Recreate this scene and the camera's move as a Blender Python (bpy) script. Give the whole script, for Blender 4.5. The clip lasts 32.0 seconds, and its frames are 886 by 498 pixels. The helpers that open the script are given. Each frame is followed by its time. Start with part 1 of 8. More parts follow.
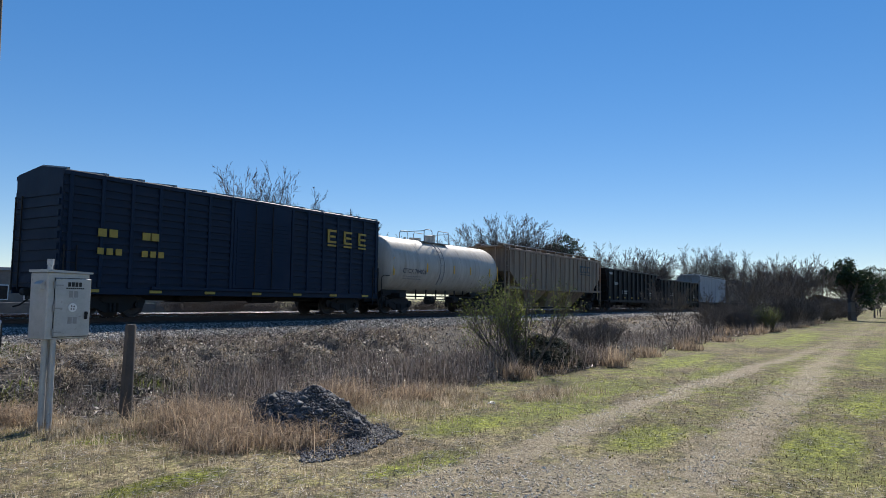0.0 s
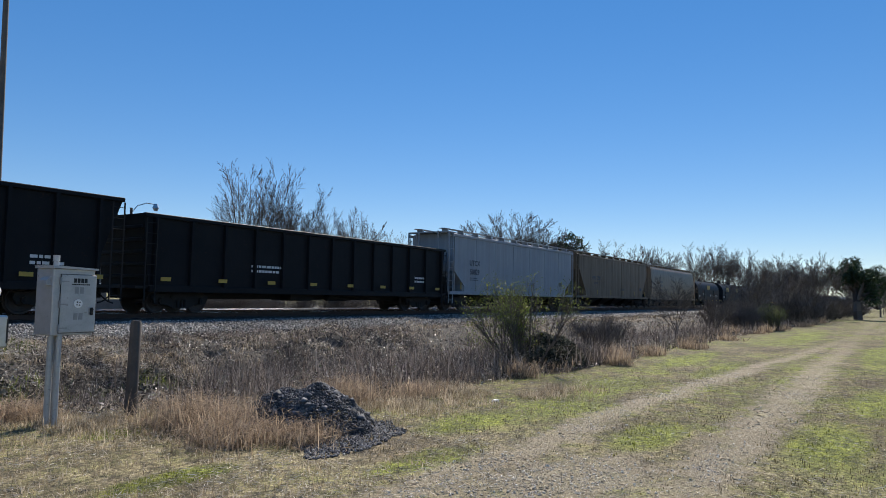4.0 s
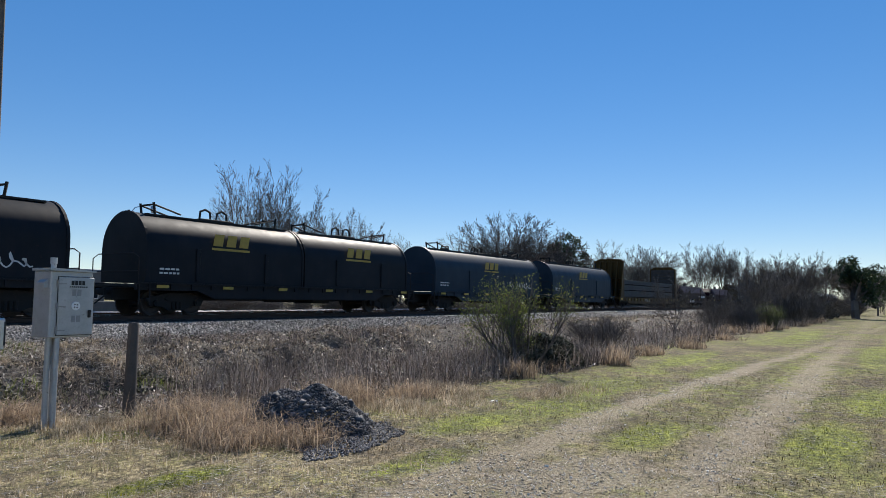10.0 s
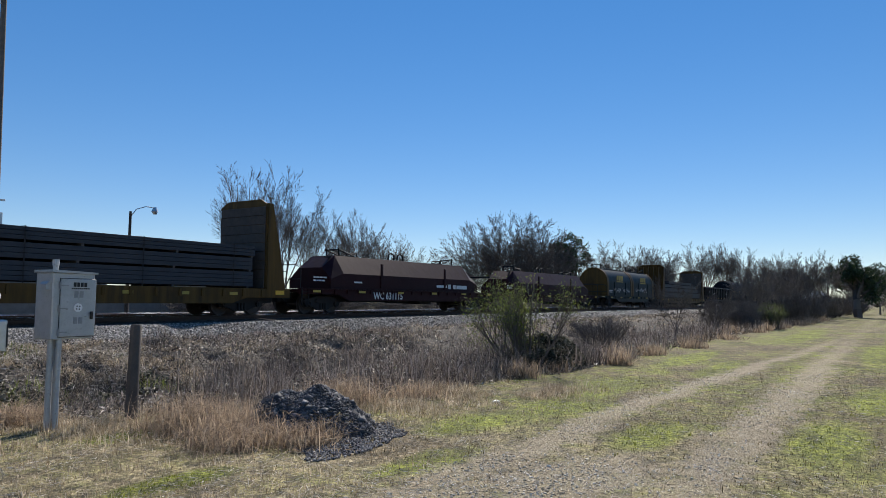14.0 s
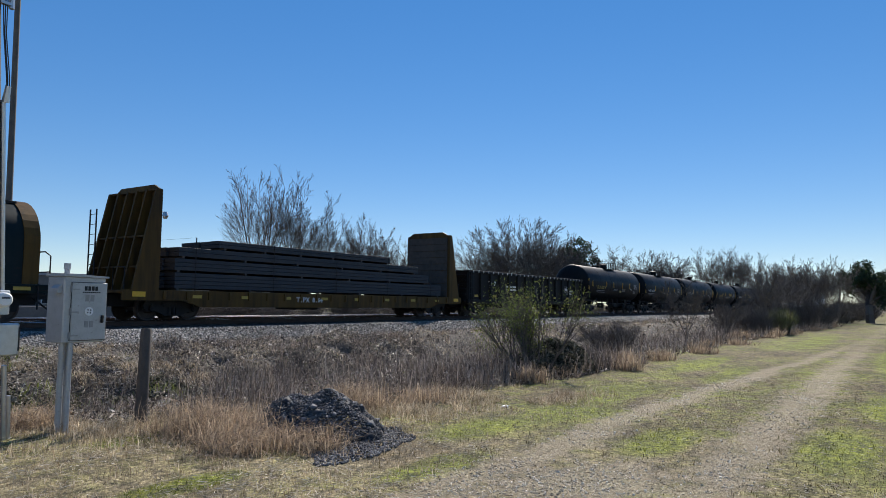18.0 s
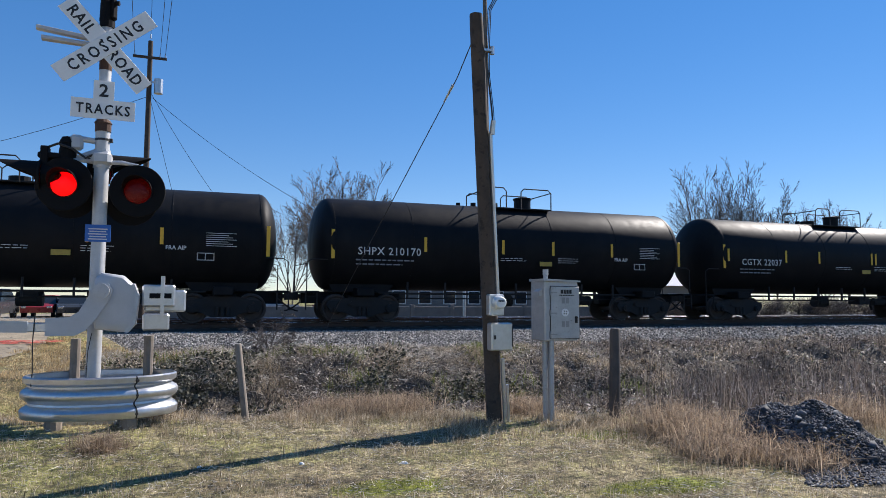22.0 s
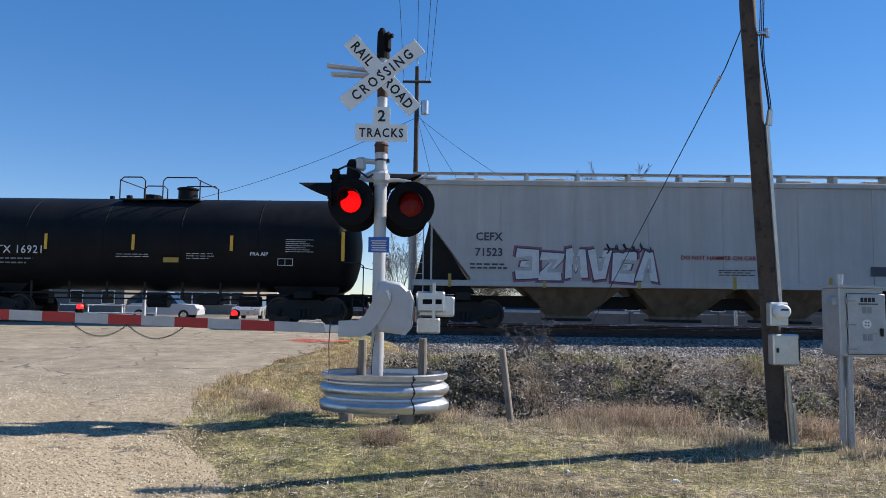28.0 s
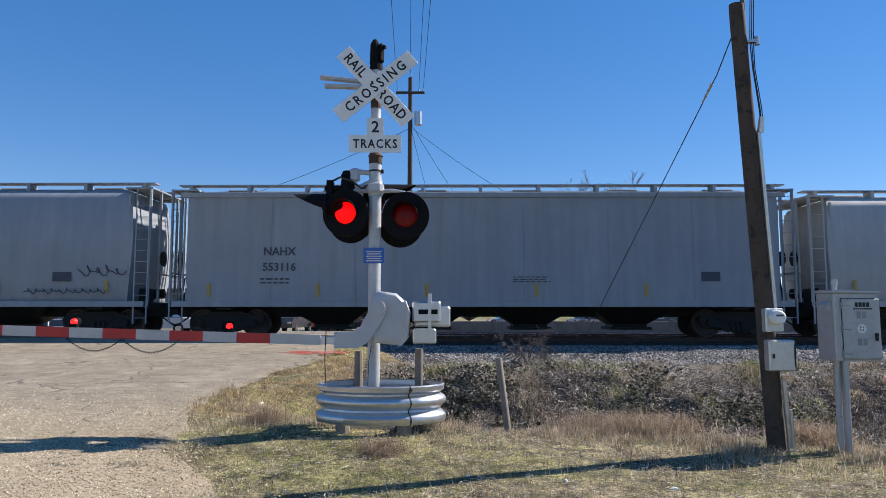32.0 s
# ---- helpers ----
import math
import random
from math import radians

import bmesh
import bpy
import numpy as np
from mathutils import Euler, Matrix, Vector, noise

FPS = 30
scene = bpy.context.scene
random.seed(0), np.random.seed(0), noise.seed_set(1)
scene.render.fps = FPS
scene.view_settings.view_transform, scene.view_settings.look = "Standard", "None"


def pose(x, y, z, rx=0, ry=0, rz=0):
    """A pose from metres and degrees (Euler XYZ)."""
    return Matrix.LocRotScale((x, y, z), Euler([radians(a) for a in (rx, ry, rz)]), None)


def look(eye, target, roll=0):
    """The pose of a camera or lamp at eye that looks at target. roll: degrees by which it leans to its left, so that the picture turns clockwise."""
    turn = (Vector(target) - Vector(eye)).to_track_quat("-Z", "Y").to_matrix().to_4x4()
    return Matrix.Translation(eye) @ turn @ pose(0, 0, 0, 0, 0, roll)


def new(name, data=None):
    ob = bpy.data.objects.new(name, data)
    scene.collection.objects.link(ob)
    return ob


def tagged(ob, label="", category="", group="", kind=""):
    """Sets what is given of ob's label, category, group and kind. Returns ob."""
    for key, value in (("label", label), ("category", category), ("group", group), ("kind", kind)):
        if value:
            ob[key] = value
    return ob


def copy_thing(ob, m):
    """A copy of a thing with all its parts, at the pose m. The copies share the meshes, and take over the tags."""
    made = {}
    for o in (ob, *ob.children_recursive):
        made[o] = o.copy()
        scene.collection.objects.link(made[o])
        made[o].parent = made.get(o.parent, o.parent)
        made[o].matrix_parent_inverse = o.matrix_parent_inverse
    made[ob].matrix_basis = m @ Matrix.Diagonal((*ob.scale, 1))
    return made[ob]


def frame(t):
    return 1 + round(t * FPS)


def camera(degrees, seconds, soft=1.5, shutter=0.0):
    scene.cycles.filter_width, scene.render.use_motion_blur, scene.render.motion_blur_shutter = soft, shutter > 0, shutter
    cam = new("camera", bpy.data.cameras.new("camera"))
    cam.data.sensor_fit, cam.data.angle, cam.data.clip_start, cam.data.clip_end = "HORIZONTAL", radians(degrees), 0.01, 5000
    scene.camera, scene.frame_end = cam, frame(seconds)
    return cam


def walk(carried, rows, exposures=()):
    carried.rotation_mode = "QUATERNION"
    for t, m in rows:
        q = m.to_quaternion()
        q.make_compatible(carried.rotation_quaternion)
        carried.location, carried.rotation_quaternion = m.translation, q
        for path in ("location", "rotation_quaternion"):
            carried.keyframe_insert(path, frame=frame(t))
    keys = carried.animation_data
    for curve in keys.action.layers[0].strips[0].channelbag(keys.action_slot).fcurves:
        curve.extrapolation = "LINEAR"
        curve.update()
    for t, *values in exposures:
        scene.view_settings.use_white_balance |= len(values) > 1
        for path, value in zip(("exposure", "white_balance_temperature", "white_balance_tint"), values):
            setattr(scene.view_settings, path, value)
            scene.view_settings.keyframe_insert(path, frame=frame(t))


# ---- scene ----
cam = camera(65.5, 32.0, 0.4)
PATH = [
    (0, (-2.400, 0.600, 1.520), (-0.723, 1.680, 1.668), 0.80),
    (0.5, (-2.400, 0.600, 1.520), (-0.721, 1.677, 1.665), 0.75),
    (1, (-2.400, 0.600, 1.520), (-0.722, 1.679, 1.664), 0.76),
    (1.5, (-2.400, 0.600, 1.520), (-0.723, 1.681, 1.663), 0.80),
    (2, (-2.400, 0.600, 1.520), (-0.725, 1.683, 1.663), 0.94),
    (2.5, (-2.400, 0.600, 1.520), (-0.725, 1.683, 1.663), 0.94),
    (3, (-2.400, 0.600, 1.520), (-0.727, 1.686, 1.663), 1.07),
    (3.5, (-2.400, 0.600, 1.520), (-0.730, 1.691, 1.662), 1.11),
    (5.5, (-2.400, 0.600, 1.520), (-0.725, 1.685, 1.656), 0.78),
    (6, (-2.400, 0.600, 1.520), (-0.726, 1.687, 1.654), 0.88),
    (6.5, (-2.400, 0.600, 1.520), (-0.727, 1.687, 1.654), 0.79),
    (7, (-2.400, 0.600, 1.520), (-0.726, 1.686, 1.654), 0.79),
    (7.5, (-2.400, 0.600, 1.520), (-0.725, 1.685, 1.654), 0.79),
    (8, (-2.400, 0.600, 1.520), (-0.725, 1.685, 1.654), 0.78),
    (8.5, (-2.400, 0.600, 1.520), (-0.727, 1.687, 1.656), 0.80),
    (9, (-2.400, 0.600, 1.520), (-0.728, 1.689, 1.660), 0.85),
    (9.5, (-2.400, 0.600, 1.520), (-0.728, 1.688, 1.663), 0.76),
    (10, (-2.400, 0.600, 1.520), (-0.727, 1.686, 1.663), 0.78),
    (10.5, (-2.400, 0.600, 1.520), (-0.727, 1.686, 1.664), 0.69),
    (11, (-2.400, 0.600, 1.520), (-0.725, 1.683, 1.664), 0.61),
    (11.5, (-2.400, 0.600, 1.520), (-0.724, 1.681, 1.664), 0.67),
    (12, (-2.400, 0.600, 1.520), (-0.723, 1.681, 1.663), 0.68),
    (12.5, (-2.400, 0.600, 1.520), (-0.724, 1.681, 1.662), 0.61),
    (13, (-2.400, 0.600, 1.520), (-0.725, 1.684, 1.662), 0.60),
    (13.5, (-2.400, 0.600, 1.520), (-0.726, 1.686, 1.661), 0.62),
    (14, (-2.400, 0.600, 1.520), (-0.729, 1.690, 1.664), 0.57),
    (14.5, (-2.400, 0.600, 1.520), (-0.734, 1.696, 1.668), 0.62),
    (16.5, (-2.400, 0.600, 1.520), (-0.738, 1.703, 1.667), 0.74),
    (17, (-2.400, 0.600, 1.520), (-0.739, 1.704, 1.670), 0.62),
    (17.5, (-2.400, 0.600, 1.520), (-0.741, 1.707, 1.674), 0.59),
    (18, (-2.400, 0.600, 1.520), (-0.744, 1.711, 1.677), 0.71),
    (18.5, (-2.400, 0.600, 1.520), (-0.746, 1.714, 1.675), 0.90),
    (19, (-2.400, 0.600, 1.520), (-0.750, 1.719, 1.672), 0.95),
    (19.5, (-2.401, 0.601, 1.520), (-0.763, 1.739, 1.672), 0.88),
    (20, (-2.414, 0.614, 1.522), (-0.820, 1.812, 1.677), 0.88),
    (20.4, (-2.432, 0.633, 1.526), (-0.915, 1.928, 1.677), 0.39),
    (20.5, (-2.437, 0.638, 1.527), (-0.949, 1.966, 1.686), 0.70),
    (20.8, (-2.454, 0.656, 1.530), (-1.074, 2.095, 1.687), 0.15),
    (21, (-2.466, 0.669, 1.532), (-1.181, 2.193, 1.692), 0.65),
    (21.2, (-2.479, 0.682, 1.534), (-1.297, 2.289, 1.692), 0.50),
    (21.5, (-2.498, 0.702, 1.538), (-1.493, 2.425, 1.690), 0.41),
    (21.6, (-2.504, 0.709, 1.539), (-1.562, 2.467, 1.690), 0.29),
    (22, (-2.528, 0.734, 1.543), (-1.840, 2.606, 1.687), 0.28),
    (22.4, (-2.548, 0.755, 1.547), (-2.095, 2.698, 1.686), 0.36),
    (22.5, (-2.553, 0.760, 1.548), (-2.153, 2.714, 1.688), 0.43),
    (23, (-2.568, 0.775, 1.551), (-2.385, 2.762, 1.689), 0.49),
    (23.5, (-2.570, 0.778, 1.551), (-2.525, 2.773, 1.687), 0.42),
    (24, (-2.570, 0.778, 1.551), (-2.601, 2.774, 1.684), 0.50),
    (24.5, (-2.570, 0.778, 1.551), (-2.638, 2.773, 1.684), 0.73),
    (26.5, (-2.570, 0.778, 1.551), (-2.665, 2.771, 1.685), 0.73),
    (27, (-2.570, 0.778, 1.551), (-2.649, 2.772, 1.688), 0.87),
    (27.5, (-2.570, 0.778, 1.551), (-2.625, 2.772, 1.696), 0.89),
    (28, (-2.570, 0.778, 1.551), (-2.603, 2.772, 1.706), 0.74),
    (28.5, (-2.570, 0.778, 1.551), (-2.586, 2.771, 1.716), 0.71),
    (29, (-2.570, 0.778, 1.551), (-2.576, 2.771, 1.723), 0.61),
    (29.5, (-2.570, 0.778, 1.551), (-2.574, 2.770, 1.728), 0.52),
    (30, (-2.570, 0.778, 1.551), (-2.576, 2.770, 1.731), 0.50),
    (30.5, (-2.570, 0.778, 1.551), (-2.577, 2.770, 1.733), 0.41),
    (31, (-2.570, 0.778, 1.551), (-2.577, 2.770, 1.737), 0.22),
    (31.5, (-2.570, 0.778, 1.551), (-2.581, 2.770, 1.737), 0.06),
    (32, (-2.570, 0.778, 1.551), (-2.589, 2.770, 1.735), 0.01),
]
walk(cam, [(t, look(eye, target, roll)) for t, eye, target, roll in PATH], [(0.0, 0.39, 6500, 12), (19.4, 0.39, 6500, 12), (22.6, 0.60, 6300, 15), (32.0, 0.60, 6300, 15)])


# ---- light ----
SUN_AZ, SUN_EL = radians(20), radians(39.5)   # from +x towards +y, and up
sun_way = Vector((math.cos(SUN_AZ) * math.cos(SUN_EL), math.sin(SUN_AZ) * math.cos(SUN_EL), math.sin(SUN_EL)))
world = bpy.data.worlds.new("world")
scene.world = world
world.use_nodes = True
wn, wl = world.node_tree.nodes, world.node_tree.links
wn.clear()
sky = wn.new("ShaderNodeTexSky")
sky.sky_type, sky.sun_disc = "NISHITA", False
sky.sun_elevation, sky.sun_rotation = SUN_EL, radians(90) - SUN_AZ
sky.altitude, sky.air_density, sky.dust_density, sky.ozone_density = 0, 0.8, 0.0, 3.0
back = wn.new("ShaderNodeBackground")
back.inputs[1].default_value = 0.170
wout = wn.new("ShaderNodeOutputWorld")
rich = wn.new("ShaderNodeHueSaturation")
rich.inputs["Hue"].default_value, rich.inputs["Saturation"].default_value = 0.508, 1.66
soft = wn.new("ShaderNodeGamma")
soft.inputs[1].default_value = 0.62
wl.new(sky.outputs[0], soft.inputs[0])
wl.new(soft.outputs[0], rich.inputs["Color"])
wl.new(rich.outputs[0], back.inputs[0])
wl.new(back.outputs[0], wout.inputs[0])
sun = new("sun", bpy.data.lights.new("sun", "SUN"))
sun.data.energy, sun.data.angle, sun.data.color = 5.0, radians(0.5), (1.0, 0.94, 0.84)
sun.matrix_world = look(sun_way * 100, (0, 0, 0))


# ---- materials ----
def ramp_nodes(nt, fac, stops):
    r = nt.nodes.new("ShaderNodeValToRGB")
    els = r.color_ramp.elements
    while len(els) < len(stops):
        els.new(0.5)
    for e, (p, c) in zip(els, stops):
        e.position, e.color = p, (*c, 1)
    nt.links.new(fac, r.inputs[0])
    return r.outputs[0]


def noise_node(nt, vec, scale, detail=4, rough=0.6, distort=0.0):
    n = nt.nodes.new("ShaderNodeTexNoise")
    n.inputs["Scale"].default_value, n.inputs["Detail"].default_value = scale, detail
    n.inputs["Roughness"].default_value, n.inputs["Distortion"].default_value = rough, distort
    nt.links.new(vec, n.inputs["Vector"])
    return n.outputs[0]


def maths(nt, op, a, b):
    n = nt.nodes.new("ShaderNodeMath")
    n.operation = op
    for k, v in enumerate((a, b)):
        if isinstance(v, (int, float)):
            n.inputs[k].default_value = v
        elif v is not None:
            nt.links.new(v, n.inputs[k])
    return n.outputs[0]


def mix(nt, fac, a, b, how="MIX"):
    n = nt.nodes.new("ShaderNodeMix")
    n.data_type, n.blend_type = "RGBA", how
    for k, v in ((0, fac), (6, a), (7, b)):
        if isinstance(v, tuple):
            n.inputs[k].default_value = (*v, 1)
        elif isinstance(v, (int, float)):
            n.inputs[k].default_value = v
        else:
            nt.links.new(v, n.inputs[k])
    return n.outputs[2]


def scaled(nt, vec, s):
    n = nt.nodes.new("ShaderNodeMapping")
    n.inputs["Scale"].default_value = s
    nt.links.new(vec, n.inputs[0])
    return n.outputs[0]


def begin(name):
    m = bpy.data.materials.new(name)
    m.use_nodes = True
    nt = m.node_tree
    p = nt.nodes["Principled BSDF"]
    tc = nt.nodes.new("ShaderNodeTexCoord")
    return m, nt, p, tc.outputs["Object"]


def finish(nt, p, colour, rough, height=None, strength=0.2, dist=0.01, metal=0.0):
    if isinstance(colour, tuple):
        p.inputs["Base Color"].default_value = (*colour, 1)
    else:
        nt.links.new(colour, p.inputs["Base Color"])
    if isinstance(rough, (int, float)):
        p.inputs["Roughness"].default_value = rough
    else:
        nt.links.new(rough, p.inputs["Roughness"])
    p.inputs["Metallic"].default_value = metal
    if height is not None:
        b = nt.nodes.new("ShaderNodeBump")
        b.inputs["Strength"].default_value, b.inputs["Distance"].default_value = strength, dist
        nt.links.new(height, b.inputs["Height"])
        nt.links.new(b.outputs[0], p.inputs["Normal"])


def dull(c, k):
    return tuple(min(1.0, v * k) for v in c)


def plain(name, col, rough=0.6, metal=0.0, var=0.25, scale=4.0, fine=60.0, bump=0.15, spot=None, spot_at=0.62):
    """A surface with blotches, fine grain and, if given, spots of a second colour."""
    m, nt, p, v = begin(name)
    big, small = noise_node(nt, v, scale, 5), noise_node(nt, v, fine, 3)
    f = maths(nt, "ADD", maths(nt, "MULTIPLY", big, 0.7), maths(nt, "MULTIPLY", small, 0.3))
    c = ramp_nodes(nt, f, [(0.3, dull(col, 1 - var)), (0.5, col), (0.72, dull(col, 1 + var))])
    if spot:
        s = noise_node(nt, v, scale * 2.3, 8, 0.7)
        k = ramp_nodes(nt, s, [(spot_at, (0, 0, 0)), (spot_at + 0.08, (1, 1, 1))])
        c = mix(nt, k, c, spot)
    r = maths(nt, "ADD", maths(nt, "MULTIPLY", big, 0.3), rough - 0.15)
    finish(nt, p, c, r, small, bump, 0.005, metal)
    return m


def painted(name, col, dirt=(0.06, 0.045, 0.035), amount=0.5, rough=0.5, rust=(0.11, 0.045, 0.02), rust_amount=0.35):
    """Weathered paint on steel: streaks that run down, grime near nothing in particular, rust specks, faint dents."""
    m, nt, p, v = begin(name)
    streak = noise_node(nt, scaled(nt, v, (2.2, 2.2, 0.18)), 1.6, 6, 0.65)
    blot = noise_node(nt, v, 0.5, 5, 0.6)
    speck = noise_node(nt, v, 7.0, 8, 0.75)
    f = maths(nt, "MULTIPLY", streak, blot)
    k = ramp_nodes(nt, f, [(0.12, (0, 0, 0)), (0.42, (amount,) * 3)])
    c = mix(nt, k, col, dirt)
    tone = ramp_nodes(nt, blot, [(0.3, (0.82,) * 3), (0.7, (1.15,) * 3)])
    c = mix(nt, 1.0, c, tone, "MULTIPLY")
    rk = ramp_nodes(nt, speck, [(0.60, (0, 0, 0)), (0.74, (rust_amount,) * 3)])
    c = mix(nt, rk, c, rust)
    dent = noise_node(nt, v, 1.3, 2)
    finish(nt, p, c, maths(nt, "ADD", maths(nt, "MULTIPLY", streak, 0.35), rough - 0.15), dent, 0.25, 0.03)
    p.inputs["Specular IOR Level"].default_value = 0.1
    return m


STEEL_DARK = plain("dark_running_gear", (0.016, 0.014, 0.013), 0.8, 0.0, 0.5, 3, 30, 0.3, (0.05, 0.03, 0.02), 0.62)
WHEEL = plain("wheel_steel", (0.06, 0.045, 0.038), 0.6, 0.3, 0.4, 4, 30, 0.2)
RAIL_SIDE = plain("rusty_rail", (0.075, 0.04, 0.026), 0.85, 0.0, 0.35, 5, 50, 0.3)
RAIL_TOP = plain("polished_rail_head", (0.5, 0.5, 0.5), 0.25, 1.0, 0.1, 3, 30, 0.05)
TIE = plain("weathered_tie_wood", (0.07, 0.055, 0.045), 0.9, 0.0, 0.4, 4, 40, 0.5)
GALV = plain("galvanised_steel", (0.55, 0.56, 0.57), 0.36, 0.8, 0.14, 14, 80, 0.08)
ALU = plain("silver_painted_steel", (0.47, 0.475, 0.48), 0.5, 0.2, 0.16, 8, 60, 0.08, (0.27, 0.25, 0.23), 0.64)
WHITE = plain("white_sheeting", (0.78, 0.78, 0.76), 0.5, 0.0, 0.07, 5, 60, 0.03, (0.5, 0.47, 0.42), 0.72)
BLACK = plain("black_paint", (0.012, 0.012, 0.013), 0.5, 0.0, 0.3, 6, 60, 0.08)
RED = plain("red_sheeting", (0.42, 0.02, 0.018), 0.45, 0.0, 0.15, 6, 60, 0.04)
YELLOW = plain("yellow_reflector", (0.75, 0.42, 0.03), 0.5, 0.0, 0.15, 9, 60, 0.04)
MARK = plain("stencil_white", (0.62, 0.62, 0.6), 0.6, 0.0, 0.15, 6, 60, 0.02)
PALE_WOOD = plain("bleached_post_wood", (0.22, 0.185, 0.15), 0.9, 0.0, 0.3, 5, 45, 0.4)
CABINET = plain("weathered_zinc_grey", (0.43, 0.435, 0.435), 0.45, 0.35, 0.16, 9, 70, 0.06, (0.25, 0.24, 0.225), 0.6)
MARK_FAINT = plain("worn_stencil_grey", (0.22, 0.22, 0.215), 0.7, 0.0, 0.3, 6, 60, 0.02)
MARK_DARK = plain("stencil_dark", (0.05, 0.06, 0.08), 0.6, 0.0, 0.2, 6, 60, 0.02)
POLE_WOOD = plain("creosoted_pole_wood", (0.07, 0.052, 0.04), 0.9, 0.0, 0.45, 3, 35, 0.5, (0.03, 0.024, 0.02), 0.55)
GREY_WOOD = plain("greyed_post_wood", (0.085, 0.07, 0.06), 0.9, 0.0, 0.35, 5, 45, 0.5)
GREY_POLE = plain("greyed_pole_wood", (0.13, 0.115, 0.10), 0.9, 0.0, 0.35, 3, 35, 0.4)
WIRE = plain("black_cable", (0.02, 0.02, 0.022), 0.6)
BLUE_SIGN = plain("blue_sign_face", (0.02, 0.12, 0.42), 0.45, 0.0, 0.1, 6, 60, 0.02)


def island_colours(name, stops, rough=0.9, trans=0.0, clumps=False):
    """One colour per loose piece, for grass, litter and stones."""
    m, nt, p, v = begin(name)
    g = nt.nodes.new("ShaderNodeNewGeometry")
    c = ramp_nodes(nt, g.outputs["Random Per Island"], stops)
    n = noise_node(nt, v, 0.6, 3)
    c = mix(nt, 1.0, c, ramp_nodes(nt, n, [(0.3, (0.75,) * 3), (0.7, (1.2,) * 3)]), "MULTIPLY")
    if clumps:
        k = noise_node(nt, v, 5.5, 5, 0.7)
        c = mix(nt, 1.0, c, ramp_nodes(nt, k, [(0.34, (0.38,) * 3), (0.5, (0.95,) * 3), (0.64, (1.5,) * 3)]), "MULTIPLY")
    finish(nt, p, c, rough)
    if trans:
        d = nt.nodes.new("ShaderNodeBsdfTranslucent")
        nt.links.new(c, d.inputs[0])
        s = nt.nodes.new("ShaderNodeMixShader")
        s.inputs[0].default_value = trans
        nt.links.new(p.outputs[0], s.inputs[1])
        nt.links.new(d.outputs[0], s.inputs[2])
        nt.links.new(s.outputs[0], nt.nodes["Material Output"].inputs[0])
    return m


STRAW = island_colours("dry_straw_grass", [(0, (0.21, 0.15, 0.078)), (0.35, (0.42, 0.338, 0.232)), (0.7, (0.68, 0.585, 0.45)), (1, (0.15, 0.105, 0.056))], 0.85, 0.45, True)
GOLDEN = island_colours("golden_verge_grass", [(0, (0.22, 0.145, 0.065)), (0.4, (0.50, 0.36, 0.18)), (0.8, (0.76, 0.60, 0.36)), (1, (0.16, 0.11, 0.055))], 0.85, 0.5, True)
OLIVE = island_colours("olive_mown_grass", [(0, (0.04, 0.033, 0.009)), (0.4, (0.105, 0.085, 0.023)), (0.8, (0.20, 0.155, 0.06)), (1, (0.36, 0.28, 0.14))], 0.85, 0.3, True)
RUSSET = island_colours("russet_broom_grass", [(0, (0.14, 0.10, 0.072)), (0.4, (0.34, 0.255, 0.175)), (0.8, (0.60, 0.475, 0.34)), (1, (0.12, 0.085, 0.06))], 0.85, 0.45)
GREEN = island_colours("short_green_grass", [(0, (0.075, 0.09, 0.008)), (0.5, (0.19, 0.215, 0.012)), (1, (0.33, 0.34, 0.028))], 0.8, 0.3, True)
WEED = island_colours("grey_dead_weed_stalks", [(0, (0.045, 0.034, 0.027)), (0.4, (0.155, 0.122, 0.10)), (0.75, (0.32, 0.26, 0.215)), (1, (0.55, 0.47, 0.40))], 0.9, 0.2)
MAT = island_colours("matted_dead_leaves", [(0, (0.018, 0.016, 0.014)), (0.4, (0.075, 0.063, 0.052)), (0.7, (0.25, 0.21, 0.175)), (0.92, (0.70, 0.62, 0.53)), (1, (0.10, 0.125, 0.03))], 0.5, 0.25, True)
BALLAST = island_colours("mixed_grey_ballast", [(0, (0.04, 0.038, 0.036)), (0.55, (0.17, 0.162, 0.148)), (1, (0.50, 0.475, 0.435))], 0.8)
SLAG = island_colours("dark_blue_grey_stone", [(0, (0.03, 0.032, 0.037)), (0.6, (0.07, 0.073, 0.082)), (1, (0.19, 0.195, 0.205))], 0.8)
TWIG = island_colours("bare_twig_bark", [(0, (0.07, 0.056, 0.047)), (0.5, (0.12, 0.097, 0.082)), (1, (0.20, 0.165, 0.14))], 0.9)
LEAF = island_colours("evergreen_leaf", [(0, (0.06, 0.08, 0.015)), (0.5, (0.14, 0.17, 0.035)), (1, (0.25, 0.27, 0.07))], 0.6, 0.4)
PINE = island_colours("pine_needle", [(0, (0.015, 0.03, 0.01)), (0.5, (0.03, 0.052, 0.017)), (1, (0.05, 0.075, 0.025))], 0.6, 0.2)


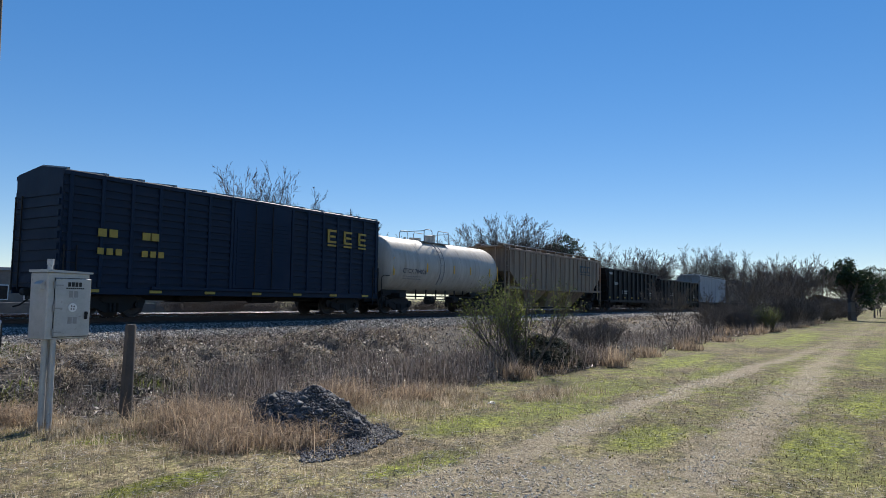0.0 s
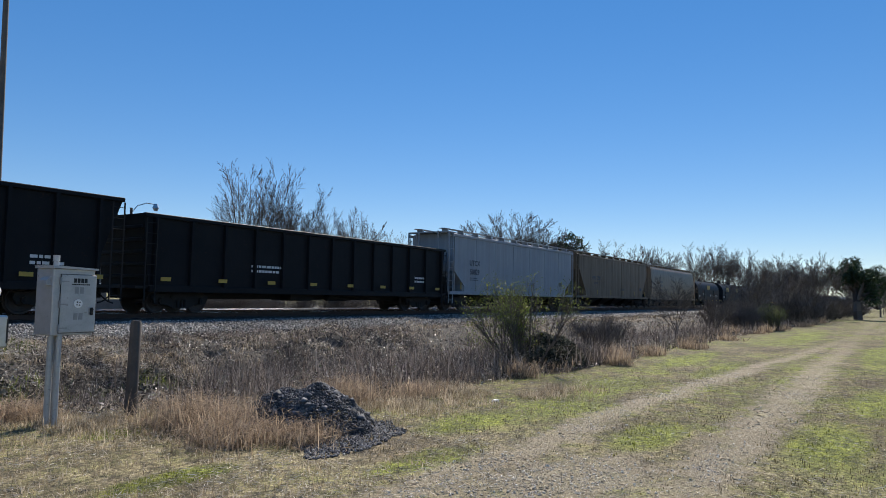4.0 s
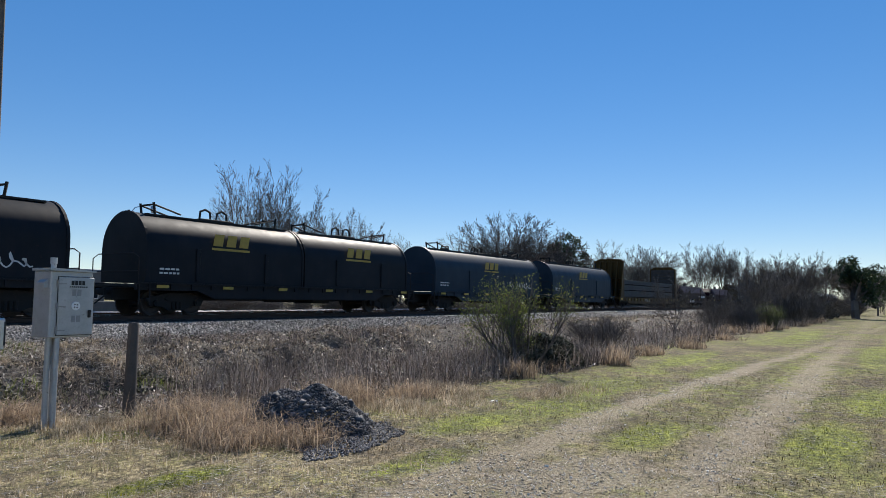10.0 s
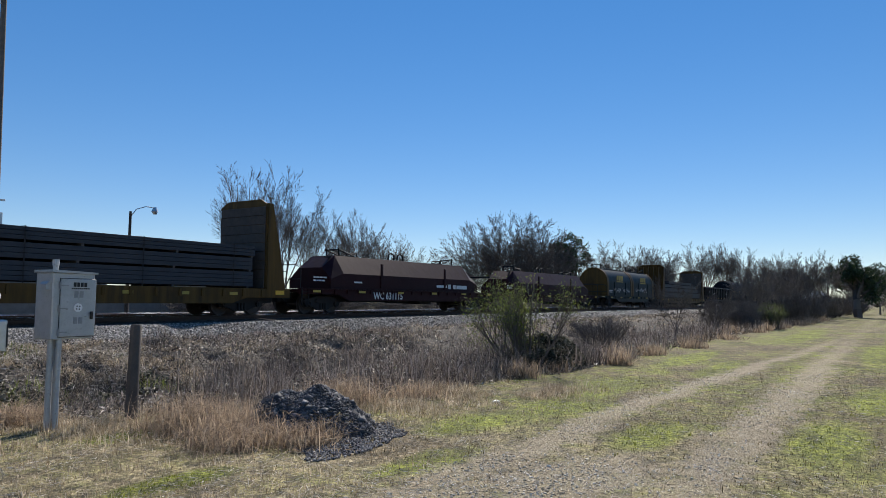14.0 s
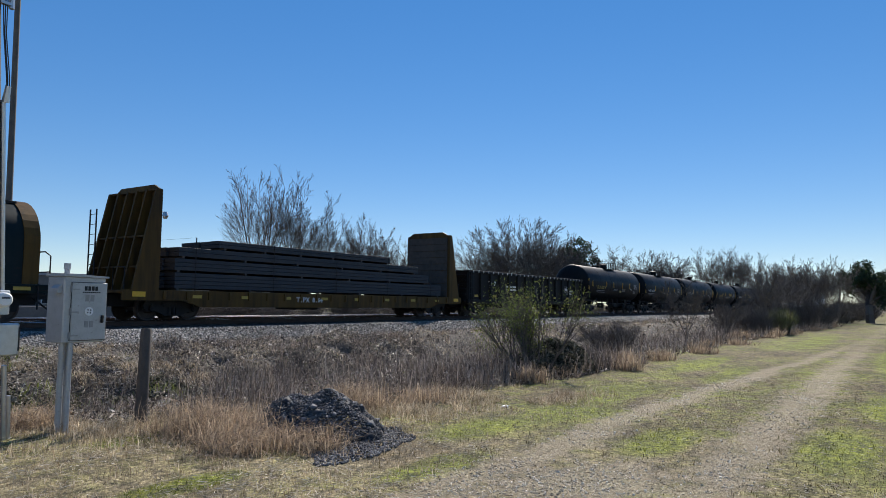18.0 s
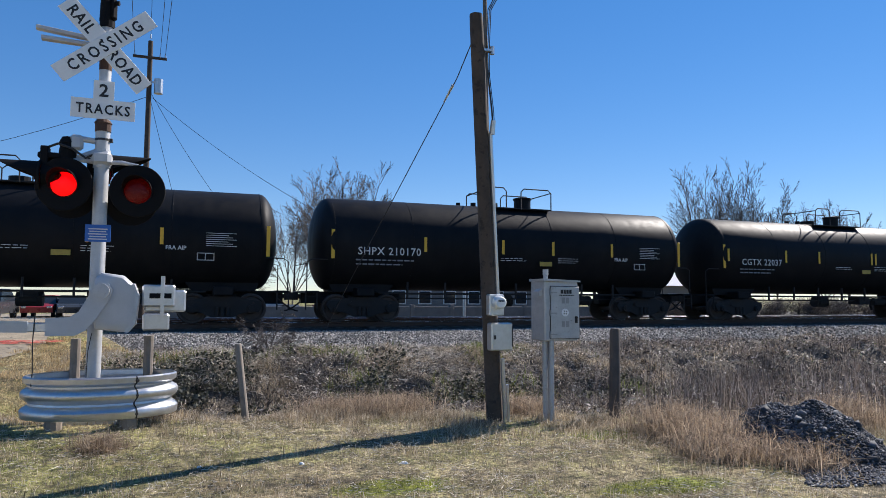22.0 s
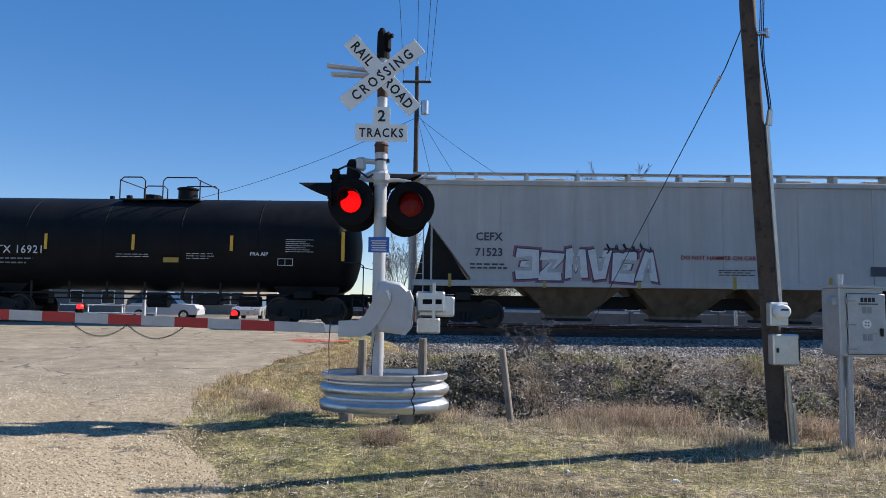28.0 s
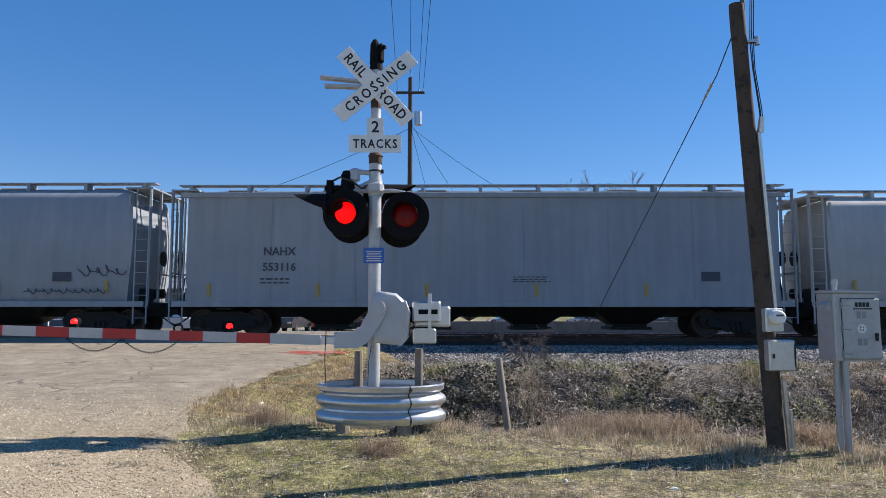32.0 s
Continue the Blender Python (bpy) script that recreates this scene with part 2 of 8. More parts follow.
# ---- mesh tools ----
class M:
    """A growing list of vertices and faces."""

    def __init__(self):
        self.v, self.f = [], []

    def add(self, vs, fs):
        n = len(self.v)
        self.v += [tuple(p) for p in vs]
        self.f += [tuple(i + n for i in f) for f in fs]
        return self

    def box(self, x0, x1, y0, y1, z0, z1, c=0.0, m=None):
        """A box, its edges chamfered by c."""
        if c <= 0:
            vs = [(x, y, z) for x in (x0, x1) for y in (y0, y1) for z in (z0, z1)]
            fs = [(0, 1, 3, 2), (4, 6, 7, 5), (0, 4, 5, 1), (2, 3, 7, 6), (0, 2, 6, 4), (1, 5, 7, 3)]
        else:
            c = min(c, (x1 - x0) / 2.01, (y1 - y0) / 2.01, (z1 - z0) / 2.01)
            lo, hi = (x0, y0, z0), (x1, y1, z1)
            vs, ix = [], {}
            for sx in (0, 1):
                for sy in (0, 1):
                    for sz in (0, 1):
                        for ax in range(3):
                            q = []
                            for k, s in enumerate((sx, sy, sz)):
                                e = hi[k] if s else lo[k]
                                q.append(e if k == ax else e + (-c if s else c))
                            ix[sx, sy, sz, ax] = len(vs)
                            vs.append(tuple(q))
            fs = []
            for ax in range(3):
                a, b = [k for k in range(3) if k != ax]
                for s in (0, 1):
                    loop = []
                    for sa, sb in ((0, 0), (1, 0), (1, 1), (0, 1)):
                        key = [0, 0, 0]
                        key[ax], key[a], key[b] = s, sa, sb
                        loop.append(ix[(*key, ax)])
                    fs.append(tuple(loop))
                for sa in (0, 1):
                    for sb in (0, 1):
                        loop = []
                        for s, w in ((0, a), (1, a), (1, b), (0, b)):
                            key = [0, 0, 0]
                            key[ax], key[a], key[b] = s, sa, sb
                            loop.append(ix[(*key, w)])
                        fs.append(tuple(loop))
            for sx in (0, 1):
                for sy in (0, 1):
                    for sz in (0, 1):
                        fs.append(tuple(ix[sx, sy, sz, ax] for ax in range(3)))
        if m is not None:
            vs = [m @ Vector(p) for p in vs]
        return self.add(vs, fs)

    def cyl(self, a, b, r0, r1=None, n=10, caps=True):
        """A cylinder or cone from a to b."""
        r1 = r0 if r1 is None else r1
        a, b = Vector(a), Vector(b)
        w = (b - a).normalized()
        u = w.orthogonal().normalized()
        t = w.cross(u)
        vs = []
        for c, r in ((a, r0), (b, r1)):
            vs += [c + r * (math.cos(k * math.tau / n) * u + math.sin(k * math.tau / n) * t) for k in range(n)]
        fs = [(k, (k + 1) % n, n + (k + 1) % n, n + k) for k in range(n)]
        if caps:
            fs += [tuple(range(n - 1, -1, -1)), tuple(range(n, 2 * n))]
        return self.add(vs, fs)

    def pipe(self, pts, r, n=6):
        """A bent rod through the points."""
        pts = [Vector(p) for p in pts]
        vs, fs = [], []
        u = None
        for k, p in enumerate(pts):
            w = (pts[min(k + 1, len(pts) - 1)] - pts[max(k - 1, 0)]).normalized()
            u = (w.orthogonal() if u is None else u - w * u.dot(w)).normalized()
            t = w.cross(u)
            vs += [p + r * (math.cos(q * math.tau / n) * u + math.sin(q * math.tau / n) * t) for q in range(n)]
        for k in range(len(pts) - 1):
            fs += [(k * n + q, k * n + (q + 1) % n, k * n + n + (q + 1) % n, k * n + n + q) for q in range(n)]
        fs += [tuple(range(n - 1, -1, -1)), tuple(range(len(vs) - n, len(vs)))]
        return self.add(vs, fs)

    def loft(self, rings, closed=True, caps=True):
        """Rings of equal count, joined one to the next."""
        n = len(rings[0])
        vs = [p for r in rings for p in r]
        fs = []
        for k in range(len(rings) - 1):
            for q in range(n if closed else n - 1):
                fs.append((k * n + q, k * n + (q + 1) % n, k * n + n + (q + 1) % n, k * n + n + q))
        if caps and closed:
            fs += [tuple(range(n - 1, -1, -1)), tuple(range(len(vs) - n, len(vs)))]
        return self.add(vs, fs)

    def prism(self, poly, x0, x1):
        """A polygon of (y, z) drawn out along x."""
        return self.loft([[(x, y, z) for y, z in poly] for x in (x0, x1)])

    def slab(self, poly, y0, y1):
        """A polygon of (x, z) drawn out along y."""
        return self.loft([[(x, y, z) for x, z in poly] for y in (y0, y1)])

    def plate(self, poly, z0, z1):
        """A polygon of (x, y) drawn out along z."""
        return self.loft([[(x, y, z) for x, y in poly] for z in (z0, z1)])

    def mesh(self, name, material, smooth=False):
        me = bpy.data.meshes.new(name)
        me.from_pydata(self.v, [], self.f)
        if material:
            me.materials.append(material)
        bm = bmesh.new()
        bm.from_mesh(me)
        bmesh.ops.recalc_face_normals(bm, faces=bm.faces)
        bm.to_mesh(me)
        bm.free()
        if smooth:
            me.polygons.foreach_set("use_smooth", [True] * len(me.polygons))
            me.set_sharp_from_angle(angle=radians(35))
        return me


def part(name, m, material, parent=None, label="", smooth=False, at=None):
    """One mesh object under a thing or part; without parent it is a thing itself."""
    ob = new(name, m.mesh(name, material, smooth) if isinstance(m, M) else m)
    if parent is not None:
        ob.parent = parent
    if at is not None:
        ob.matrix_basis = at
    return tagged(ob, label)


def thing(name, label, category, m=None, group="", kind=""):
    ob = new(name)
    ob.empty_display_size = 0.2
    ob.matrix_basis = m or Matrix()
    return tagged(ob, label, category, group, kind)


def bulk(name, verts, faces, material, label="", category="", kind="stuff"):
    """One large mesh from arrays: verts (n, 3), faces (m, 3 or 4)."""
    me = bpy.data.meshes.new(name)
    verts, faces = np.asarray(verts, np.float32), np.asarray(faces, np.int32)
    n, k = faces.shape
    me.vertices.add(len(verts))
    me.vertices.foreach_set("co", verts.ravel())
    me.loops.add(n * k)
    me.loops.foreach_set("vertex_index", faces.ravel())
    me.polygons.add(n)
    me.polygons.foreach_set("loop_start", np.arange(0, n * k, k, dtype=np.int32))
    me.polygons.foreach_set("loop_total", np.full(n, k, np.int32))
    me.update(calc_edges=True)
    me.materials.append(material)
    return tagged(new(name, me), label, category, "", kind)


def lettering(words, size, material, parent, m, name="lettering", wide=1.0, label="", bold=0.022, spaced=1.0):
    """Words in the built-in font, as a thin mesh at the pose m (x along the words, z out of the face)."""
    cu = bpy.data.curves.new(name, "FONT")
    cu.body, cu.size, cu.extrude, cu.align_x, cu.align_y = words, size, 0.001, "CENTER", "CENTER"
    cu.resolution_u, cu.offset, cu.space_character = 2, size * bold, spaced
    tmp = bpy.data.objects.new(name, cu)
    scene.collection.objects.link(tmp)
    bpy.context.view_layer.update()
    me = bpy.data.meshes.new_from_object(tmp.evaluated_get(bpy.context.evaluated_depsgraph_get()))
    bpy.data.objects.remove(tmp)
    bpy.data.curves.remove(cu)
    me.transform(m @ Matrix.Diagonal((wide, 1, 1, 1)))
    me.materials.clear()
    me.materials.append(material)
    ob = new(name, me)
    ob.parent = parent
    return tagged(ob, label)


FACE = Matrix(((1, 0, 0, 0), (0, 0, -1, 0), (0, 1, 0, 0), (0, 0, 0, 1)))   # words upright, facing -y


def facing(x, y, z):
    return Matrix.Translation((x, y, z)) @ FACE


# ---- the ground ----
TRACK_Y, RAIL_Z, TRACK2_Y = 24.4, 0.75, 28.7
PILE = (3.60, 6.34, 0.45)


def bed(y):
    """Height of the land across the line, away from the road."""
    pts = ((-400, -0.3), (-30, -0.1), (0, 0), (9.4, 0.0), (10.6, -0.12), (11.5, -0.45), (12.3, -0.40), (13.9, 0.30), (15.2, 0.36), (17.0, 0.22), (18.8, 0.06), (20.0, 0.1),
           (22.7, 0.43), (32.2, 0.43), (34.8, 0.05), (38, 0.15), (60, 0.2), (3000, 0.2))
    for (a, p), (b, q) in zip(pts, pts[1:]):
        if y <= b:
            return p + (q - p) * (y - a) / (b - a)
    return pts[-1][1]


def road_z(y):
    pts = ((-60, 0.0), (6, 0.02), (11, 0.12), (17, 0.48), (22.3, 0.728), (31, 0.728), (35.5, 0.38), (42, 0.25), (60, 0.22), (300, 0.22))
    for (a, p), (b, q) in zip(pts, pts[1:]):
        if y <= b:
            return p + (q - p) * (y - a) / (b - a)
    return 0.22


def road_edge(y):
    """The road's edge towards +x."""
    pts = ((-60, 3.0), (1.0, -3.0), (6.65, -4.5), (8, -5.2), (11, -6.35), (12.5, -6.45), (15, -6.1), (17.2, -5.5), (21.4, -5.8), (26, -5.6), (300, -5.6))
    rag = (0.30 * noise.noise((0, y * 0.55, 31)) + 0.16 * noise.noise((0, y * 1.7, 37))) * (1.0 if y < 13 else 0.4)
    for (a, p), (b, q) in zip(pts, pts[1:]):
        if y <= b:
            return p + (q - p) * (y - a) / (b - a) + rag
    return -5.6


def smooth01(v):
    v = min(1.0, max(0.0, v))
    return v * v * (3 - 2 * v)


def ground_z(x, y):
    z = bed(y)
    if -22 < x < 2:
        k = smooth01((x + 22) / 5) * smooth01((road_edge(y) + 2.4 - x) / 2.0)
        z = z * (1 - k) + (road_z(y) - 0.05) * k
    z += 0.11 * math.exp(-((x + 3.5) / 2.2) ** 2 - ((y - 9.7) / 1.6) ** 2)
    d = math.hypot(x + 2, y)
    if 1 < d < 120:
        z += (0.035 * noise.noise((x * 0.35, y * 0.35, 0)) + 0.02 * noise.noise((x * 1.3, y * 1.3, 4))) * (1 if y < 19.5 or y > 34 else 0)
    if 9.8 < y < 19.4 and x > -5:
        k = smooth01((y - 9.8) / 2) * smooth01((19.4 - y) / 3) * smooth01((x + 5) / 2)
        z += k * (0.24 * noise.noise((x * 0.8, y * 0.8, 11)) + 0.15 * noise.noise((x * 2.1, y * 2.1, 15)))
    return z


def lines(lo, hi, centre, fine, grow):
    out, v, s = [centre], centre, fine
    while v < hi:
        v += s
        s *= grow
        out.append(min(v, hi))
    v, s, low = centre, fine, []
    while v > lo:
        v -= s
        s *= grow
        low.append(max(v, lo))
    return low[::-1] + out


gx = sorted(set(list(np.arange(-24, -7, 0.5)) + list(np.arange(-7, 16, 0.22)) + list(np.arange(16, 32, 0.5)) + [v for v in lines(-2500, 2500, 2, 0.5, 1.09) if v < -24 or v > 32]))
gy = sorted(set(list(np.arange(-6, 9, 0.35)) + list(np.arange(9, 20, 0.2)) + list(np.arange(20, 37, 0.4)) + [v for v in lines(-2500, 2500, 10, 0.5, 1.09) if v < -6 or v > 37]))
gv = [(x, y, ground_z(x, y)) for y in gy for x in gx]
nx = len(gx)
gf = [(j * nx + i, j * nx + i + 1, j * nx + nx + i + 1, j * nx + nx + i) for j in range(len(gy) - 1) for i in range(nx - 1)]


# green patches of the turf: centre and half widths
GREENS = ((5.5, 2.95, 1.1, 0.42), (6.3, 1.25, 1.7, 0.5), (7.4, 4.7, 2.0, 0.55), (5.0, 5.0, 1.1, 0.45), (9.8, 4.9, 1.8, 0.7), (14.5, 3.9, 3.0, 0.5), (17, 5.2, 4, 0.5), (22, 1.0, 6, 0.5), (10.5, 0.9, 2.2, 0.35),
          (3.1, 4.3, 1.0, 0.35), (1.2, 5.6, 0.7, 0.3), (0.2, 4.4, 0.9, 0.5), (2.0, 7.6, 0.5, 0.25), (-0.9, 6.3, 0.6, 0.3), (34, 4.0, 9, 0.8), (30, 0.0, 8, 1.0))


def ground_material():
    """Winter turf: straw, green patches, worn wheel tracks of pale stone, brown litter in the ditch."""
    m, nt, p, v = begin("winter_turf")
    sep = nt.nodes.new("ShaderNodeSeparateXYZ")
    nt.links.new(v, sep.inputs[0])
    x, y = sep.outputs[0], sep.outputs[1]
    wob = maths(nt, "MULTIPLY", maths(nt, "SUBTRACT", noise_node(nt, v, 0.45, 4), 0.5), 1.6)
    fine = noise_node(nt, v, 22, 6, 0.75)
    mid = noise_node(nt, v, 3.0, 6, 0.7)
    big = noise_node(nt, v, 0.33, 5, 0.6)
    straw = ramp_nodes(nt, fine, [(0.3, (0.075, 0.055, 0.024)), (0.5, (0.29, 0.23, 0.125)), (0.7, (0.54, 0.445, 0.29))])
    green = ramp_nodes(nt, fine, [(0.3, (0.05, 0.066, 0.003)), (0.55, (0.165, 0.195, 0.004)), (0.75, (0.31, 0.33, 0.012))])
    bare = ramp_nodes(nt, noise_node(nt, v, 1.7, 7, 0.75), [(0.50, (0, 0, 0)), (0.60, (0.75,) * 3)])
    straw = mix(nt, bare, straw, ramp_nodes(nt, fine, [(0.3, (0.035, 0.028, 0.018)), (0.6, (0.13, 0.10, 0.06)), (0.75, (0.34, 0.28, 0.18))]))
    clump = ramp_nodes(nt, noise_node(nt, v, 5.5, 5, 0.7), [(0.34, (0.35,) * 3), (0.5, (0.95,) * 3), (0.64, (1.5,) * 3)])
    gk = ramp_nodes(nt, maths(nt, "ADD", maths(nt, "MULTIPLY", big, 0.6), maths(nt, "MULTIPLY", mid, 0.4)), [(0.44, (0.06,) * 3), (0.60, (0.62,) * 3)])
    c = mix(nt, gk, straw, green)
    # mown field beyond the heap: olive, closer cropped
    field = maths(nt, "DIVIDE", maths(nt, "ADD", x, maths(nt, "MULTIPLY", wob, 1.2)), 12.0)
    olive = ramp_nodes(nt, fine, [(0.3, (0.032, 0.025, 0.008)), (0.5, (0.105, 0.08, 0.024)), (0.7, (0.215, 0.16, 0.065))])
    c = mix(nt, ramp_nodes(nt, field, [(0.25, (0, 0, 0)), (0.6, (0.8,) * 3)]), c, mix(nt, ramp_nodes(nt, maths(nt, "ADD", maths(nt, "MULTIPLY", mid, 0.45), maths(nt, "MULTIPLY", big, 0.55)), [(0.47, (0, 0, 0)), (0.58, (0.85,) * 3)]), olive, green))
    # greener patches beside and between the wheel tracks
    vivid = ramp_nodes(nt, fine, [(0.3, (0.055, 0.07, 0.006)), (0.55, (0.19, 0.215, 0.014)), (0.75, (0.35, 0.36, 0.03))])
    for bx, by, rx, ry in GREENS:
        dx = maths(nt, "DIVIDE", maths(nt, "SUBTRACT", x, bx), rx)
        dy = maths(nt, "DIVIDE", maths(nt, "SUBTRACT", y, by), ry)
        dd = maths(nt, "ADD", maths(nt, "ADD", maths(nt, "MULTIPLY", dx, dx), maths(nt, "MULTIPLY", dy, dy)), maths(nt, "MULTIPLY", maths(nt, "SUBTRACT", mid, 0.5), 2.2))
        c = mix(nt, ramp_nodes(nt, dd, [(0.35, (0.92,) * 3), (1.1, (0, 0, 0))]), c, vivid)
    c = mix(nt, 1.0, c, clump, "MULTIPLY")
    c = mix(nt, 1.0, c, ramp_nodes(nt, noise_node(nt, v, 0.7, 4, 0.6), [(0.38, (0.66, 0.62, 0.6)), (0.5, (0.95, 0.95, 0.95)), (0.62, (1.2, 1.2, 1.15))]), "MULTIPLY")
    # wheel tracks of the lane
    stone = ramp_nodes(nt, noise_node(nt, v, 38, 5, 0.8), [(0.3, (0.11, 0.08, 0.044)), (0.5, (0.31, 0.25, 0.155)), (0.68, (0.62, 0.53, 0.385))])
    line = maths(nt, "ADD", y, maths(nt, "MULTIPLY", wob, 0.4))

    def band(centre, half):
        d = maths(nt, "ABSOLUTE", maths(nt, "SUBTRACT", line, centre), None)
        return maths(nt, "DIVIDE", d, half)
    bend = maths(nt, "MULTIPLY", maths(nt, "MAXIMUM", maths(nt, "SUBTRACT", x, 8.0), 0.0), -0.06)
    near = maths(nt, "MINIMUM", band(maths(nt, "ADD", bend, 3.78), 0.36), band(2.05, 0.45))
    gap = maths(nt, "DIVIDE", maths(nt, "ABSOLUTE", maths(nt, "SUBTRACT", line, 2.85), None), 1.2)
    close = maths(nt, "MULTIPLY", maths(nt, "MAXIMUM", maths(nt, "SUBTRACT", x, 3.6), 0.0), 0.8)
    near = maths(nt, "MINIMUM", near, maths(nt, "ADD", gap, close))
    worn = maths(nt, "ADD", near, maths(nt, "MULTIPLY", maths(nt, "SUBTRACT", mid, 0.5), 3.0))
    tk = ramp_nodes(nt, worn, [(0.25, (0.85,) * 3), (1.1, (0, 0, 0))])
    tk = maths(nt, "MULTIPLY", tk, ramp_nodes(nt, maths(nt, "DIVIDE", x, 60.0), [(0.22, (1, 1, 1)), (0.55, (0.2,) * 3)]))
    right = ramp_nodes(nt, maths(nt, "DIVIDE", maths(nt, "ADD", x, 6.0), 10.0), [(0.45, (0, 0, 0)), (0.8, (1, 1, 1))])
    c = mix(nt, maths(nt, "MULTIPLY", tk, right), c, stone)
    # brown litter and bare earth in the ditch and its bank
    earth = ramp_nodes(nt, fine, [(0.35, (0.026, 0.021, 0.017)), (0.55, (0.105, 0.087, 0.066)), (0.75, (0.29, 0.245, 0.19))])
    edge = maths(nt, "ADD", y, wob)
    lim = maths(nt, "MULTIPLY", maths(nt, "MINIMUM", maths(nt, "MAXIMUM", maths(nt, "SUBTRACT", x, -1.0), 0.0), 7.0), -0.48)
    ek = ramp_nodes(nt, maths(nt, "DIVIDE", maths(nt, "SUBTRACT", edge, maths(nt, "ADD", lim, 10.0)), 1.6), [(0.1, (0, 0, 0)), (0.9, (1, 1, 1))])
    ek = maths(nt, "MULTIPLY", ek, ramp_nodes(nt, maths(nt, "DIVIDE", maths(nt, "ADD", maths(nt, "ADD", x, wob), 6.0), 10.0), [(0.22, (0, 0, 0)), (0.36, (1, 1, 1))]))
    far = ramp_nodes(nt, maths(nt, "DIVIDE", y, 60.0), [(0.55, (1, 1, 1)), (0.59, (0, 0, 0))])
    c = mix(nt, maths(nt, "MULTIPLY", ek, far), c, earth)
    # pale gravel and packed dirt beyond the line
    lot = ramp_nodes(nt, maths(nt, "DIVIDE", maths(nt, "ADD", y, wob), 100.0), [(0.325, (0, 0, 0)), (0.355, (1, 1, 1)), (0.62, (1, 1, 1)), (0.66, (0, 0, 0))])
    lotc = ramp_nodes(nt, maths(nt, "ADD", maths(nt, "MULTIPLY", fine, 0.4), maths(nt, "MULTIPLY", big, 0.6)), [(0.3, (0.075, 0.065, 0.05)), (0.7, (0.17, 0.155, 0.13))])
    c = mix(nt, maths(nt, "MULTIPLY", lot, 0.85), c, lotc)
    finish(nt, p, c, 0.95, maths(nt, "ADD", fine, mid), 0.9, 0.05)
    return m


ground = bulk("ground", gv, gf, ground_material(), "winter turf of straw and green grass with worn wheel tracks", "ground", "structure")
ground.data.polygons.foreach_set("use_smooth", [True] * len(ground.data.polygons))


def asphalt_material():
    m, nt, p, v = begin("old_asphalt")
    fine, mid, big = noise_node(nt, v, 45, 5, 0.8), noise_node(nt, v, 2.2, 5, 0.65), noise_node(nt, v, 0.3, 4)
    f = maths(nt, "ADD", maths(nt, "MULTIPLY", fine, 0.35), maths(nt, "ADD", maths(nt, "MULTIPLY", mid, 0.35), maths(nt, "MULTIPLY", big, 0.3)))
    c = ramp_nodes(nt, f, [(0.36, (0.13, 0.107, 0.074)), (0.5, (0.26, 0.217, 0.152)), (0.64, (0.44, 0.375, 0.27))])
    sep = nt.nodes.new("ShaderNodeSeparateXYZ")
    nt.links.new(v, sep.inputs[0])
    dust = maths(nt, "DIVIDE", maths(nt, "ADD", sep.outputs[1], maths(nt, "MULTIPLY", mid, 5.0)), 20.0)
    tan = ramp_nodes(nt, fine, [(0.3, (0.17, 0.125, 0.07)), (0.5, (0.36, 0.285, 0.175)), (0.7, (0.60, 0.50, 0.34))])
    c = mix(nt, ramp_nodes(nt, dust, [(0.48, (0.9,) * 3), (0.72, (0, 0, 0))]), c, tan)
    vor = nt.nodes.new("ShaderNodeTexVoronoi")
    vor.feature = "DISTANCE_TO_EDGE"
    vor.inputs["Scale"].default_value = 0.42
    warp = nt.nodes.new("ShaderNodeVectorMath")
    warp.operation = "ADD"
    nn = nt.nodes.new("ShaderNodeTexNoise")
    nn.inputs["Scale"].default_value = 1.6
    nt.links.new(v, nn.inputs["Vector"])
    nt.links.new(v, warp.inputs[0])
    nt.links.new(nn.outputs[1], warp.inputs[1])
    nt.links.new(warp.outputs[0], vor.inputs["Vector"])
    crack = ramp_nodes(nt, vor.outputs[0], [(0.006, (1, 1, 1)), (0.018, (0, 0, 0))])
    ck = maths(nt, "MULTIPLY", crack, ramp_nodes(nt, mid, [(0.45, (0, 0, 0)), (0.55, (0.8,) * 3)]))
    c = mix(nt, ck, c, (0.045, 0.04, 0.035))
    seam = noise_node(nt, scaled(nt, v, (0.22, 2.6, 1.0)), 1.0, 6, 0.7, 0.6)
    sk = ramp_nodes(nt, maths(nt, "ABSOLUTE", maths(nt, "SUBTRACT", seam, 0.5), None), [(0.002, (0.8,) * 3), (0.010, (0, 0, 0))])
    c = mix(nt, maths(nt, "MULTIPLY", sk, ramp_nodes(nt, big, [(0.4, (0, 0, 0)), (0.52, (1, 1, 1))])), c, (0.05, 0.043, 0.035))
    finish(nt, p, c, 0.9, fine, 0.5, 0.01)
    return m


ASPHALT = asphalt_material()
ry = list(np.arange(-30, 2, 0.5)) + list(np.arange(2, 22, 0.2)) + list(np.arange(22, 60, 0.5))
rv, rf, cols = [], [], 22
for y in ry:
    hi = road_edge(y) + 0.12 * noise.noise((0, y * 0.9, 3)) + 0.06 * noise.noise((0, y * 4, 7))
    lo = min(-20.5, hi - 12)
    for k in range(cols + 1):
        x = lo + (hi - lo) * k / cols
        rv.append((x, y, road_z(y) + 0.012 - (0.05 if k in (0, cols) else 0)))
rf = [(j * (cols + 1) + i, j * (cols + 1) + i + 1, (j + 1) * (cols + 1) + i + 1, (j + 1) * (cols + 1) + i) for j in range(len(ry) - 1) for i in range(cols)]
road = bulk("road", rv, rf, ASPHALT, "cracked old grey asphalt road with gravelly edges over the railway", "road", "structure")


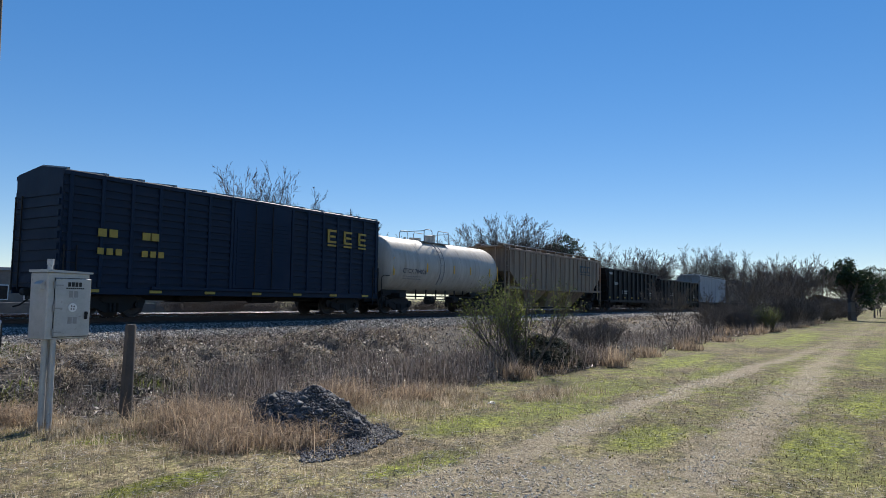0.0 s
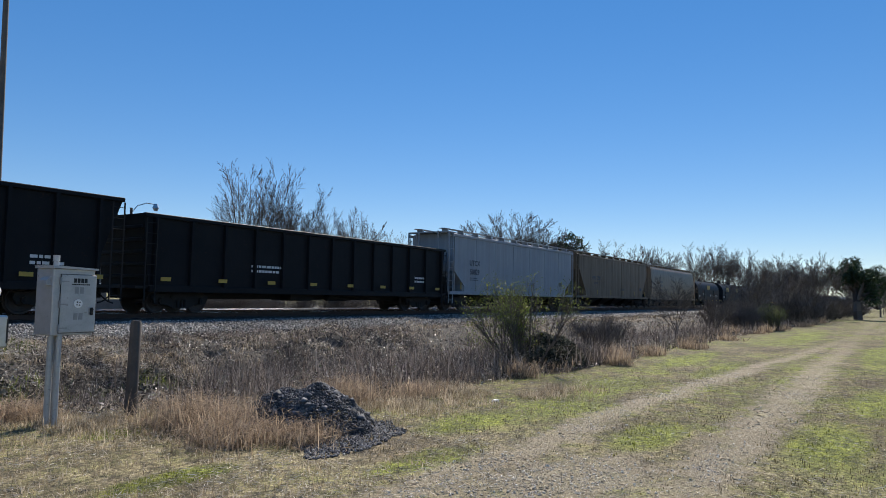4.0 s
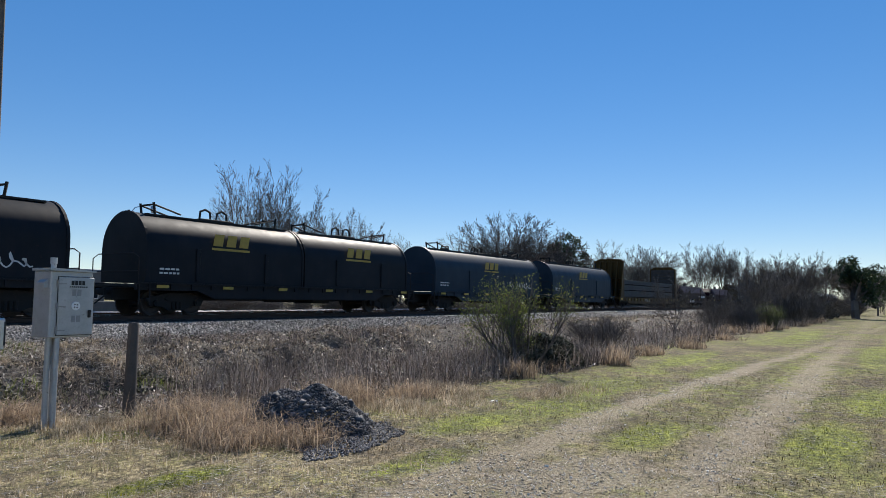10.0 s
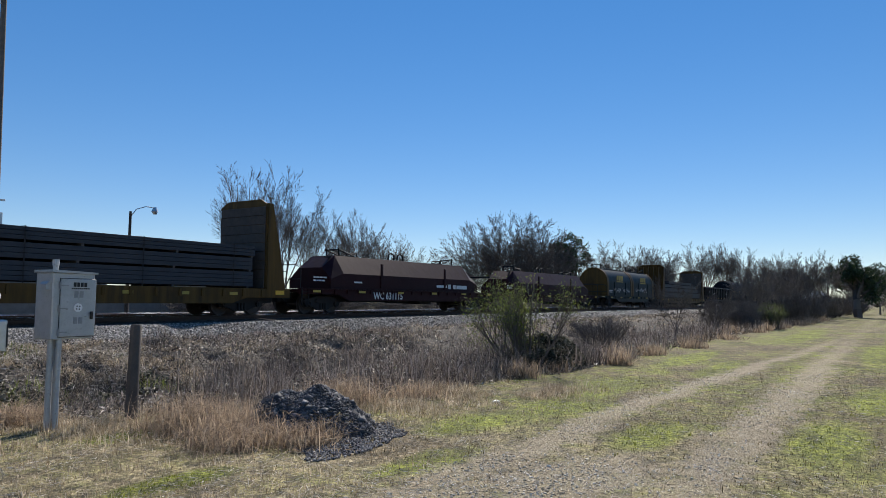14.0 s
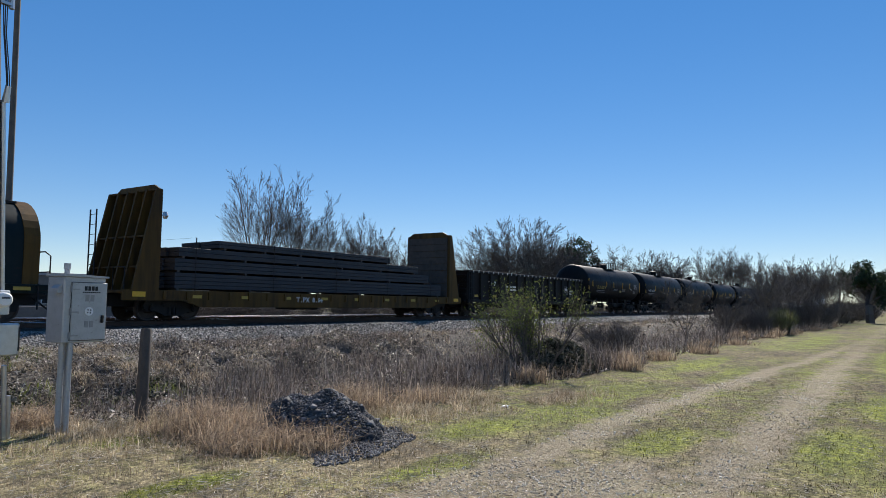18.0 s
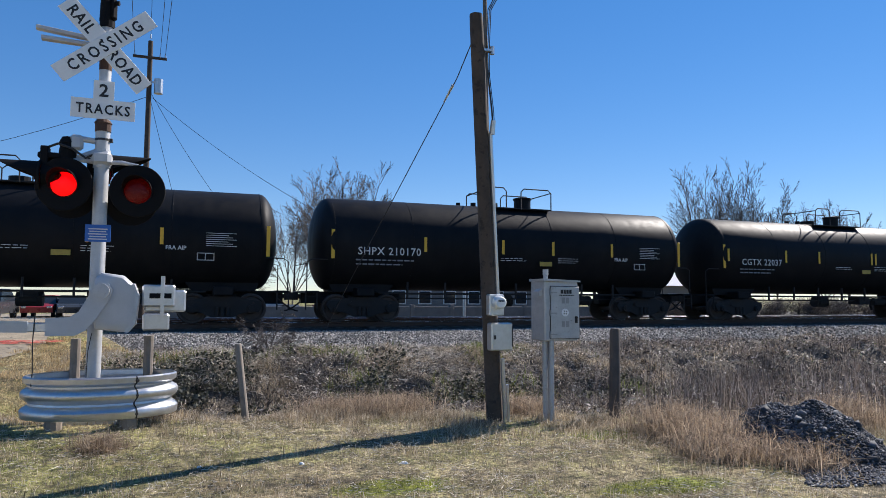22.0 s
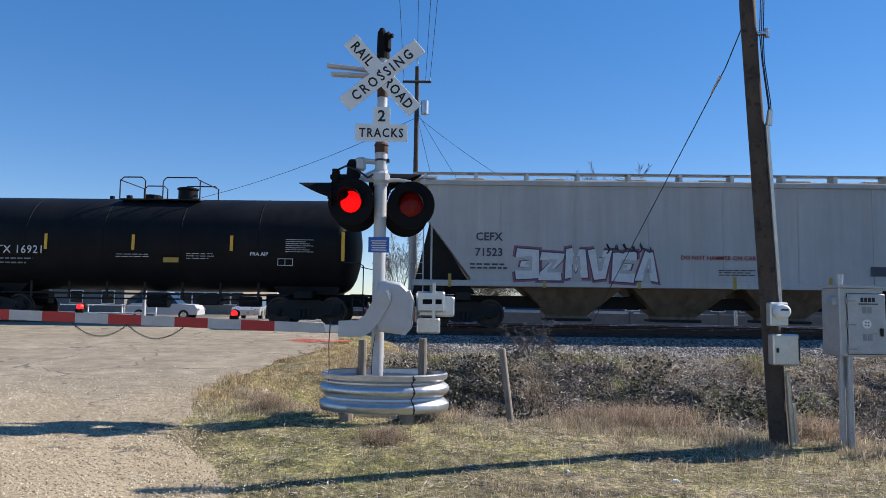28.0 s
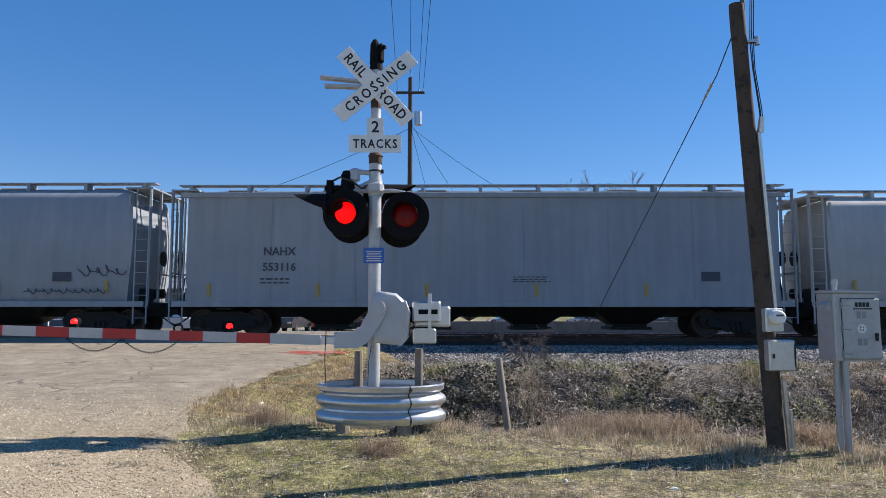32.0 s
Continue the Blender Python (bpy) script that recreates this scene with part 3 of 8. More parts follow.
# ---- ballast and rails ----
bv, bf = [], []
prof_bed = [(18.9, -0.02), (19.5, 0.12), (21.3, 0.50), (22.95, 0.573), (25.85, 0.573), (26.5, 0.51), (27.2, 0.573), (30.15, 0.573), (30.8, 0.53), (33.6, 0.0)]
bx = lines(-900, 900, 0, 1.5, 1.06)
for x in bx:
    for y, z in prof_bed:
        bv.append((x, y, z + 0.03 * noise.noise((x * 0.4, y, 2)) - 0.02))
n = len(prof_bed)
bf = [(j * n + i, j * n + n + i, j * n + n + i + 1, j * n + i + 1) for j in range(len(bx) - 1) for i in range(n - 1)]
m, nt, p, v = begin("ballast_bed")
fn = noise_node(nt, v, 14, 6, 0.8)
sep = nt.nodes.new("ShaderNodeSeparateXYZ")
nt.links.new(v, sep.inputs[0])
# Darker towards the rails: oily fouling, plus the train's shade put into the colour.
foul_shade = maths(nt, "DIVIDE", maths(nt, "SUBTRACT", maths(nt, "ADD", sep.outputs[1], maths(nt, "MULTIPLY", noise_node(nt, v, 1.3, 4), 0.8)), 21.2), 1.6)
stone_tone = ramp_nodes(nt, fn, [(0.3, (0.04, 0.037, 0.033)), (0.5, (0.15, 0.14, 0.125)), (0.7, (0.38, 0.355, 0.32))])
oily_shaded = ramp_nodes(nt, fn, [(0.3, (0.012, 0.010, 0.008)), (0.55, (0.04, 0.033, 0.027)), (0.75, (0.10, 0.085, 0.07))])
finish(nt, p, mix(nt, ramp_nodes(nt, foul_shade, [(0.2, (0, 0, 0)), (0.75, (1, 1, 1))]), stone_tone, oily_shaded), 0.95, fn, 1.0, 0.06)
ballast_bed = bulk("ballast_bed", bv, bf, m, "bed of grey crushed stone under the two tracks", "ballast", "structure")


def rail_profile():
    return [(-0.07, -0.17), (0.07, -0.17), (0.07, -0.155), (0.012, -0.135), (0.012, -0.05), (0.036, -0.04), (0.036, -0.006),
            (-0.036, -0.006), (-0.036, -0.04), (-0.012, -0.05), (-0.012, -0.135), (-0.07, -0.155)]


def track(y0, label):
    tr = thing("railway_track", label, "railway track", pose(0, y0, RAIL_Z), "railway tracks", "structure")
    for s in (-1, 1):
        r = part("rail", M().prism([(y + s * 0.7525, z) for y, z in rail_profile()], -900, 900), RAIL_SIDE, tr)
        part("rail_head", M().prism([(s * 0.7525 - 0.034, -0.006), (s * 0.7525 + 0.034, -0.006), (s * 0.7525 + 0.028, 0.0), (s * 0.7525 - 0.028, 0.0)], -900, 900), RAIL_TOP, r, "rail head polished by wheels")
    me = M().box(-0.115, 0.115, -1.3, 1.3, -0.33, -0.165, 0.012).mesh("tie", TIE)
    for k in range(260):
        x = -28 + k * 0.52
        if -20.6 < x < -5.4:
            continue
        ob = part("tie", me, None, tr)
        ob.matrix_basis = pose(x, random.uniform(-0.04, 0.04), random.uniform(-0.012, 0.006), 0, 0, random.uniform(-1.2, 1.2))
    return tr


track(TRACK_Y, "main railway track with polished rails on dark ties")
track(TRACK2_Y, "second railway track with polished rails on dark ties")


# ---- the train ----
SPEED = 16.67
TRAIN = []
NAVY = painted("navy_blue_car_paint", (0.012, 0.028, 0.055), amount=0.22)
NAVY2 = painted("faded_blue_car_paint", (0.008, 0.025, 0.055), amount=0.22)
TANK_BLACK = painted("black_tank_paint", (0.008, 0.009, 0.011), dirt=(0.03, 0.028, 0.026), amount=0.35, rough=0.5, rust_amount=0.1)
TANK_WHITE = painted("cream_tank_paint", (0.56, 0.53, 0.47), dirt=(0.16, 0.11, 0.07), amount=0.55)
HOPPER_TAN = painted("dusty_tan_paint", (0.26, 0.195, 0.135), dirt=(0.075, 0.056, 0.04), amount=0.8)
HOPPER_SAND = painted("pale_sand_car_paint", (0.40, 0.315, 0.22), dirt=(0.12, 0.09, 0.065), amount=0.6)
HOPPER_RUST = painted("rust_stained_tan_paint", (0.36, 0.275, 0.20), dirt=(0.10, 0.06, 0.045), amount=0.8, rust_amount=0.8)
HOPPER_GREY = painted("light_grey_car_paint", (0.33, 0.365, 0.40), dirt=(0.19, 0.175, 0.16), amount=0.5, rust_amount=0.15)
HOPPER_CREAM = painted("cream_car_paint", (0.52, 0.515, 0.495), dirt=(0.30, 0.26, 0.21), amount=0.5)
COIL_BLUE = painted("slate_blue_hood_paint", (0.024, 0.042, 0.06), amount=0.25)
COIL_DARK = painted("blackened_hood_paint", (0.013, 0.017, 0.022), amount=0.22)
COIL_GREEN = painted("dark_green_hood_paint", (0.008, 0.02, 0.023), amount=0.25)
MAROON = painted("maroon_car_paint", (0.03, 0.007, 0.009), dirt=(0.022, 0.013, 0.012), amount=0.4)
FLAT_YELLOW = painted("dirty_yellow_car_paint", (0.14, 0.078, 0.02), dirt=(0.03, 0.021, 0.015), amount=0.9, rust_amount=0.6)
GON_BLACK = painted("black_gondola_paint", (0.009, 0.011, 0.014), dirt=(0.03, 0.026, 0.022), amount=0.3)
# gondola paint; hopper bays also take it as painted-in shade
GON_BROWN_BAY_SHADE = painted("brown_black_gondola_and_bay_shade", (0.016, 0.015, 0.015), dirt=(0.035, 0.028, 0.022), amount=0.4)
LOAD_STEEL = painted("dark_steel_load", (0.055, 0.06, 0.068), amount=0.3, rough=0.5, rust_amount=0.25)
GOLD = plain("gold_stencil", (0.42, 0.29, 0.05), 0.6, 0, 0.2, 5, 40, 0.02)
GALV_DULL = plain("dull_grey_grating", (0.3, 0.3, 0.3), 0.6, 0.4, 0.2, 8, 50, 0.1)
PURPLE = plain("purple_spray", (0.17, 0.04, 0.13), 0.6, 0, 0.3, 2, 30, 0.02)
LILAC = plain("lilac_spray", (0.30, 0.27, 0.45), 0.6, 0, 0.3, 2, 30, 0.02)
MAUVE = plain("mauve_spray", (0.27, 0.10, 0.14), 0.6, 0, 0.3, 2, 30, 0.02)
INK = plain("dark_spray", (0.05, 0.055, 0.07), 0.6, 0, 0.3, 4, 40, 0.02)
CACHE = {}


def shared(key, make, material, smooth=False):
    if key not in CACHE:
        CACHE[key] = make().mesh(key if isinstance(key, str) else key[0], material, smooth)
    return CACHE[key]


def lathe_x(profile, n=28, y=0.0, z=0.0):
    """Rings of (x, radius) round the line through (y, z)."""
    return [[(x, y + r * math.cos(k * math.tau / n), z + r * math.sin(k * math.tau / n)) for k in range(n)] for x, r in profile]


def wheelset():
    m = M()
    m.cyl((0, -0.95, 0), (0, 0.95, 0), 0.085, n=10)
    for s in (-1, 1):
        prof = [(0.66, 0.487), (0.69, 0.487), (0.705, 0.462), (0.80, 0.452), (0.80, 0.40), (0.765, 0.36), (0.755, 0.19), (0.80, 0.15), (0.80, 0.09)]
        rings = [[(r * math.cos(k * math.tau / 24), s * y, r * math.sin(k * math.tau / 24)) for k in range(24)] for y, r in prof]
        m.loft(rings, caps=True)
    return m


def side_frame(s):
    m = M()
    o = [(-1.22, 0.56), (-1.16, 0.70), (-0.85, 0.72), (-0.45, 0.83), (0.45, 0.83), (0.85, 0.72), (1.16, 0.70), (1.22, 0.56), (1.10, 0.34), (0.86, 0.36),
         (0.58, 0.30), (0.32, 0.18), (-0.32, 0.18), (-0.58, 0.30), (-0.86, 0.36), (-1.10, 0.34)]
    m.slab(o, s * 0.93, s * 1.06)
    m.slab([(-0.52, 0.60), (-0.40, 0.70), (0.40, 0.70), (0.52, 0.60), (0.36, 0.52), (-0.36, 0.52)], s * 1.06, s * 1.11)
    for x in (-0.88, 0.88):
        m.cyl((x, s * 1.0, 0.457), (x, s * 1.17, 0.457), 0.13, n=10)
        m.cyl((x, s * 1.17, 0.457), (x, s * 1.20, 0.457), 0.075, n=8)
    for x in (-0.16, 0.0, 0.16):
        m.cyl((x, s * 1.09, 0.22), (x, s * 1.09, 0.50), 0.062, n=7)
    return m


def truck(car, x):
    t = part("truck", shared("truck", lambda: M().box(-0.24, 0.24, -1.02, 1.02, 0.46, 0.74, 0.04).box(-0.45, 0.45, -0.5, 0.5, 0.66, 0.9, 0.03).box(-1.2, 1.2, -0.06, 0.06, 0.3, 0.38), STEEL_DARK), None, car)
    t.matrix_basis = pose(x, 0, 0)
    for s in (-1, 1):
        part("side_frame", shared("side_frame%d" % s, lambda: side_frame(s), STEEL_DARK), None, t)
    for dx in (-0.88, 0.88):
        part("wheelset", shared("wheelset", wheelset, WHEEL, True), None, t, at=pose(dx, 0, 0.457))
    return t


def coupler_mesh():
    m = M()
    m.box(-0.62, 0.0, -0.075, 0.075, 0.78, 0.93, 0.02)
    m.slab([(0.0, 0.72), (0.26, 0.74), (0.32, 0.80), (0.32, 0.92), (0.26, 0.98), (0.0, 1.0)], -0.15, 0.06)
    m.box(0.14, 0.34, 0.05, 0.16, 0.73, 0.98, 0.03)
    m.pipe([(-0.3, -0.35, 0.80), (-0.05, -0.36, 0.60), (0.2, -0.33, 0.42), (0.42, -0.28, 0.36)], 0.028)
    m.pipe([(-0.4, -0.6, 0.92), (-0.1, -0.62, 0.98), (0.02, -0.6, 0.86)], 0.016)
    return m


def couplers(car, half, reach):
    """Coupler heads that meet those of the next car."""
    for s in (-1, 1):
        c = part("coupler", shared("coupler", coupler_mesh, STEEL_DARK), None, car)
        c.matrix_basis = pose(s * (half + reach - 0.3), 0, 0, 0, 0, 0 if s > 0 else 180)


def ladder_mesh(h, w=0.42, rungs=None):
    m = M()
    k = rungs or max(2, int(h / 0.36))
    for x in (-w / 2, w / 2):
        m.box(x - 0.02, x + 0.02, -0.02, 0.02, 0, h)
    for i in range(k):
        z = h * (i + 0.5) / k
        m.cyl((-w / 2, 0, z), (w / 2, 0, z), 0.012, n=5, caps=False)
    return m


def ladder(car, x, y, z, h, turn=0, material=None, w=0.42):
    mat = material or STEEL_DARK
    return part("ladder", shared(("ladder", round(h, 2), w, mat.name), lambda: ladder_mesh(h, w), mat), None, car, at=pose(x, y, z, 0, 0, turn))


def strips(car, xs, y, z, h, w=0.11, material=None, name="reflector_strip"):
    mat = material or YELLOW
    for x in xs:
        part(name, shared((name, h, w, mat.name), lambda: M().box(-w / 2, w / 2, -0.006, 0.006, -h / 2, h / 2, 0.002), mat), None, car, at=pose(x, y, z))


def note_lines(car, x, y, z, w, rows, material, gap=0.075, h=0.03, slope=0.0):
    """Small unreadable stencils as plain bars."""
    m = M()
    for r in range(rows):
        u, end = x, x + w * (1 - 0.25 * random.random())
        while u < end:
            l = random.uniform(0.10, 0.24)
            m.box(u, min(u + l, end), y - 0.003, y + 0.003, z - r * gap - h, z - r * gap)
            u += l + 0.05
    tagged(part("stencil", m, material, car), kind="stuff")


def car_thing(s0, s1, label, category, group="freight cars"):
    c = (s0 + s1) / 2
    car = thing("freight_car", label, category, pose(c, TRACK_Y, RAIL_Z), group)
    TRAIN.append((car, c))
    return car, (s1 - s0) / 2


# -- tank cars --
def tank_car(s0, s1, paint, label, mark="", mark_paint=None, platform="pair", seats=(), white=False, r=1.58, zc=2.66, mark_x=2.45, bands=(3.7, 6.6, 8.6, 11.1), placard=None):
    car, h = car_thing(s0, s1, label, "tank car")
    prof = [(-h, 0.02), (-h + 0.03, 0.45), (-h + 0.10, 0.85), (-h + 0.21, r - 0.38), (-h + 0.31, r - 0.2), (-h + 0.41, r - 0.08), (-h + 0.50, r - 0.02), (-h + 0.58, r)]
    full = prof + [(-h + 0.582 + (2 * h - 1.164) * k / 4, r) for k in range(1, 4)] + [(-x, q) for x, q in reversed(prof)]
    shell = part("tank_shell", M().loft(lathe_x(full, 40, 0, zc)), paint, car, smooth=True)
    for x in [-h + 0.62 + (2 * h - 1.24) * k / 5 for k in range(6)]:
        part("weld_seam", shared(("weld_seam", paint.name, r, zc), lambda: M().loft(lathe_x([(-0.02, r - 0.01), (-0.012, r + 0.006), (0.012, r + 0.006), (0.02, r - 0.01)], 40, 0, zc), caps=False), paint, True), None, shell, at=pose(x, 0, 0))
    for s in (-1, 1):
        m = M()
        m.box(min(s * (h + 0.25), s * (h - 3.2)), max(s * (h + 0.25), s * (h - 3.2)), -0.2, 0.2, 0.62, 1.02, 0.02)
        m.box(s * (h - 1.7) - 0.3, s * (h - 1.7) + 0.3, -1.35, 1.35, 0.86, 1.14, 0.03)
        m.slab([(s * (h - 2.6), 1.0), (s * (h - 0.7), 1.0), (s * (h - 0.5), 1.5), (s * (h - 2.9), 1.35)], -0.75, 0.75)
        m.box(min(s * (h - 0.15), s * (h + 0.3)), max(s * (h - 0.15), s * (h + 0.3)), -1.42, 1.42, 0.96, 1.03, 0.01)
        part("stub_sill", m, paint if not white else STEEL_DARK, car)
        m = M()
        m.pipe([(s * (h + 0.25), -1.36, 1.0), (s * (h + 0.25), -1.36, 1.95), (s * (h + 0.1), -1.36, 2.05), (s * (h - 0.55), -1.36, 2.05)], 0.02)
        part("end_handrail", m, STEEL_DARK, car)
        m = M()
        m.pipe([(s * (h + 0.25), 1.36, 1.0), (s * (h + 0.25), 1.36, 1.95), (s * (h - 0.2), 1.36, 2.05)], 0.02)
        part("end_handrail", m, STEEL_DARK, car)
        ladder(car, s * (h + 0.1), -1.40, 0.42, 0.58, 0, w=0.36)
        truck(car, s * (h - 1.7))
    couplers(car, h, 0.62)
    m = M()
    for y, z in ((-1.15, 0.97), (1.15, 0.97), (-0.45, 0.80)):
        m.pipe([(-h + 2.2, y, z), (h - 2.2, y, z)], 0.028)
    for k in range(7):
        x = (k - 3) * (h - 3.2) / 3
        m.box(x - 0.03, x + 0.03, -1.18, -1.12, 0.80, 1.35)
    m.cyl((-0.35, 0, 0.72), (0.35, 0, 0.72), 0.22, n=12).box(-0.25, 0.25, -0.25, 0.25, 0.62, 0.98, 0.03)
    m.box(1.6, 2.3, -0.7, -0.1, 0.62, 0.98, 0.04).cyl((2.9, -0.3, 0.75), (3.6, -0.3, 0.75), 0.18, n=10)
    part("underframe_piping", m, STEEL_DARK, car)
    # manway, dome and top platform
    top = zc + r - 0.03
    px = seats[0] if seats else 0.3
    dome = part("manway", M().loft([[(px + 0.55 + q * math.cos(k * math.tau / 16), q * math.sin(k * math.tau / 16), z) for k in range(16)] for q, z in ((0.32, top - 0.1), (0.32, top + 0.36), (0.36, top + 0.38), (0.36, top + 0.43), (0.2, top + 0.47))]), paint, car, smooth=True)
    for x, y, z, q in ((px - 0.75, 0.15, 0.2, 0.3), (px - 1.5, 0, 0.17, 0.1), (px - 2.1, 0, 0.14, 0.08)):
        part("valve_fitting", M().cyl((x, y, top - 0.05), (x, y, top + z), q, n=14), paint, car)
    plat = part("top_platform", M().box(px - 1.4, px + 1.3, -0.9, -0.45, top - 0.10, top - 0.06).box(px - 1.4, px + 1.3, 0.45, 0.9, top - 0.10, top - 0.06).box(px - 1.4, px - 1.25, -0.9, 0.9, top - 0.095, top - 0.062), GALV_DULL if white else STEEL_DARK, car)
    m = M()
    rail = top + 0.66
    for y in (-0.9, 0.9):
        for a, b in ((px - 1.4, px - 0.55), (px + 0.05, px + 1.3)):
            m.pipe([(a, y, top - 0.12), (a, y, rail - 0.12), (a + 0.12, y, rail), (b - 0.12, y, rail), (b, y, rail - 0.12), (b, y, top - 0.12)], 0.022)
    for x in (px - 1.4, px + 1.3):
        m.pipe([(x, -0.9, rail - 0.1), (x, 0.9, rail - 0.1)], 0.02)
    part("platform_railing", m, STEEL_DARK if not white else GALV_DULL, plat)
    # a ladder that follows the shell
    for s in (-1, 1):
        m = M()
        arc = [(s * (r + 0.09) * math.cos(a), zc + (r + 0.09) * math.sin(a)) for a in [radians(d) for d in range(-38, 61, 14)]]
        for x in (px - 0.72, px - 0.32):
            m.pipe([(x, y, z) for y, z in arc], 0.018)
        for y, z in arc:
            m.cyl((px - 0.72, y, z), (px - 0.32, y, z), 0.013, n=5, caps=False)
        if white or platform == "ladder":
            part("side_ladder", m, GALV_DULL if white else STEEL_DARK, car)
    # markings
    y = -r - 0.012
    xs = [-h + 0.55, h - 0.4]
    strips(car, xs, y + 0.05, 2.56, 0.95, 0.11)
    inner = [-h + b for b in bands]
    strips(car, inner, y, 2.62, 0.50, 0.10)
    paint2 = mark_paint or MARK
    if mark:
        lettering(mark, 0.36, paint2, car, facing(-h + mark_x, y, 2.34), "reporting_mark", 0.98, "", 0.008, 1.1)
        note_lines(car, -h + mark_x - 1.15, y + 0.006, 2.08, 2.1, 2, MARK_FAINT, 0.14, 0.045)
    if not white:
        lettering("FRA AIP", 0.17, MARK, car, facing(h - 3.1, y + 0.004, 2.28), "lettering", 1.0)
        m = M()
        for k in range(7):
            m.box(h - 2.25, h - 1.35 - 0.12 * (k % 3), y + 0.002, y + 0.008, 2.36 + k * 0.065, 2.375 + k * 0.065)
        part("data_panel", m, MARK, car, "white stencilled data panel")
        m = M().box(h - 2.5, h - 2.0, y + 0.03, y + 0.036, 1.92, 1.94).box(h - 2.5, h - 2.0, y + 0.03, y + 0.036, 2.13, 2.15)
        for x in (h - 2.5, h - 2.27, h - 2.02):
            m.box(x, x + 0.02, y + 0.03, y + 0.036, 1.92, 2.15)
        part("consolidated_stencil", m, MARK, car)
        note_lines(car, -0.8, y + 0.006, 2.24, 1.1, 2, MARK, 0.075, 0.018)
        note_lines(car, 1.5, y + 0.006, 2.28, 0.9, 3, MARK, 0.075, 0.018)
        part("yellow_placard", M().box(0.75, 1.25, y, y + 0.008, 1.98, 2.14, 0.003), GOLD, car, "yellow placard")
    if placard:
        part("yellow_placard", M().box(-h + placard - 0.42, -h + placard + 0.42, y - 0.002, y + 0.006, 2.36, 2.66, 0.003), GOLD, car, "wide yellow placard")
    return car, h


# -- covered hoppers --
def hopper(s0, s1, paint, label, kind="angled", mark=(), mark_paint=None, ribs=0, bays=3, height=4.55, boards=True, sill_z=1.12, cut=2.0, cut_z=2.9, bay_paint=None):
    car, h = car_thing(s0, s1, label, "hopper car")
    zt = height
    if kind == "round":
        levels = [(sill_z, 1.36), (1.35, 1.47), (1.75, 1.555), (2.3, 1.60), (2.9, 1.59), (3.4, 1.54), (zt - 0.42, 1.43), (zt - 0.2, 1.26), (zt - 0.06, 0.98), (zt, 0.55)]
        ends = {0: 0.95, 1: 0.85}
    else:
        levels = [(sill_z, 1.56), (zt - 0.34, 1.58), (zt - 0.22, 1.56), (zt - 0.08, 1.0), (zt, 0.6)]

    def reach(z):
        """Half length of the body at height z."""
        if kind == "round":
            return h - 0.75 + 0.18 * math.sin(max(0, (z - 1.1) / (zt - 1.1)) * math.pi) - (0.35 if z > zt - 0.1 else 0)
        return h - 0.6 if z >= cut_z else h - 0.6 - cut * min(1.0, (cut_z - z) / (cut_z - 1.5))
    m = M()
    if kind == "round":
        m.loft([[(sx * reach(z), sy * w, z) for sx, sy in ((-1, -1), (-0.97, -1.0), (0.97, -1.0), (1, -1), (1, 1), (0.97, 1), (-0.97, 1), (-1, 1))] for z, w in levels])
    else:
        zs = [(sill_z, 1.56), (max(1.5, sill_z + 0.05), 1.57), (cut_z, 1.58)] + levels[1:]
        m.loft([[(sx * reach(z), sy * w, z) for sx, sy in ((-1, -1), (1, -1), (1, 1), (-1, 1))] for z, w in zs])
    part("hopper_body", m, paint, car, smooth=(kind == "round"))
    for s in (-1, 1):
        part("side_sill", M().box(-h + 0.15, h - 0.15, s * 1.52 - 0.07, s * 1.52 + 0.07, sill_z - 0.14, sill_z + 0.05, 0.012), paint, car)
        if kind != "round":
            part("top_chord", M().box(-h + 0.35, h - 0.35, s * 1.59 - 0.05, s * 1.59 + 0.05, zt - 0.36, zt - 0.2, 0.012), paint, car)
            if not ribs:
                for k in range(1, 7):
                    x = -h + 0.6 + (2 * h - 1.2) * k / 7
                    part("side_seam", shared(("side_seam", zt, sill_z, paint.name), lambda: M().box(-0.02, 0.02, -0.012, 0.012, sill_z + 0.05, zt - 0.36), paint), None, car, at=pose(x, s * 1.585, 0))
    if ribs:
        me = M().box(-0.05, 0.05, -0.07, 0.0, sill_z, zt - 0.34, 0.012).mesh("side_rib", paint)
        for s in (-1, 1):
            for k in range(ribs):
                x = -h + 1.25 + (2 * h - 2.5) * k / (ribs - 1)
                part("side_rib", me, None, car, at=pose(x, s * 1.575, 0, 0, 0, 0 if s < 0 else 180))
    # bays
    for k in range(bays):
        c = (k - (bays - 1) / 2) * (2 * h - 7.0) / bays
        w = (2 * h - 7.2) / bays / 2
        m = M().loft([[(c + sx * a, sy * b, z) for sx, sy in ((-1, -1), (1, -1), (1, 1), (-1, 1))] for a, b, z in ((w, 1.45, sill_z - 0.02), (w * 0.35, 0.55, 0.42), (w * 0.35, 0.55, 0.30))])
        # the default bay colour is dark to carry the shade under the body
        bay = part("hopper_bay", m, bay_paint or GON_BROWN_BAY_SHADE, car, "discharge bay, by default darkened as if in shade")
        part("outlet_gate", M().box(c - w * 0.42, c + w * 0.42, -0.75, 0.75, 0.24, 0.33, 0.02).cyl((c, -0.95, 0.29), (c, 0.95, 0.29), 0.03, n=6), STEEL_DARK, bay)
    # centre sill, slope sheets, end frames
    m = M().box(-h - 0.1, h + 0.1, -0.22, 0.22, 0.66, 1.06, 0.02)
    for s in (-1, 1):
        m.box(s * (h - 1.8) - 0.25, s * (h - 1.8) + 0.25, -1.4, 1.4, 0.88, 1.14, 0.02)
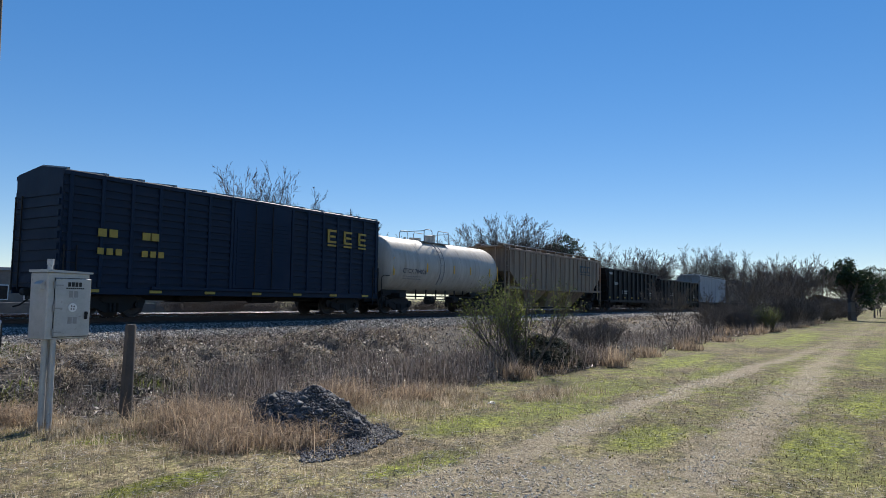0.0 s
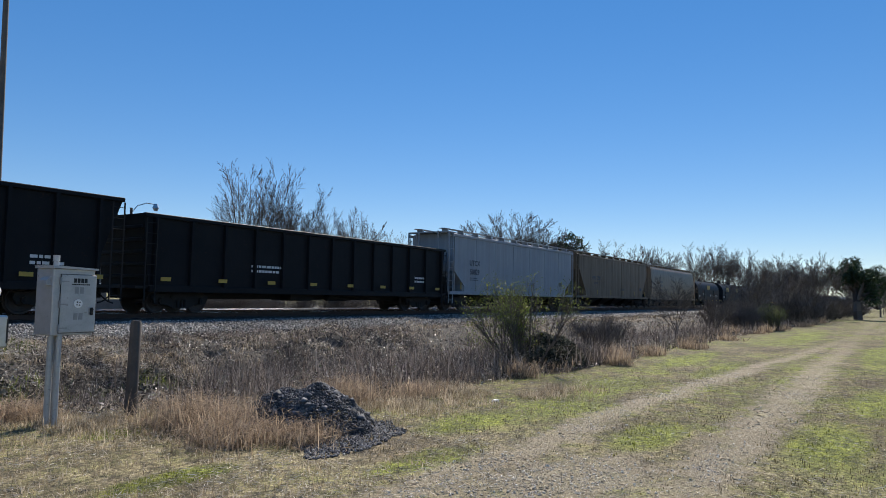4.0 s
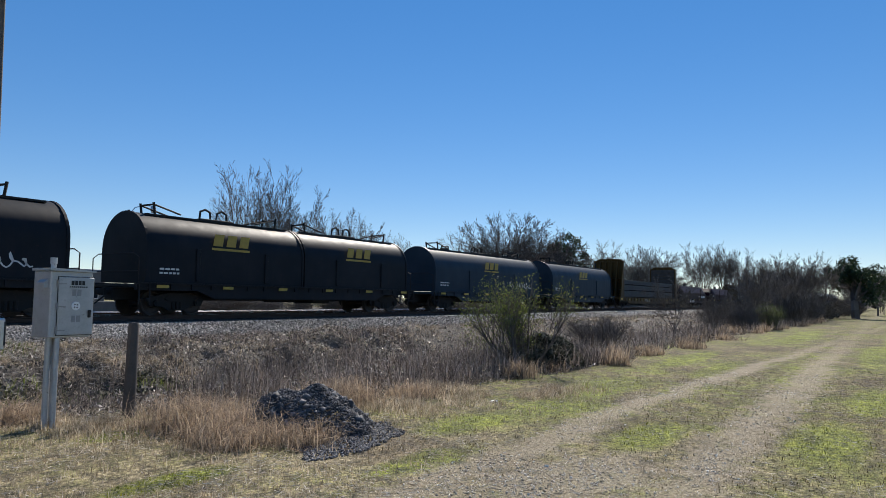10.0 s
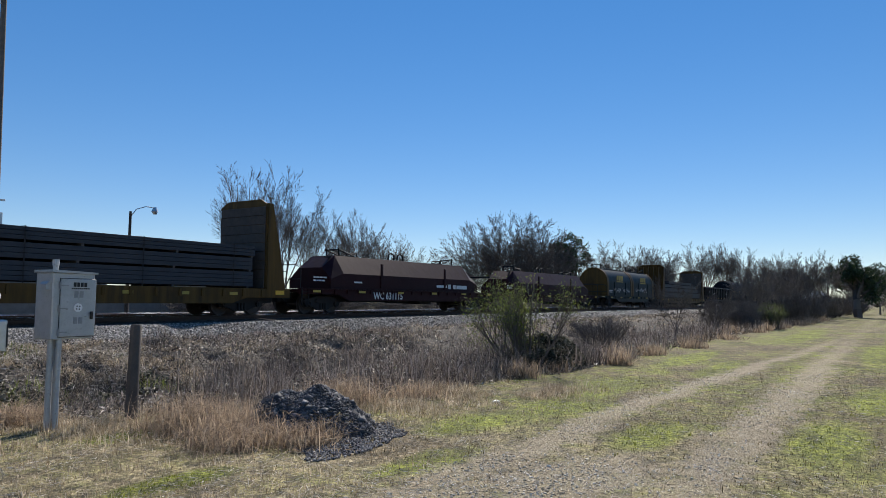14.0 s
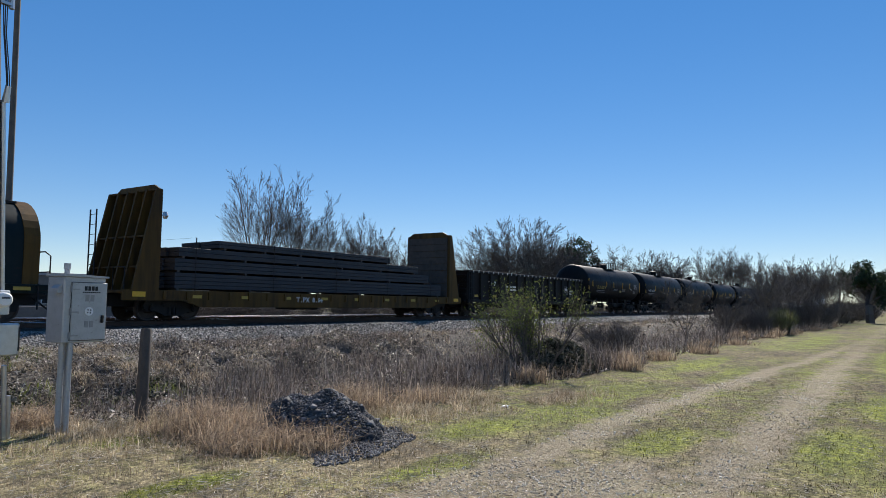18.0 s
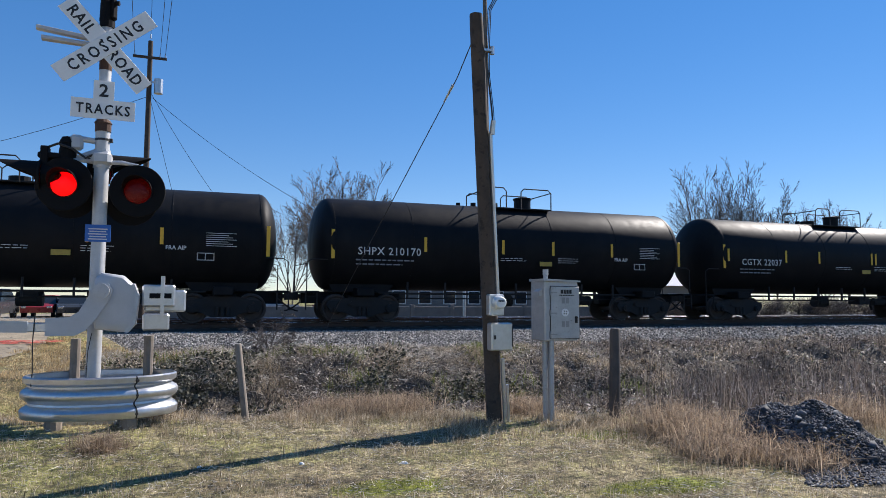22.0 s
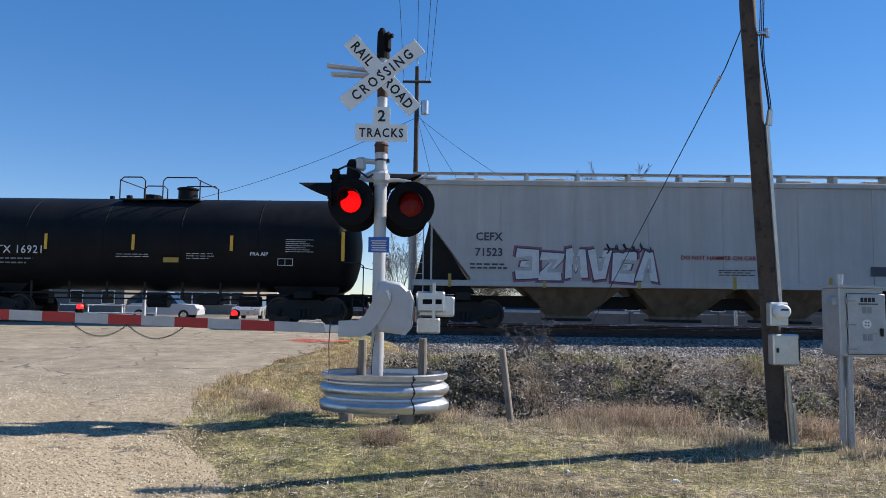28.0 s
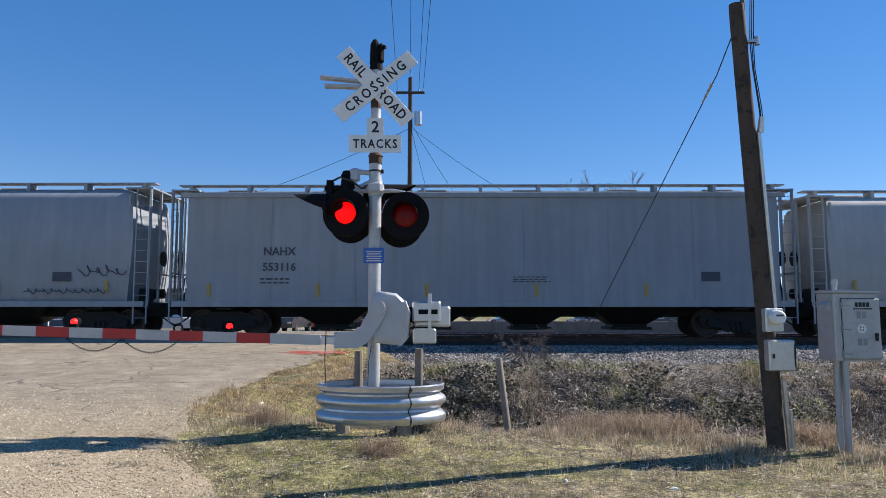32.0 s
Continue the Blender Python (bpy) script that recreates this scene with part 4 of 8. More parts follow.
        m.box(min(s * (h - 0.1), s * h), max(s * (h - 0.1), s * h), -1.5, 1.5, 0.92, 1.14, 0.02)
    part("centre_sill", m, STEEL_DARK, car)
    for s in (-1, 1):
        m = M()
        for y in (-1.48, -0.7, 0.7, 1.48):
            m.box(s * (h - 0.06) - 0.035, s * (h - 0.06) + 0.035, y - 0.035, y + 0.035, 1.0, zt - (0.1 if abs(y) > 1 else 0.02))
        for y in (-1.46, 1.46):
            m.box(s * (h - 0.75) - 0.03, s * (h - 0.75) + 0.03, y - 0.03, y + 0.03, 1.0, zt - 0.3)
        m.box(s * (h - 0.06) - 0.03, s * (h - 0.06) + 0.03, -1.48, 1.48, zt - 0.14, zt - 0.06)
        m.box(s * (h - 0.06) - 0.02, s * (h - 0.06) + 0.02, -1.48, 1.48, 2.05, 2.10)
        m.box(min(s * (h - 0.9), s * h), max(s * (h - 0.9), s * h), -1.5, 1.5, zt - 0.12, zt - 0.07)
        part("end_frame", m, paint, car)
        if kind != "round":
            m = M()
            m.box(min(s * (h - 0.6 - cut), s * (h - 0.5 - cut)), max(s * (h - 0.6 - cut), s * (h - 0.5 - cut)), -1.5, 1.5, sill_z - 0.1, max(1.6, sill_z))
            part("end_brace", m, paint, car)
            # shear plates, kept dark to stand in for shade in the open triangle
            for y in (-0.55, 0.55):
                part("shear_plate", M().slab([(s * (h - 0.7 - cut), 1.1), (s * (h - 0.12), 1.1), (s * (h - 0.16), 1.45), (s * (h - 0.66), cut_z), (s * (h - 0.75), cut_z)], y - 0.03, y + 0.03), STEEL_DARK, car, "dark plate filling the shaded gap under the sloped end sheet")
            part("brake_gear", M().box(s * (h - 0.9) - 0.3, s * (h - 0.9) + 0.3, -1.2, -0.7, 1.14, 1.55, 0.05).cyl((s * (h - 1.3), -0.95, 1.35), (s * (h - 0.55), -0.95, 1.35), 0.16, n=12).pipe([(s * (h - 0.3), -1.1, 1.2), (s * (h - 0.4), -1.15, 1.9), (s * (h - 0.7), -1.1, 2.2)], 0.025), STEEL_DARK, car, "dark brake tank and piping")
        part("brake_cylinder", M().cyl((s * (h - 0.9), 0.5, 1.45), (s * (h - 0.35), 0.5, 1.45), 0.17, n=10), STEEL_DARK, car)
        part("air_reservoir", M().box(s * (h - 0.5) - 0.15, s * (h - 0.5) + 0.15, -0.8, -0.3, 1.15, 1.6, 0.03), STEEL_DARK, car)
        part("hand_wheel", M().cyl((s * (h - 0.02), -0.5, 2.6), (s * (h + 0.02), -0.5, 2.6), 0.26, n=14), STEEL_DARK, car)
        ladder(car, s * (h - 0.28), -1.53, 0.45, zt - 0.6, 0, paint)
        ladder(car, s * (h - 0.02), 1.1, 1.0, zt - 1.1, 90, paint)
        truck(car, s * (h - 1.8))
    couplers(car, h, 0.4)
    # roof walk and hatches
    if boards:
        for s in (-1, 1):
            m = M().box(-h + 0.1, h - 0.1, s * 0.92 - 0.2, s * 0.92 + 0.2, zt + 0.12, zt + 0.155)
            rw = part("roof_walk", m, GALV_DULL, car, "steel grating walkway")
            for k in range(11):
                x = -h + 0.5 + (2 * h - 1.0) * k / 10
                part("walk_bracket", shared(("walk_bracket", paint.name), lambda: M().box(-0.05, 0.05, -0.22, 0.22, -0.16, 0.12), paint), None, rw, at=pose(x, s * 0.92, zt))
    m = M().box(-h + 1.2, h - 1.2, -0.36, 0.36, zt - 0.02, zt + 0.07, 0.02)
    for k in range(6):
        x = -h + 2.0 + (2 * h - 4.0) * k / 5
        m.box(x - 0.5, x + 0.5, -0.4, 0.4, zt + 0.06, zt + 0.11, 0.02)
    part("hatch_trough", m, paint, car)
    y = -1.598 if kind != "round" else -1.605
    strips(car, [-h + 1.35 + (2 * h - 2.7) * k / 5 for k in range(6)], y - (0.08 if ribs else 0.0), 1.52 if kind != "round" else 1.62, 0.42, 0.10, GOLD)
    z = 3.0
    for words, size, x, zz in mark:
        lettering(words, size, mark_paint or MARK_DARK, car, facing(-h + x, y - 0.004, zz), "reporting_mark", 1.0)
    if mark:
        note_lines(car, -h + mark[0][2] - 0.6, y, mark[-1][3] - 0.35, 1.2, 2, mark_paint or MARK_DARK, 0.12, 0.05)
        note_lines(car, 1.0, y, 1.95, 1.3, 3, mark_paint or MARK_DARK)
        m = M().box(h - 3.1, h - 2.5, y - 0.004, y + 0.002, 1.80, 2.10, 0.002)
        part("consolidated_stencil", m, MARK_DARK, car)
    return car, h


# -- the boxcar --
def boxcar(s0, s1):
    car, h = car_thing(s0, s1, "dark navy boxcar with ribbed sides and faded yellow lettering", "boxcar")
    zt, zb = 4.98, 1.02
    body = part("body", M().prism([(-1.47, zb), (-1.47, zt - 0.16), (-1.40, zt - 0.1), (0, zt + 0.1), (1.40, zt - 0.1), (1.47, zt - 0.16), (1.47, zb)], -h, h), NAVY, car)
    me = M().box(-0.065, 0.065, -0.10, 0, zb, zt - 0.2, 0.015).mesh("side_post", NAVY)
    door0, door1 = -1.3, 1.9
    for s in (-1, 1):
        for k in range(7):
            for x in (-h + 0.25 + k * (h + door0 - 0.35) / 6, door1 + 0.1 + k * (h - door1 - 0.35) / 6):
                part("side_post", me, None, car, at=pose(x, s * 1.47, 0, 0, 0, 0 if s < 0 else 180))
        # faint horizontal beads of the side sheets
        for k in range(13):
            z = zb + 0.28 + k * 0.26
            for a, b in ((-h + 0.05, door0 - 0.05), (door1 + 0.05, h - 0.05)):
                part("side_bead", shared(("side_bead", a), lambda: M().slab([(0, -0.075), (b - a, -0.075), (b - a, 0.05), (0, 0.05)], -0.045, 0.02), NAVY), None, car, at=pose(a, s * 1.478, z))
        door = part("door", M().box(door0, door1, min(s * 1.47, s * 1.55), max(s * 1.47, s * 1.55), zb + 0.1, zt - 0.3, 0.02), NAVY2, car, "plug door with horizontal corrugations")
        m = M()
        for k in range(17):
            z = zb + 0.28 + k * 0.165
            m.slab([(door0 + 0.15, z - 0.045), (door1 - 0.15, z - 0.045), (door1 - 0.15, z + 0.045), (door0 + 0.15, z + 0.045)], s * 1.54, s * 1.575)
        part("door_corrugation", m, NAVY2, door)
        m = M()
        for x in (-0.2, 0.75):
            m.cyl((x, s * 1.60, zb + 0.1), (x, s * 1.60, zt - 0.3), 0.022, n=6)
        part("locking_bar", m, STEEL_DARK, door)
        m = M().box(-h * 0.6, h * 0.6, min(s * 1.48, s * 1.60), max(s * 1.48, s * 1.60), zb - 0.02, zb + 0.09, 0.01).box(-h, h, min(s * 1.42, s * 1.5), max(s * 1.42, s * 1.5), zb - 0.22, zb + 0.02, 0.01)
        m.box(-h, h, min(s * 1.44, s * 1.545), max(s * 1.44, s * 1.545), zt - 0.3, zt - 0.14, 0.015)
        part("side_sill", m, NAVY, car)
    for k in range(13):
        x = -h + 0.15 + k * (2 * h - 0.3) / 12
        part("roof_rib", shared("roof_rib", lambda: M().prism([(-1.48, zt - 0.15), (0, zt + 0.06), (1.48, zt - 0.15), (1.48, zt - 0.05), (0, zt + 0.16), (-1.48, zt - 0.05)], -0.05, 0.05), GALV_DULL), None, car, at=pose(x, 0, 0))
    for s in (-1, 1):
        m = M()
        for k in range(9):
            z = zb + 0.25 + k * 0.36
            m.prism([(-1.38, z - 0.11), (-1.38, z + 0.11), (1.38, z + 0.11), (1.38, z - 0.11)], min(s * h, s * (h + 0.055)), max(s * h, s * (h + 0.055)))
        part("end_corrugation", m, NAVY, car)
        ladder(car, s * (h - 0.3), -1.57, 0.5, 1.9)
        ladder(car, s * (h + 0.09), 1.1, 0.9, 3.2, 90)
        truck(car, s * (h - 2.2))
    couplers(car, h, 0.35)
    part("underframe", M().box(-h - 0.1, h + 0.1, -0.22, 0.22, 0.6, 0.98, 0.02).box(-3, -1.5, -0.6, 0.5, 0.55, 0.9, 0.04).cyl((0.5, -0.5, 0.75), (1.9, -0.5, 0.75), 0.22, n=10).box(-h + 3.5, h - 3.5, -1.2, -1.1, 0.8, 1.0), STEEL_DARK, car)
    strips(car, [-h + 1.1 + k * (2 * h - 2.2) / 6 for k in range(7)], -1.553, zb - 0.1, 0.10, 0.5, GOLD)
    # the large initials as plain blocks
    for x in (4.25, 5.4, 6.5):
        m = M()
        m.box(x, x + 0.6, -1.592, -1.562, 3.95, 4.05).box(x, x + 0.6, -1.592, -1.562, 3.42, 3.52).box(x + 0.05, x + 0.55, -1.592, -1.562, 3.68, 3.78)
        m.box(x, x + 0.14, -1.592, -1.562, 3.5, 3.97)
        m.box(x, x + 0.6, -1.592, -1.562, 3.26, 3.34)
        part("emblem", m, GOLD, car, "faded yellow emblem block")
    m = M()
    for x in (-6.1, -5.7, -4.45, -4.1):
        m.box(x - 0.95, x - 0.65, -1.592, -1.562, 2.75, 3.02)
    for k in range(8):
        if k not in (3, 4):
            x = -6.1 + k * 0.33
            m.box(x - 0.95, x - 0.73, -1.592, -1.562, 2.15, 2.37)
    part("stencil", m, GOLD, car)
    return car


# -- gondolas --
def gondola(s0, s1, paint, label, zt, posts, zb=0.98, mark="", cut=0.0, gold=False):
    car, h = car_thing(s0, s1, label, "gondola")
    t = 0.06
    for s in (-1, 1):
        a, b = min(s * 1.42, s * (1.42 + t)), max(s * 1.42, s * (1.42 + t))
        part("side_wall", M().slab([(-h + cut, zb), (h - cut, zb), (h, zt), (-h, zt)], a, b), paint, car)
    part("car_floor", M().box(-h + cut, h - cut, -1.42, 1.42, zb, zb + 0.08), paint, car)
    for s in (-1, 1):
        m = M()
        m.loft([[(s * (h - cut) + dx * s, -1.42, zb), (s * (h - cut) + dx * s, 1.42, zb), (s * h + dx * s, 1.42, zt), (s * h + dx * s, -1.42, zt)] for dx in (-0.07, 0.0)])
        for k in range(5):
            z = zb + 0.3 + k * (zt - zb - 0.4) / 5
            x = h - cut + cut * (z - zb) / (zt - zb)
            m.box(min(s * x, s * (x + 0.09)), max(s * x, s * (x + 0.09)), -1.42, 1.42, z, z + 0.13, 0.02)
        part("end_wall", m, paint, car)
    me = M().loft([[(x, y, z) for x, y in ((-0.075, 0), (-0.05, -0.13), (0.05, -0.13), (0.075, 0))] for z in (zb, zt - 0.1)]).mesh("side_post", paint)
    for s in (-1, 1):
        for k in range(posts):
            x = -h + 0.3 + max(cut, 0) * 0.5 + (2 * h - 0.6 - cut) * k / (posts - 1)
            part("side_post", me, None, car, at=pose(x, s * 1.48, 0, 0, 0, 0 if s < 0 else 180))
        part("top_chord", M().box(-h, h, min(s * 1.40, s * 1.60), max(s * 1.40, s * 1.60), zt - 0.13, zt + 0.02, 0.02), paint, car)
        part("side_sill", M().box(-h + cut, h - cut, min(s * 1.40, s * 1.58), max(s * 1.40, s * 1.58), zb - 0.2, zb + 0.06, 0.02), paint, car)
    for s in (-1, 1):
        ladder(car, s * (h - 0.25), -1.64, 0.45, zt - 0.6)
        truck(car, s * (h - 2.0))
        part("platform", M().box(min(s * (h - cut), s * (h + 0.2)), max(s * (h - cut), s * (h + 0.2)), -1.45, 1.45, 0.9, 1.0, 0.01), STEEL_DARK, car)
    couplers(car, h, 0.4)
    part("underframe", M().box(-h - 0.1, h + 0.1, -0.24, 0.24, 0.55, 0.96, 0.02).box(-2, -0.6, -0.9, 0.4, 0.5, 0.85, 0.04).cyl((0.8, -0.5, 0.7), (2.2, -0.5, 0.7), 0.2, n=10), STEEL_DARK, car)
    y = -1.625
    strips(car, [-h + 0.9 + k * (2 * h - 1.8) / 7 for k in range(8)], y, zb + 0.28, 0.14, 0.42, GOLD)
    if mark:
        lettering(mark, 0.42, MARK, car, facing(-h + 3.1, -1.492, (zb + zt) / 2 + 0.15), "reporting_mark", 1.1)
    note_lines(car, -h + 5.0, -1.49, zb + 1.0, 2.0, 2, MARK, 0.2, 0.1)
    note_lines(car, h - 3.0, -1.49, zb + 0.9, 1.2, 2, MARK, 0.2, 0.1)
    return car, h


# -- coil cars --
def hood_rings(x0, x1, w, zb, zt, faceted=False):
    if faceted:
        prof = [(-w, zb), (-w, zb + (zt - zb) * 0.45), (-w * 0.55, zt), (w * 0.55, zt), (w, zb + (zt - zb) * 0.45), (w, zb)]
    else:
        r = w
        zc = zt - r
        prof = [(-w, zb)] + [(r * math.cos(a), zc + r * math.sin(a)) for a in [math.pi - k * math.pi / 18 for k in range(19)]] + [(w, zb)]
    return [[(x, y, z) for y, z in prof] for x in (x0, x1)]


def coil_car(s0, s1, paint, label, hoods=1, frame_paint=None, zt=3.85, inset=0.45, faceted=False, stripes=None, tags=()):
    car, h = car_thing(s0, s1, label, "coil car")
    fp = frame_paint or paint
    part("deck", M().box(-h, h, -1.42, 1.42, 1.02, 1.14, 0.02), fp, car)
    for s in (-1, 1):
        a, b = min(s * 1.40, s * 1.54), max(s * 1.40, s * 1.54)
        part("side_sill", M().slab([(-h, 1.16), (-h, 0.92), (-h + 2.6, 0.92), (-h + 3.4, 0.62), (h - 3.4, 0.62), (h - 2.6, 0.92), (h, 0.92), (h, 1.16)], a, b), fp, car)
        m = M()
        for k in range(int(h * 2 / 0.9)):
            x = -h + 0.5 + k * 0.9
            m.box(x - 0.03, x + 0.03, min(s * 1.54, s * 1.60), max(s * 1.54, s * 1.60), 0.96, 1.16)
        m.box(-h, h, min(s * 1.5, s * 1.62), max(s * 1.5, s * 1.62), 1.14, 1.19)
        part("walkway_edge", m, fp, car)
        x = s * (h - 0.12)
        part("end_handrail", M().pipe([(x, -1.45, 1.1), (x, -1.45, 2.1), (x, -1.1, 2.25), (x, 1.1, 2.25), (x, 1.45, 2.1), (x, 1.45, 1.1)], 0.022).pipe([(x, -1.45, 1.6), (x, 1.45, 1.6)], 0.018), STEEL_DARK, car)
        ladder(car, s * (h - 0.3), -1.58, 0.42, 0.8)
        truck(car, s * (h - 2.0))
    couplers(car, h, 0.5)
    part("underframe", M().box(-h - 0.1, h + 0.1, -0.24, 0.24, 0.55, 1.0, 0.02).cyl((-1.6, -0.6, 0.7), (0.2, -0.6, 0.7), 0.2, n=10).box(1.0, 2.2, -1.0, 0.2, 0.45, 0.9, 0.04), STEEL_DARK, car)
    span = (2 * (h - inset) - 0.12 * (hoods - 1)) / hoods
    w = 1.38
    for k in range(hoods):
        x0 = -h + inset + k * (span + 0.12)
        x1 = x0 + span
        if faceted:
            low = 1.2 + (zt - 1.2) * 0.62
            rings = [hood_rings(x0, x0 + 1, w, 1.2, low, True)[0], hood_rings(x0 + 0.9, x1, w, 1.2, zt, True)[0], hood_rings(x0, x1 - 0.9, w, 1.2, zt, True)[1], hood_rings(x0, x1, w, 1.2, low, True)[1]]
        else:
            rings = hood_rings(x0, x1, w, 1.2, zt)
        hd = part("hood", M().loft(rings), paint, car, smooth=not faceted)
        rim = 0.24 if stripes else 0.05
        rims = [x0 + rim - 0.02, x1 - rim + 0.02] if not faceted else []
        for x in rims:
            part("hood_rim", M().loft(list(hood_rings(x - rim, x + rim, w + 0.03, 1.2, zt + 0.03, faceted))), stripes or paint, hd, smooth=False)
        m = M()
        for f in ((0.5,) if hoods > 1 else (0.22, 0.5, 0.8)):
            x = x0 + span * f
            big = f == 0.5
            if big:
                for dx in (-0.42, 0.42):
                    m.pipe([(x + dx - 0.28, 0, zt - 0.02), (x + dx - 0.24, 0, zt + 0.36), (x + dx, 0, zt + 0.46), (x + dx + 0.24, 0, zt + 0.36), (x + dx + 0.28, 0, zt - 0.02)], 0.05)
                m.box(x - 0.8, x + 0.8, -0.3, 0.3, zt - 0.03, zt + 0.05, 0.02)
            else:
                m.box(x - 0.45, x + 0.45, -0.05, 0.05, zt, zt + 0.1)
                m.pipe([(x - 0.4, 0, zt), (x - 0.4, 0, zt + 0.2), (x + 0.4, 0, zt + 0.26), (x + 0.42, 0, zt)], 0.035)
        for f in (0.12, 0.88):
            x = x0 + span * f
            out = 1 if f > 0.5 else -1
            for y in (-0.42, 0.42):
                m.pipe([(x, y, zt - 0.25), (x + out * 0.1, y, zt + 0.42)], 0.05)
                m.pipe([(x - out * 1.1, y, zt + 0.06), (x + out * 0.08, y, zt + 0.34)], 0.035)
            m.pipe([(x + out * 0.08, -0.42, zt + 0.34), (x + out * 0.08, 0.42, zt + 0.34)], 0.035)
        m.box(x0 + 0.4, x1 - 0.4, -0.62, -0.5, zt - 0.12, zt - 0.05)
        part("lifting_gear", m, STEEL_DARK, hd, "dark lifting lugs and guide bars")
        for f in (0.28, 0.72):
            x = x0 + span * f
            part("hood_stay", M().box(x - 0.09, x + 0.09, -1.44, -1.37, 1.3, 2.55, 0.02), paint, hd)
        if not faceted:
            ex, y0, y1 = x0 + span * 0.48, -1.394, -1.384
            em = M().slab([(ex - 0.95, 2.55), (ex + 0.95, 2.55), (ex + 0.95, 2.64), (ex - 0.95, 2.64)], y0, y1)
            for px in (-0.9, -0.25, 0.4):
                em.slab([(ex + px, 2.72), (ex + px + 0.46, 2.72), (ex + px + 0.54, 3.18), (ex + px + 0.08, 3.18)], y0, y1)
            part("emblem", em, GOLD, hd, "yellow emblem blocks over a bar")
    strips(car, [-h + 1.0 + k * (2 * h - 2) / 5 for k in range(6)], -1.628, 1.06, 0.11, 0.5, GOLD)
    for x, z, wd in tags:
        scrawl(car, x, -1.393, z, wd, 0.5, MARK)
    note_lines(car, -h + 1.0, -1.392, 1.75, 1.0, 2, MARK, 0.15, 0.07)
    return car, h


def scrawl(car, x, y, z, w, hgt, material, fat=0.025, name="spray_scrawl"):
    """A loose sprayed line in loops, unreadable: one ribbon."""
    n = max(24, int(w / 0.03))
    rnd = random.Random(int(abs(x) * 131 + w * 17))
    p1, p2, turns = rnd.uniform(0, 6), rnd.uniform(0, 6), w / max(0.25, hgt * 0.75)
    pts = []
    for k in range(n):
        u = k / (n - 1)
        a = turns * math.tau * u + p1
        tall = hgt * 0.5 * (0.55 + 0.45 * math.sin(3.1 * a / 2 + p2))
        pts.append(Vector((x + w * u + 0.28 * hgt * math.cos(a + 0.6), y, z + tall * math.sin(a))))
    m, vs = M(), []
    for k in range(n):
        d = (pts[min(k + 1, n - 1)] - pts[max(k - 1, 0)]).normalized()
        q = Vector((-d.z, 0, d.x)) * fat
        vs += [pts[k] - q, pts[k] + q]
    m.add(vs, [(2 * k, 2 * k + 2, 2 * k + 3, 2 * k + 1) for k in range(n - 1)])
    part(name, m, material, car)


def mural(car, x, y, z, w, hgt, fill, rim, order, shine=None, name="spray_halo", edge=None):
    """Large unreadable sprayed shapes: rimmed blocks with jagged corners."""
    letters = len(order)
    step = w / letters
    rnd = random.Random(int(abs(x * 100)) + letters)
    glyphs = (((0, 1), (1.05, 1), (1, 0.72), (0.5, 0.3), (1.05, 0.28), (1, 0), (-0.05, 0.05), (0, 0.27), (0.5, 0.7), (0.05, 0.72)),
              ((-0.05, 0), (0.25, 1), (0.75, 1.05), (1.05, 0), (0.72, -0.05), (0.62, 0.28), (0.42, 0.28), (0.33, 0)),
              ((0, 1.05), (0.33, 0), (0.68, -0.05), (1.05, 1), (0.72, 1), (0.52, 0.42), (0.34, 1)),
              ((0, 0), (-0.05, 1), (1, 1.05), (1.05, 0.74), (0.36, 0.74), (0.36, 0.62), (0.85, 0.6), (0.8, 0.4), (0.36, 0.4), (0.36, 0.26), (1.05, 0.28), (1, -0.05)),
              ((0, -0.05), (0.08, 1), (0.36, 1.05), (0.5, 0.62), (0.66, 1), (0.95, 1), (1.05, 0), (0.72, 0), (0.68, 0.5), (0.5, 0.18), (0.33, 0.5), (0.3, 0)))
    for k in range(letters):
        c, g = x + step * (k + 0.5), glyphs[order[k] % 5]
        if order[k] > 4:
            g = [(1 - px, 1 - pz) for px, pz in g]
        lean, up, a, b = rnd.uniform(-0.05, 0.10), rnd.uniform(-0.05, 0.05), step * 0.46, hgt / 2

        def outline(grow):
            return [(c + (px - 0.5) * 2 * (a + grow) + lean * (pz - 0.5), z + up + (pz - 0.5) * 2 * (b + grow)) for px, pz in g]
        back = 0.005 * (k % 2)
        halo = part(name, M().slab(outline(0.09), y + 0.001 + back, y + 0.003 + back), rim, car)
        part("spray_outline", M().slab(outline(0.035), y - 0.0015, y + 0.0005), edge or rim, halo)
        part("spray_letter", M().slab(outline(0.0), y - 0.004, y - 0.002), fill, halo)
        part("spray_shine", M().slab([(px + 0.02, pz + 0.02) for px, pz in outline(-step * 0.3)], y - 0.007, y - 0.005), shine or fill, halo)


